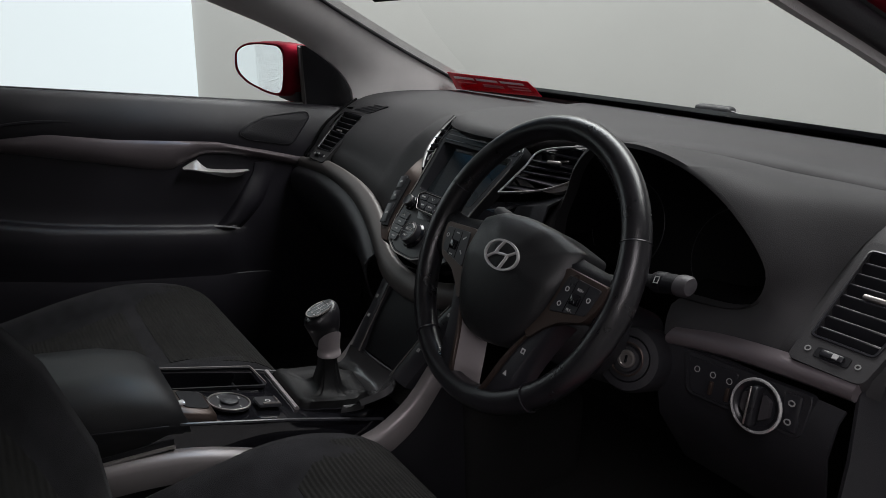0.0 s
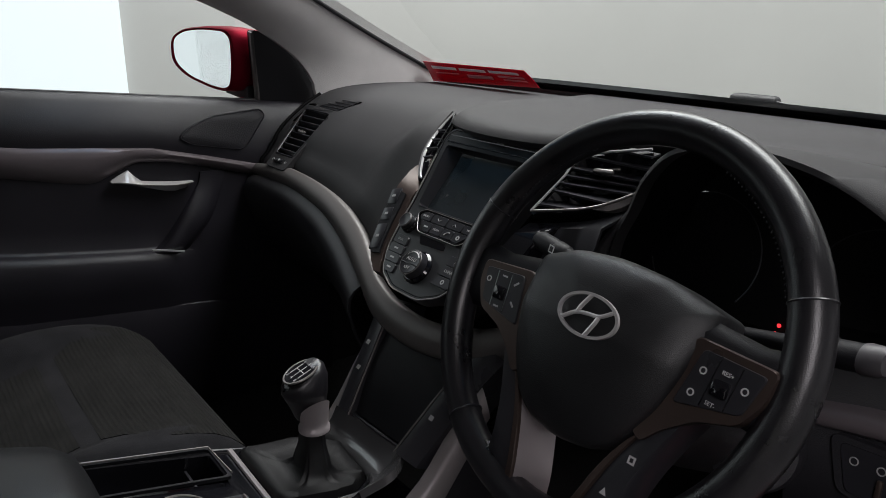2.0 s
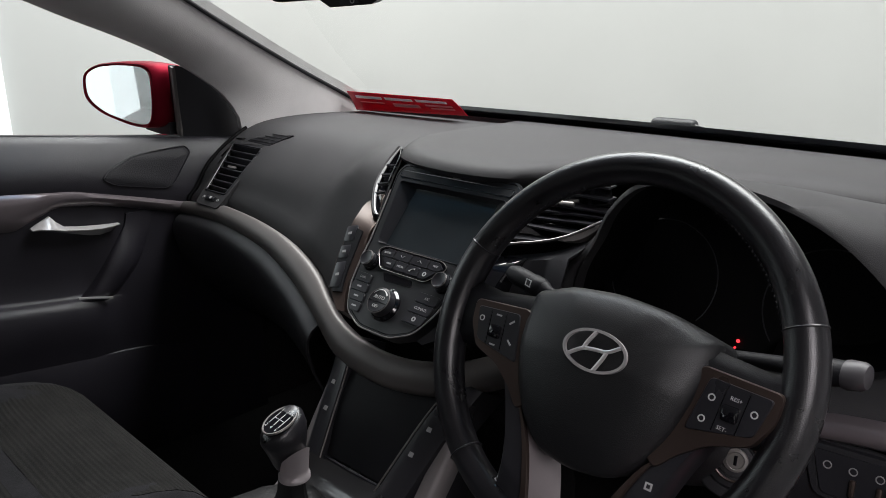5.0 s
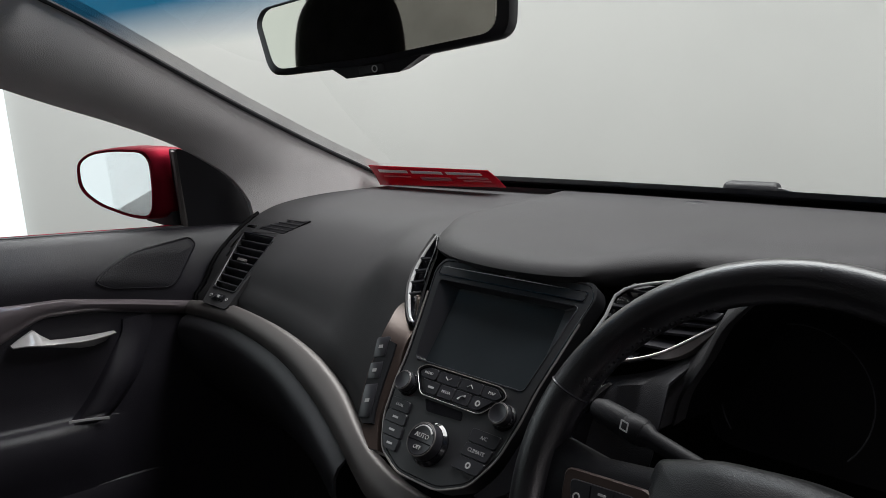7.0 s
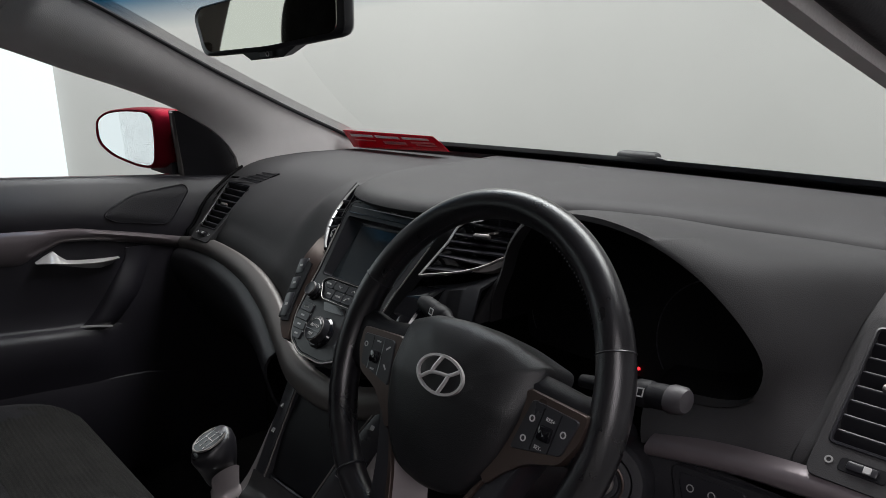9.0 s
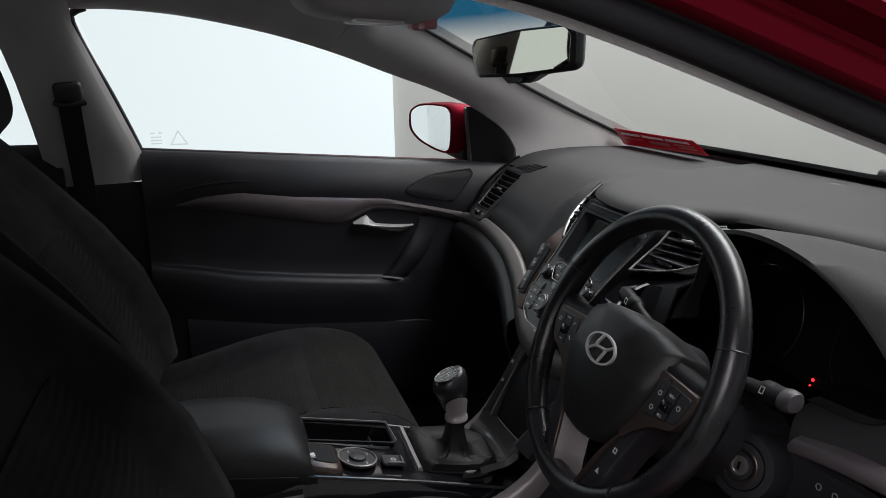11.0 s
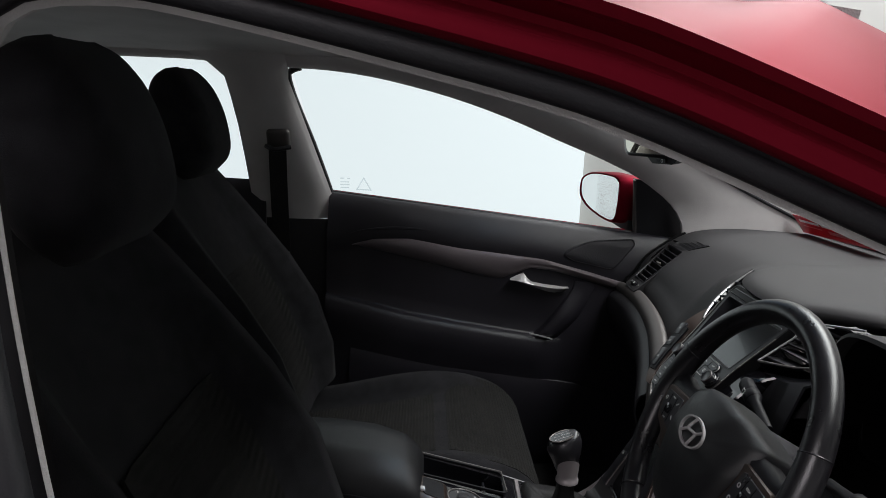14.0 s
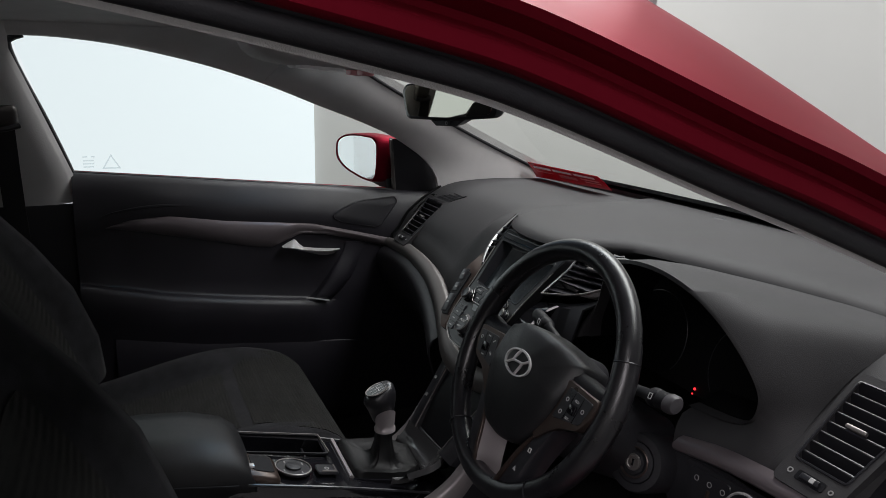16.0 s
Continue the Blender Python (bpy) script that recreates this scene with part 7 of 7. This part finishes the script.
# ---- red card on the dashboard ----
card = thing("dealer_card", (-0.52, 1.19, 0.955), "red printed card standing against the windscreen", "card")
p_bl, p_br, p_tr, p_tl = Vector((-0.71, 1.175, 0.956)), Vector((-0.368, 1.19, 0.967)), Vector((-0.376, 1.15, 1.0025)), Vector((-0.69, 1.13, 1.003))
rows = [[p_bl.lerp(p_br, t / 12), p_bl.lerp(p_br, t / 12).lerp(p_tl.lerp(p_tr, t / 12), 0.5) + Vector((0, 0.001, 0.001)), p_tl.lerp(p_tr, t / 12)] for t in range(13)]
part("sheet", loft(rows, 0.0012), M["red_card"], card, "glossy red card")


def on_card(u, v):
    return p_bl.lerp(p_br, u).lerp(p_tl.lerp(p_tr, u), v) + Vector((0, -0.0028, -0.0022))


for u0, u1 in ((0.08, 0.34), (0.37, 0.63), (0.66, 0.93)):
    part("white_bar", loft([[on_card(u0, 0.72), on_card(u0, 0.86)], [on_card(u1, 0.72), on_card(u1, 0.86)]], 0.0005), M["white_print"], card, "printed white bar", 0)
for u0, u1, v0, v1 in ((0.42, 0.66, 0.36, 0.55), (0.72, 0.95, 0.5, 0.6), (0.75, 0.95, 0.34, 0.42), (0.1, 0.34, 0.5, 0.55)):
    part("print_bar", loft([[on_card(u0, v0), on_card(u0, v1)], [on_card(u1, v0), on_card(u1, v1)]], 0.0005), M["pink_print"], card, "faint printed bar", 0)

# ---- wiper outside the glass ----
wiper = thing("wiper", (0.1, 1.29, 0.95), "black windscreen wiper arm resting at the base of the glass", "wiper")
part("blade", tube(spline([(-0.44, 1.278, 0.957), (-0.2, 1.285, 0.962), (0.0, 1.288, 0.968), (0.02, 1.288, 0.968)], 24), 0.0045, 8), M["rubber"], wiper, "black wiper blade")
part("hub_cap", rbox((0.085, 0.03, 0.024), pose(0.045, 1.29, 0.974, 0, 0, 3), 0.01, 3), M["dark"], wiper, "black wiper hub")
part("arm", tube(spline([(0.02, 1.288, 0.976), (0.06, 1.286, 0.9775), (0.095, 1.286, 0.975), (0.114, 1.286, 0.968), (0.122, 1.286, 0.955)], 14), 0.0032, 8), M["satin"], wiper, "curved black wiper arm")
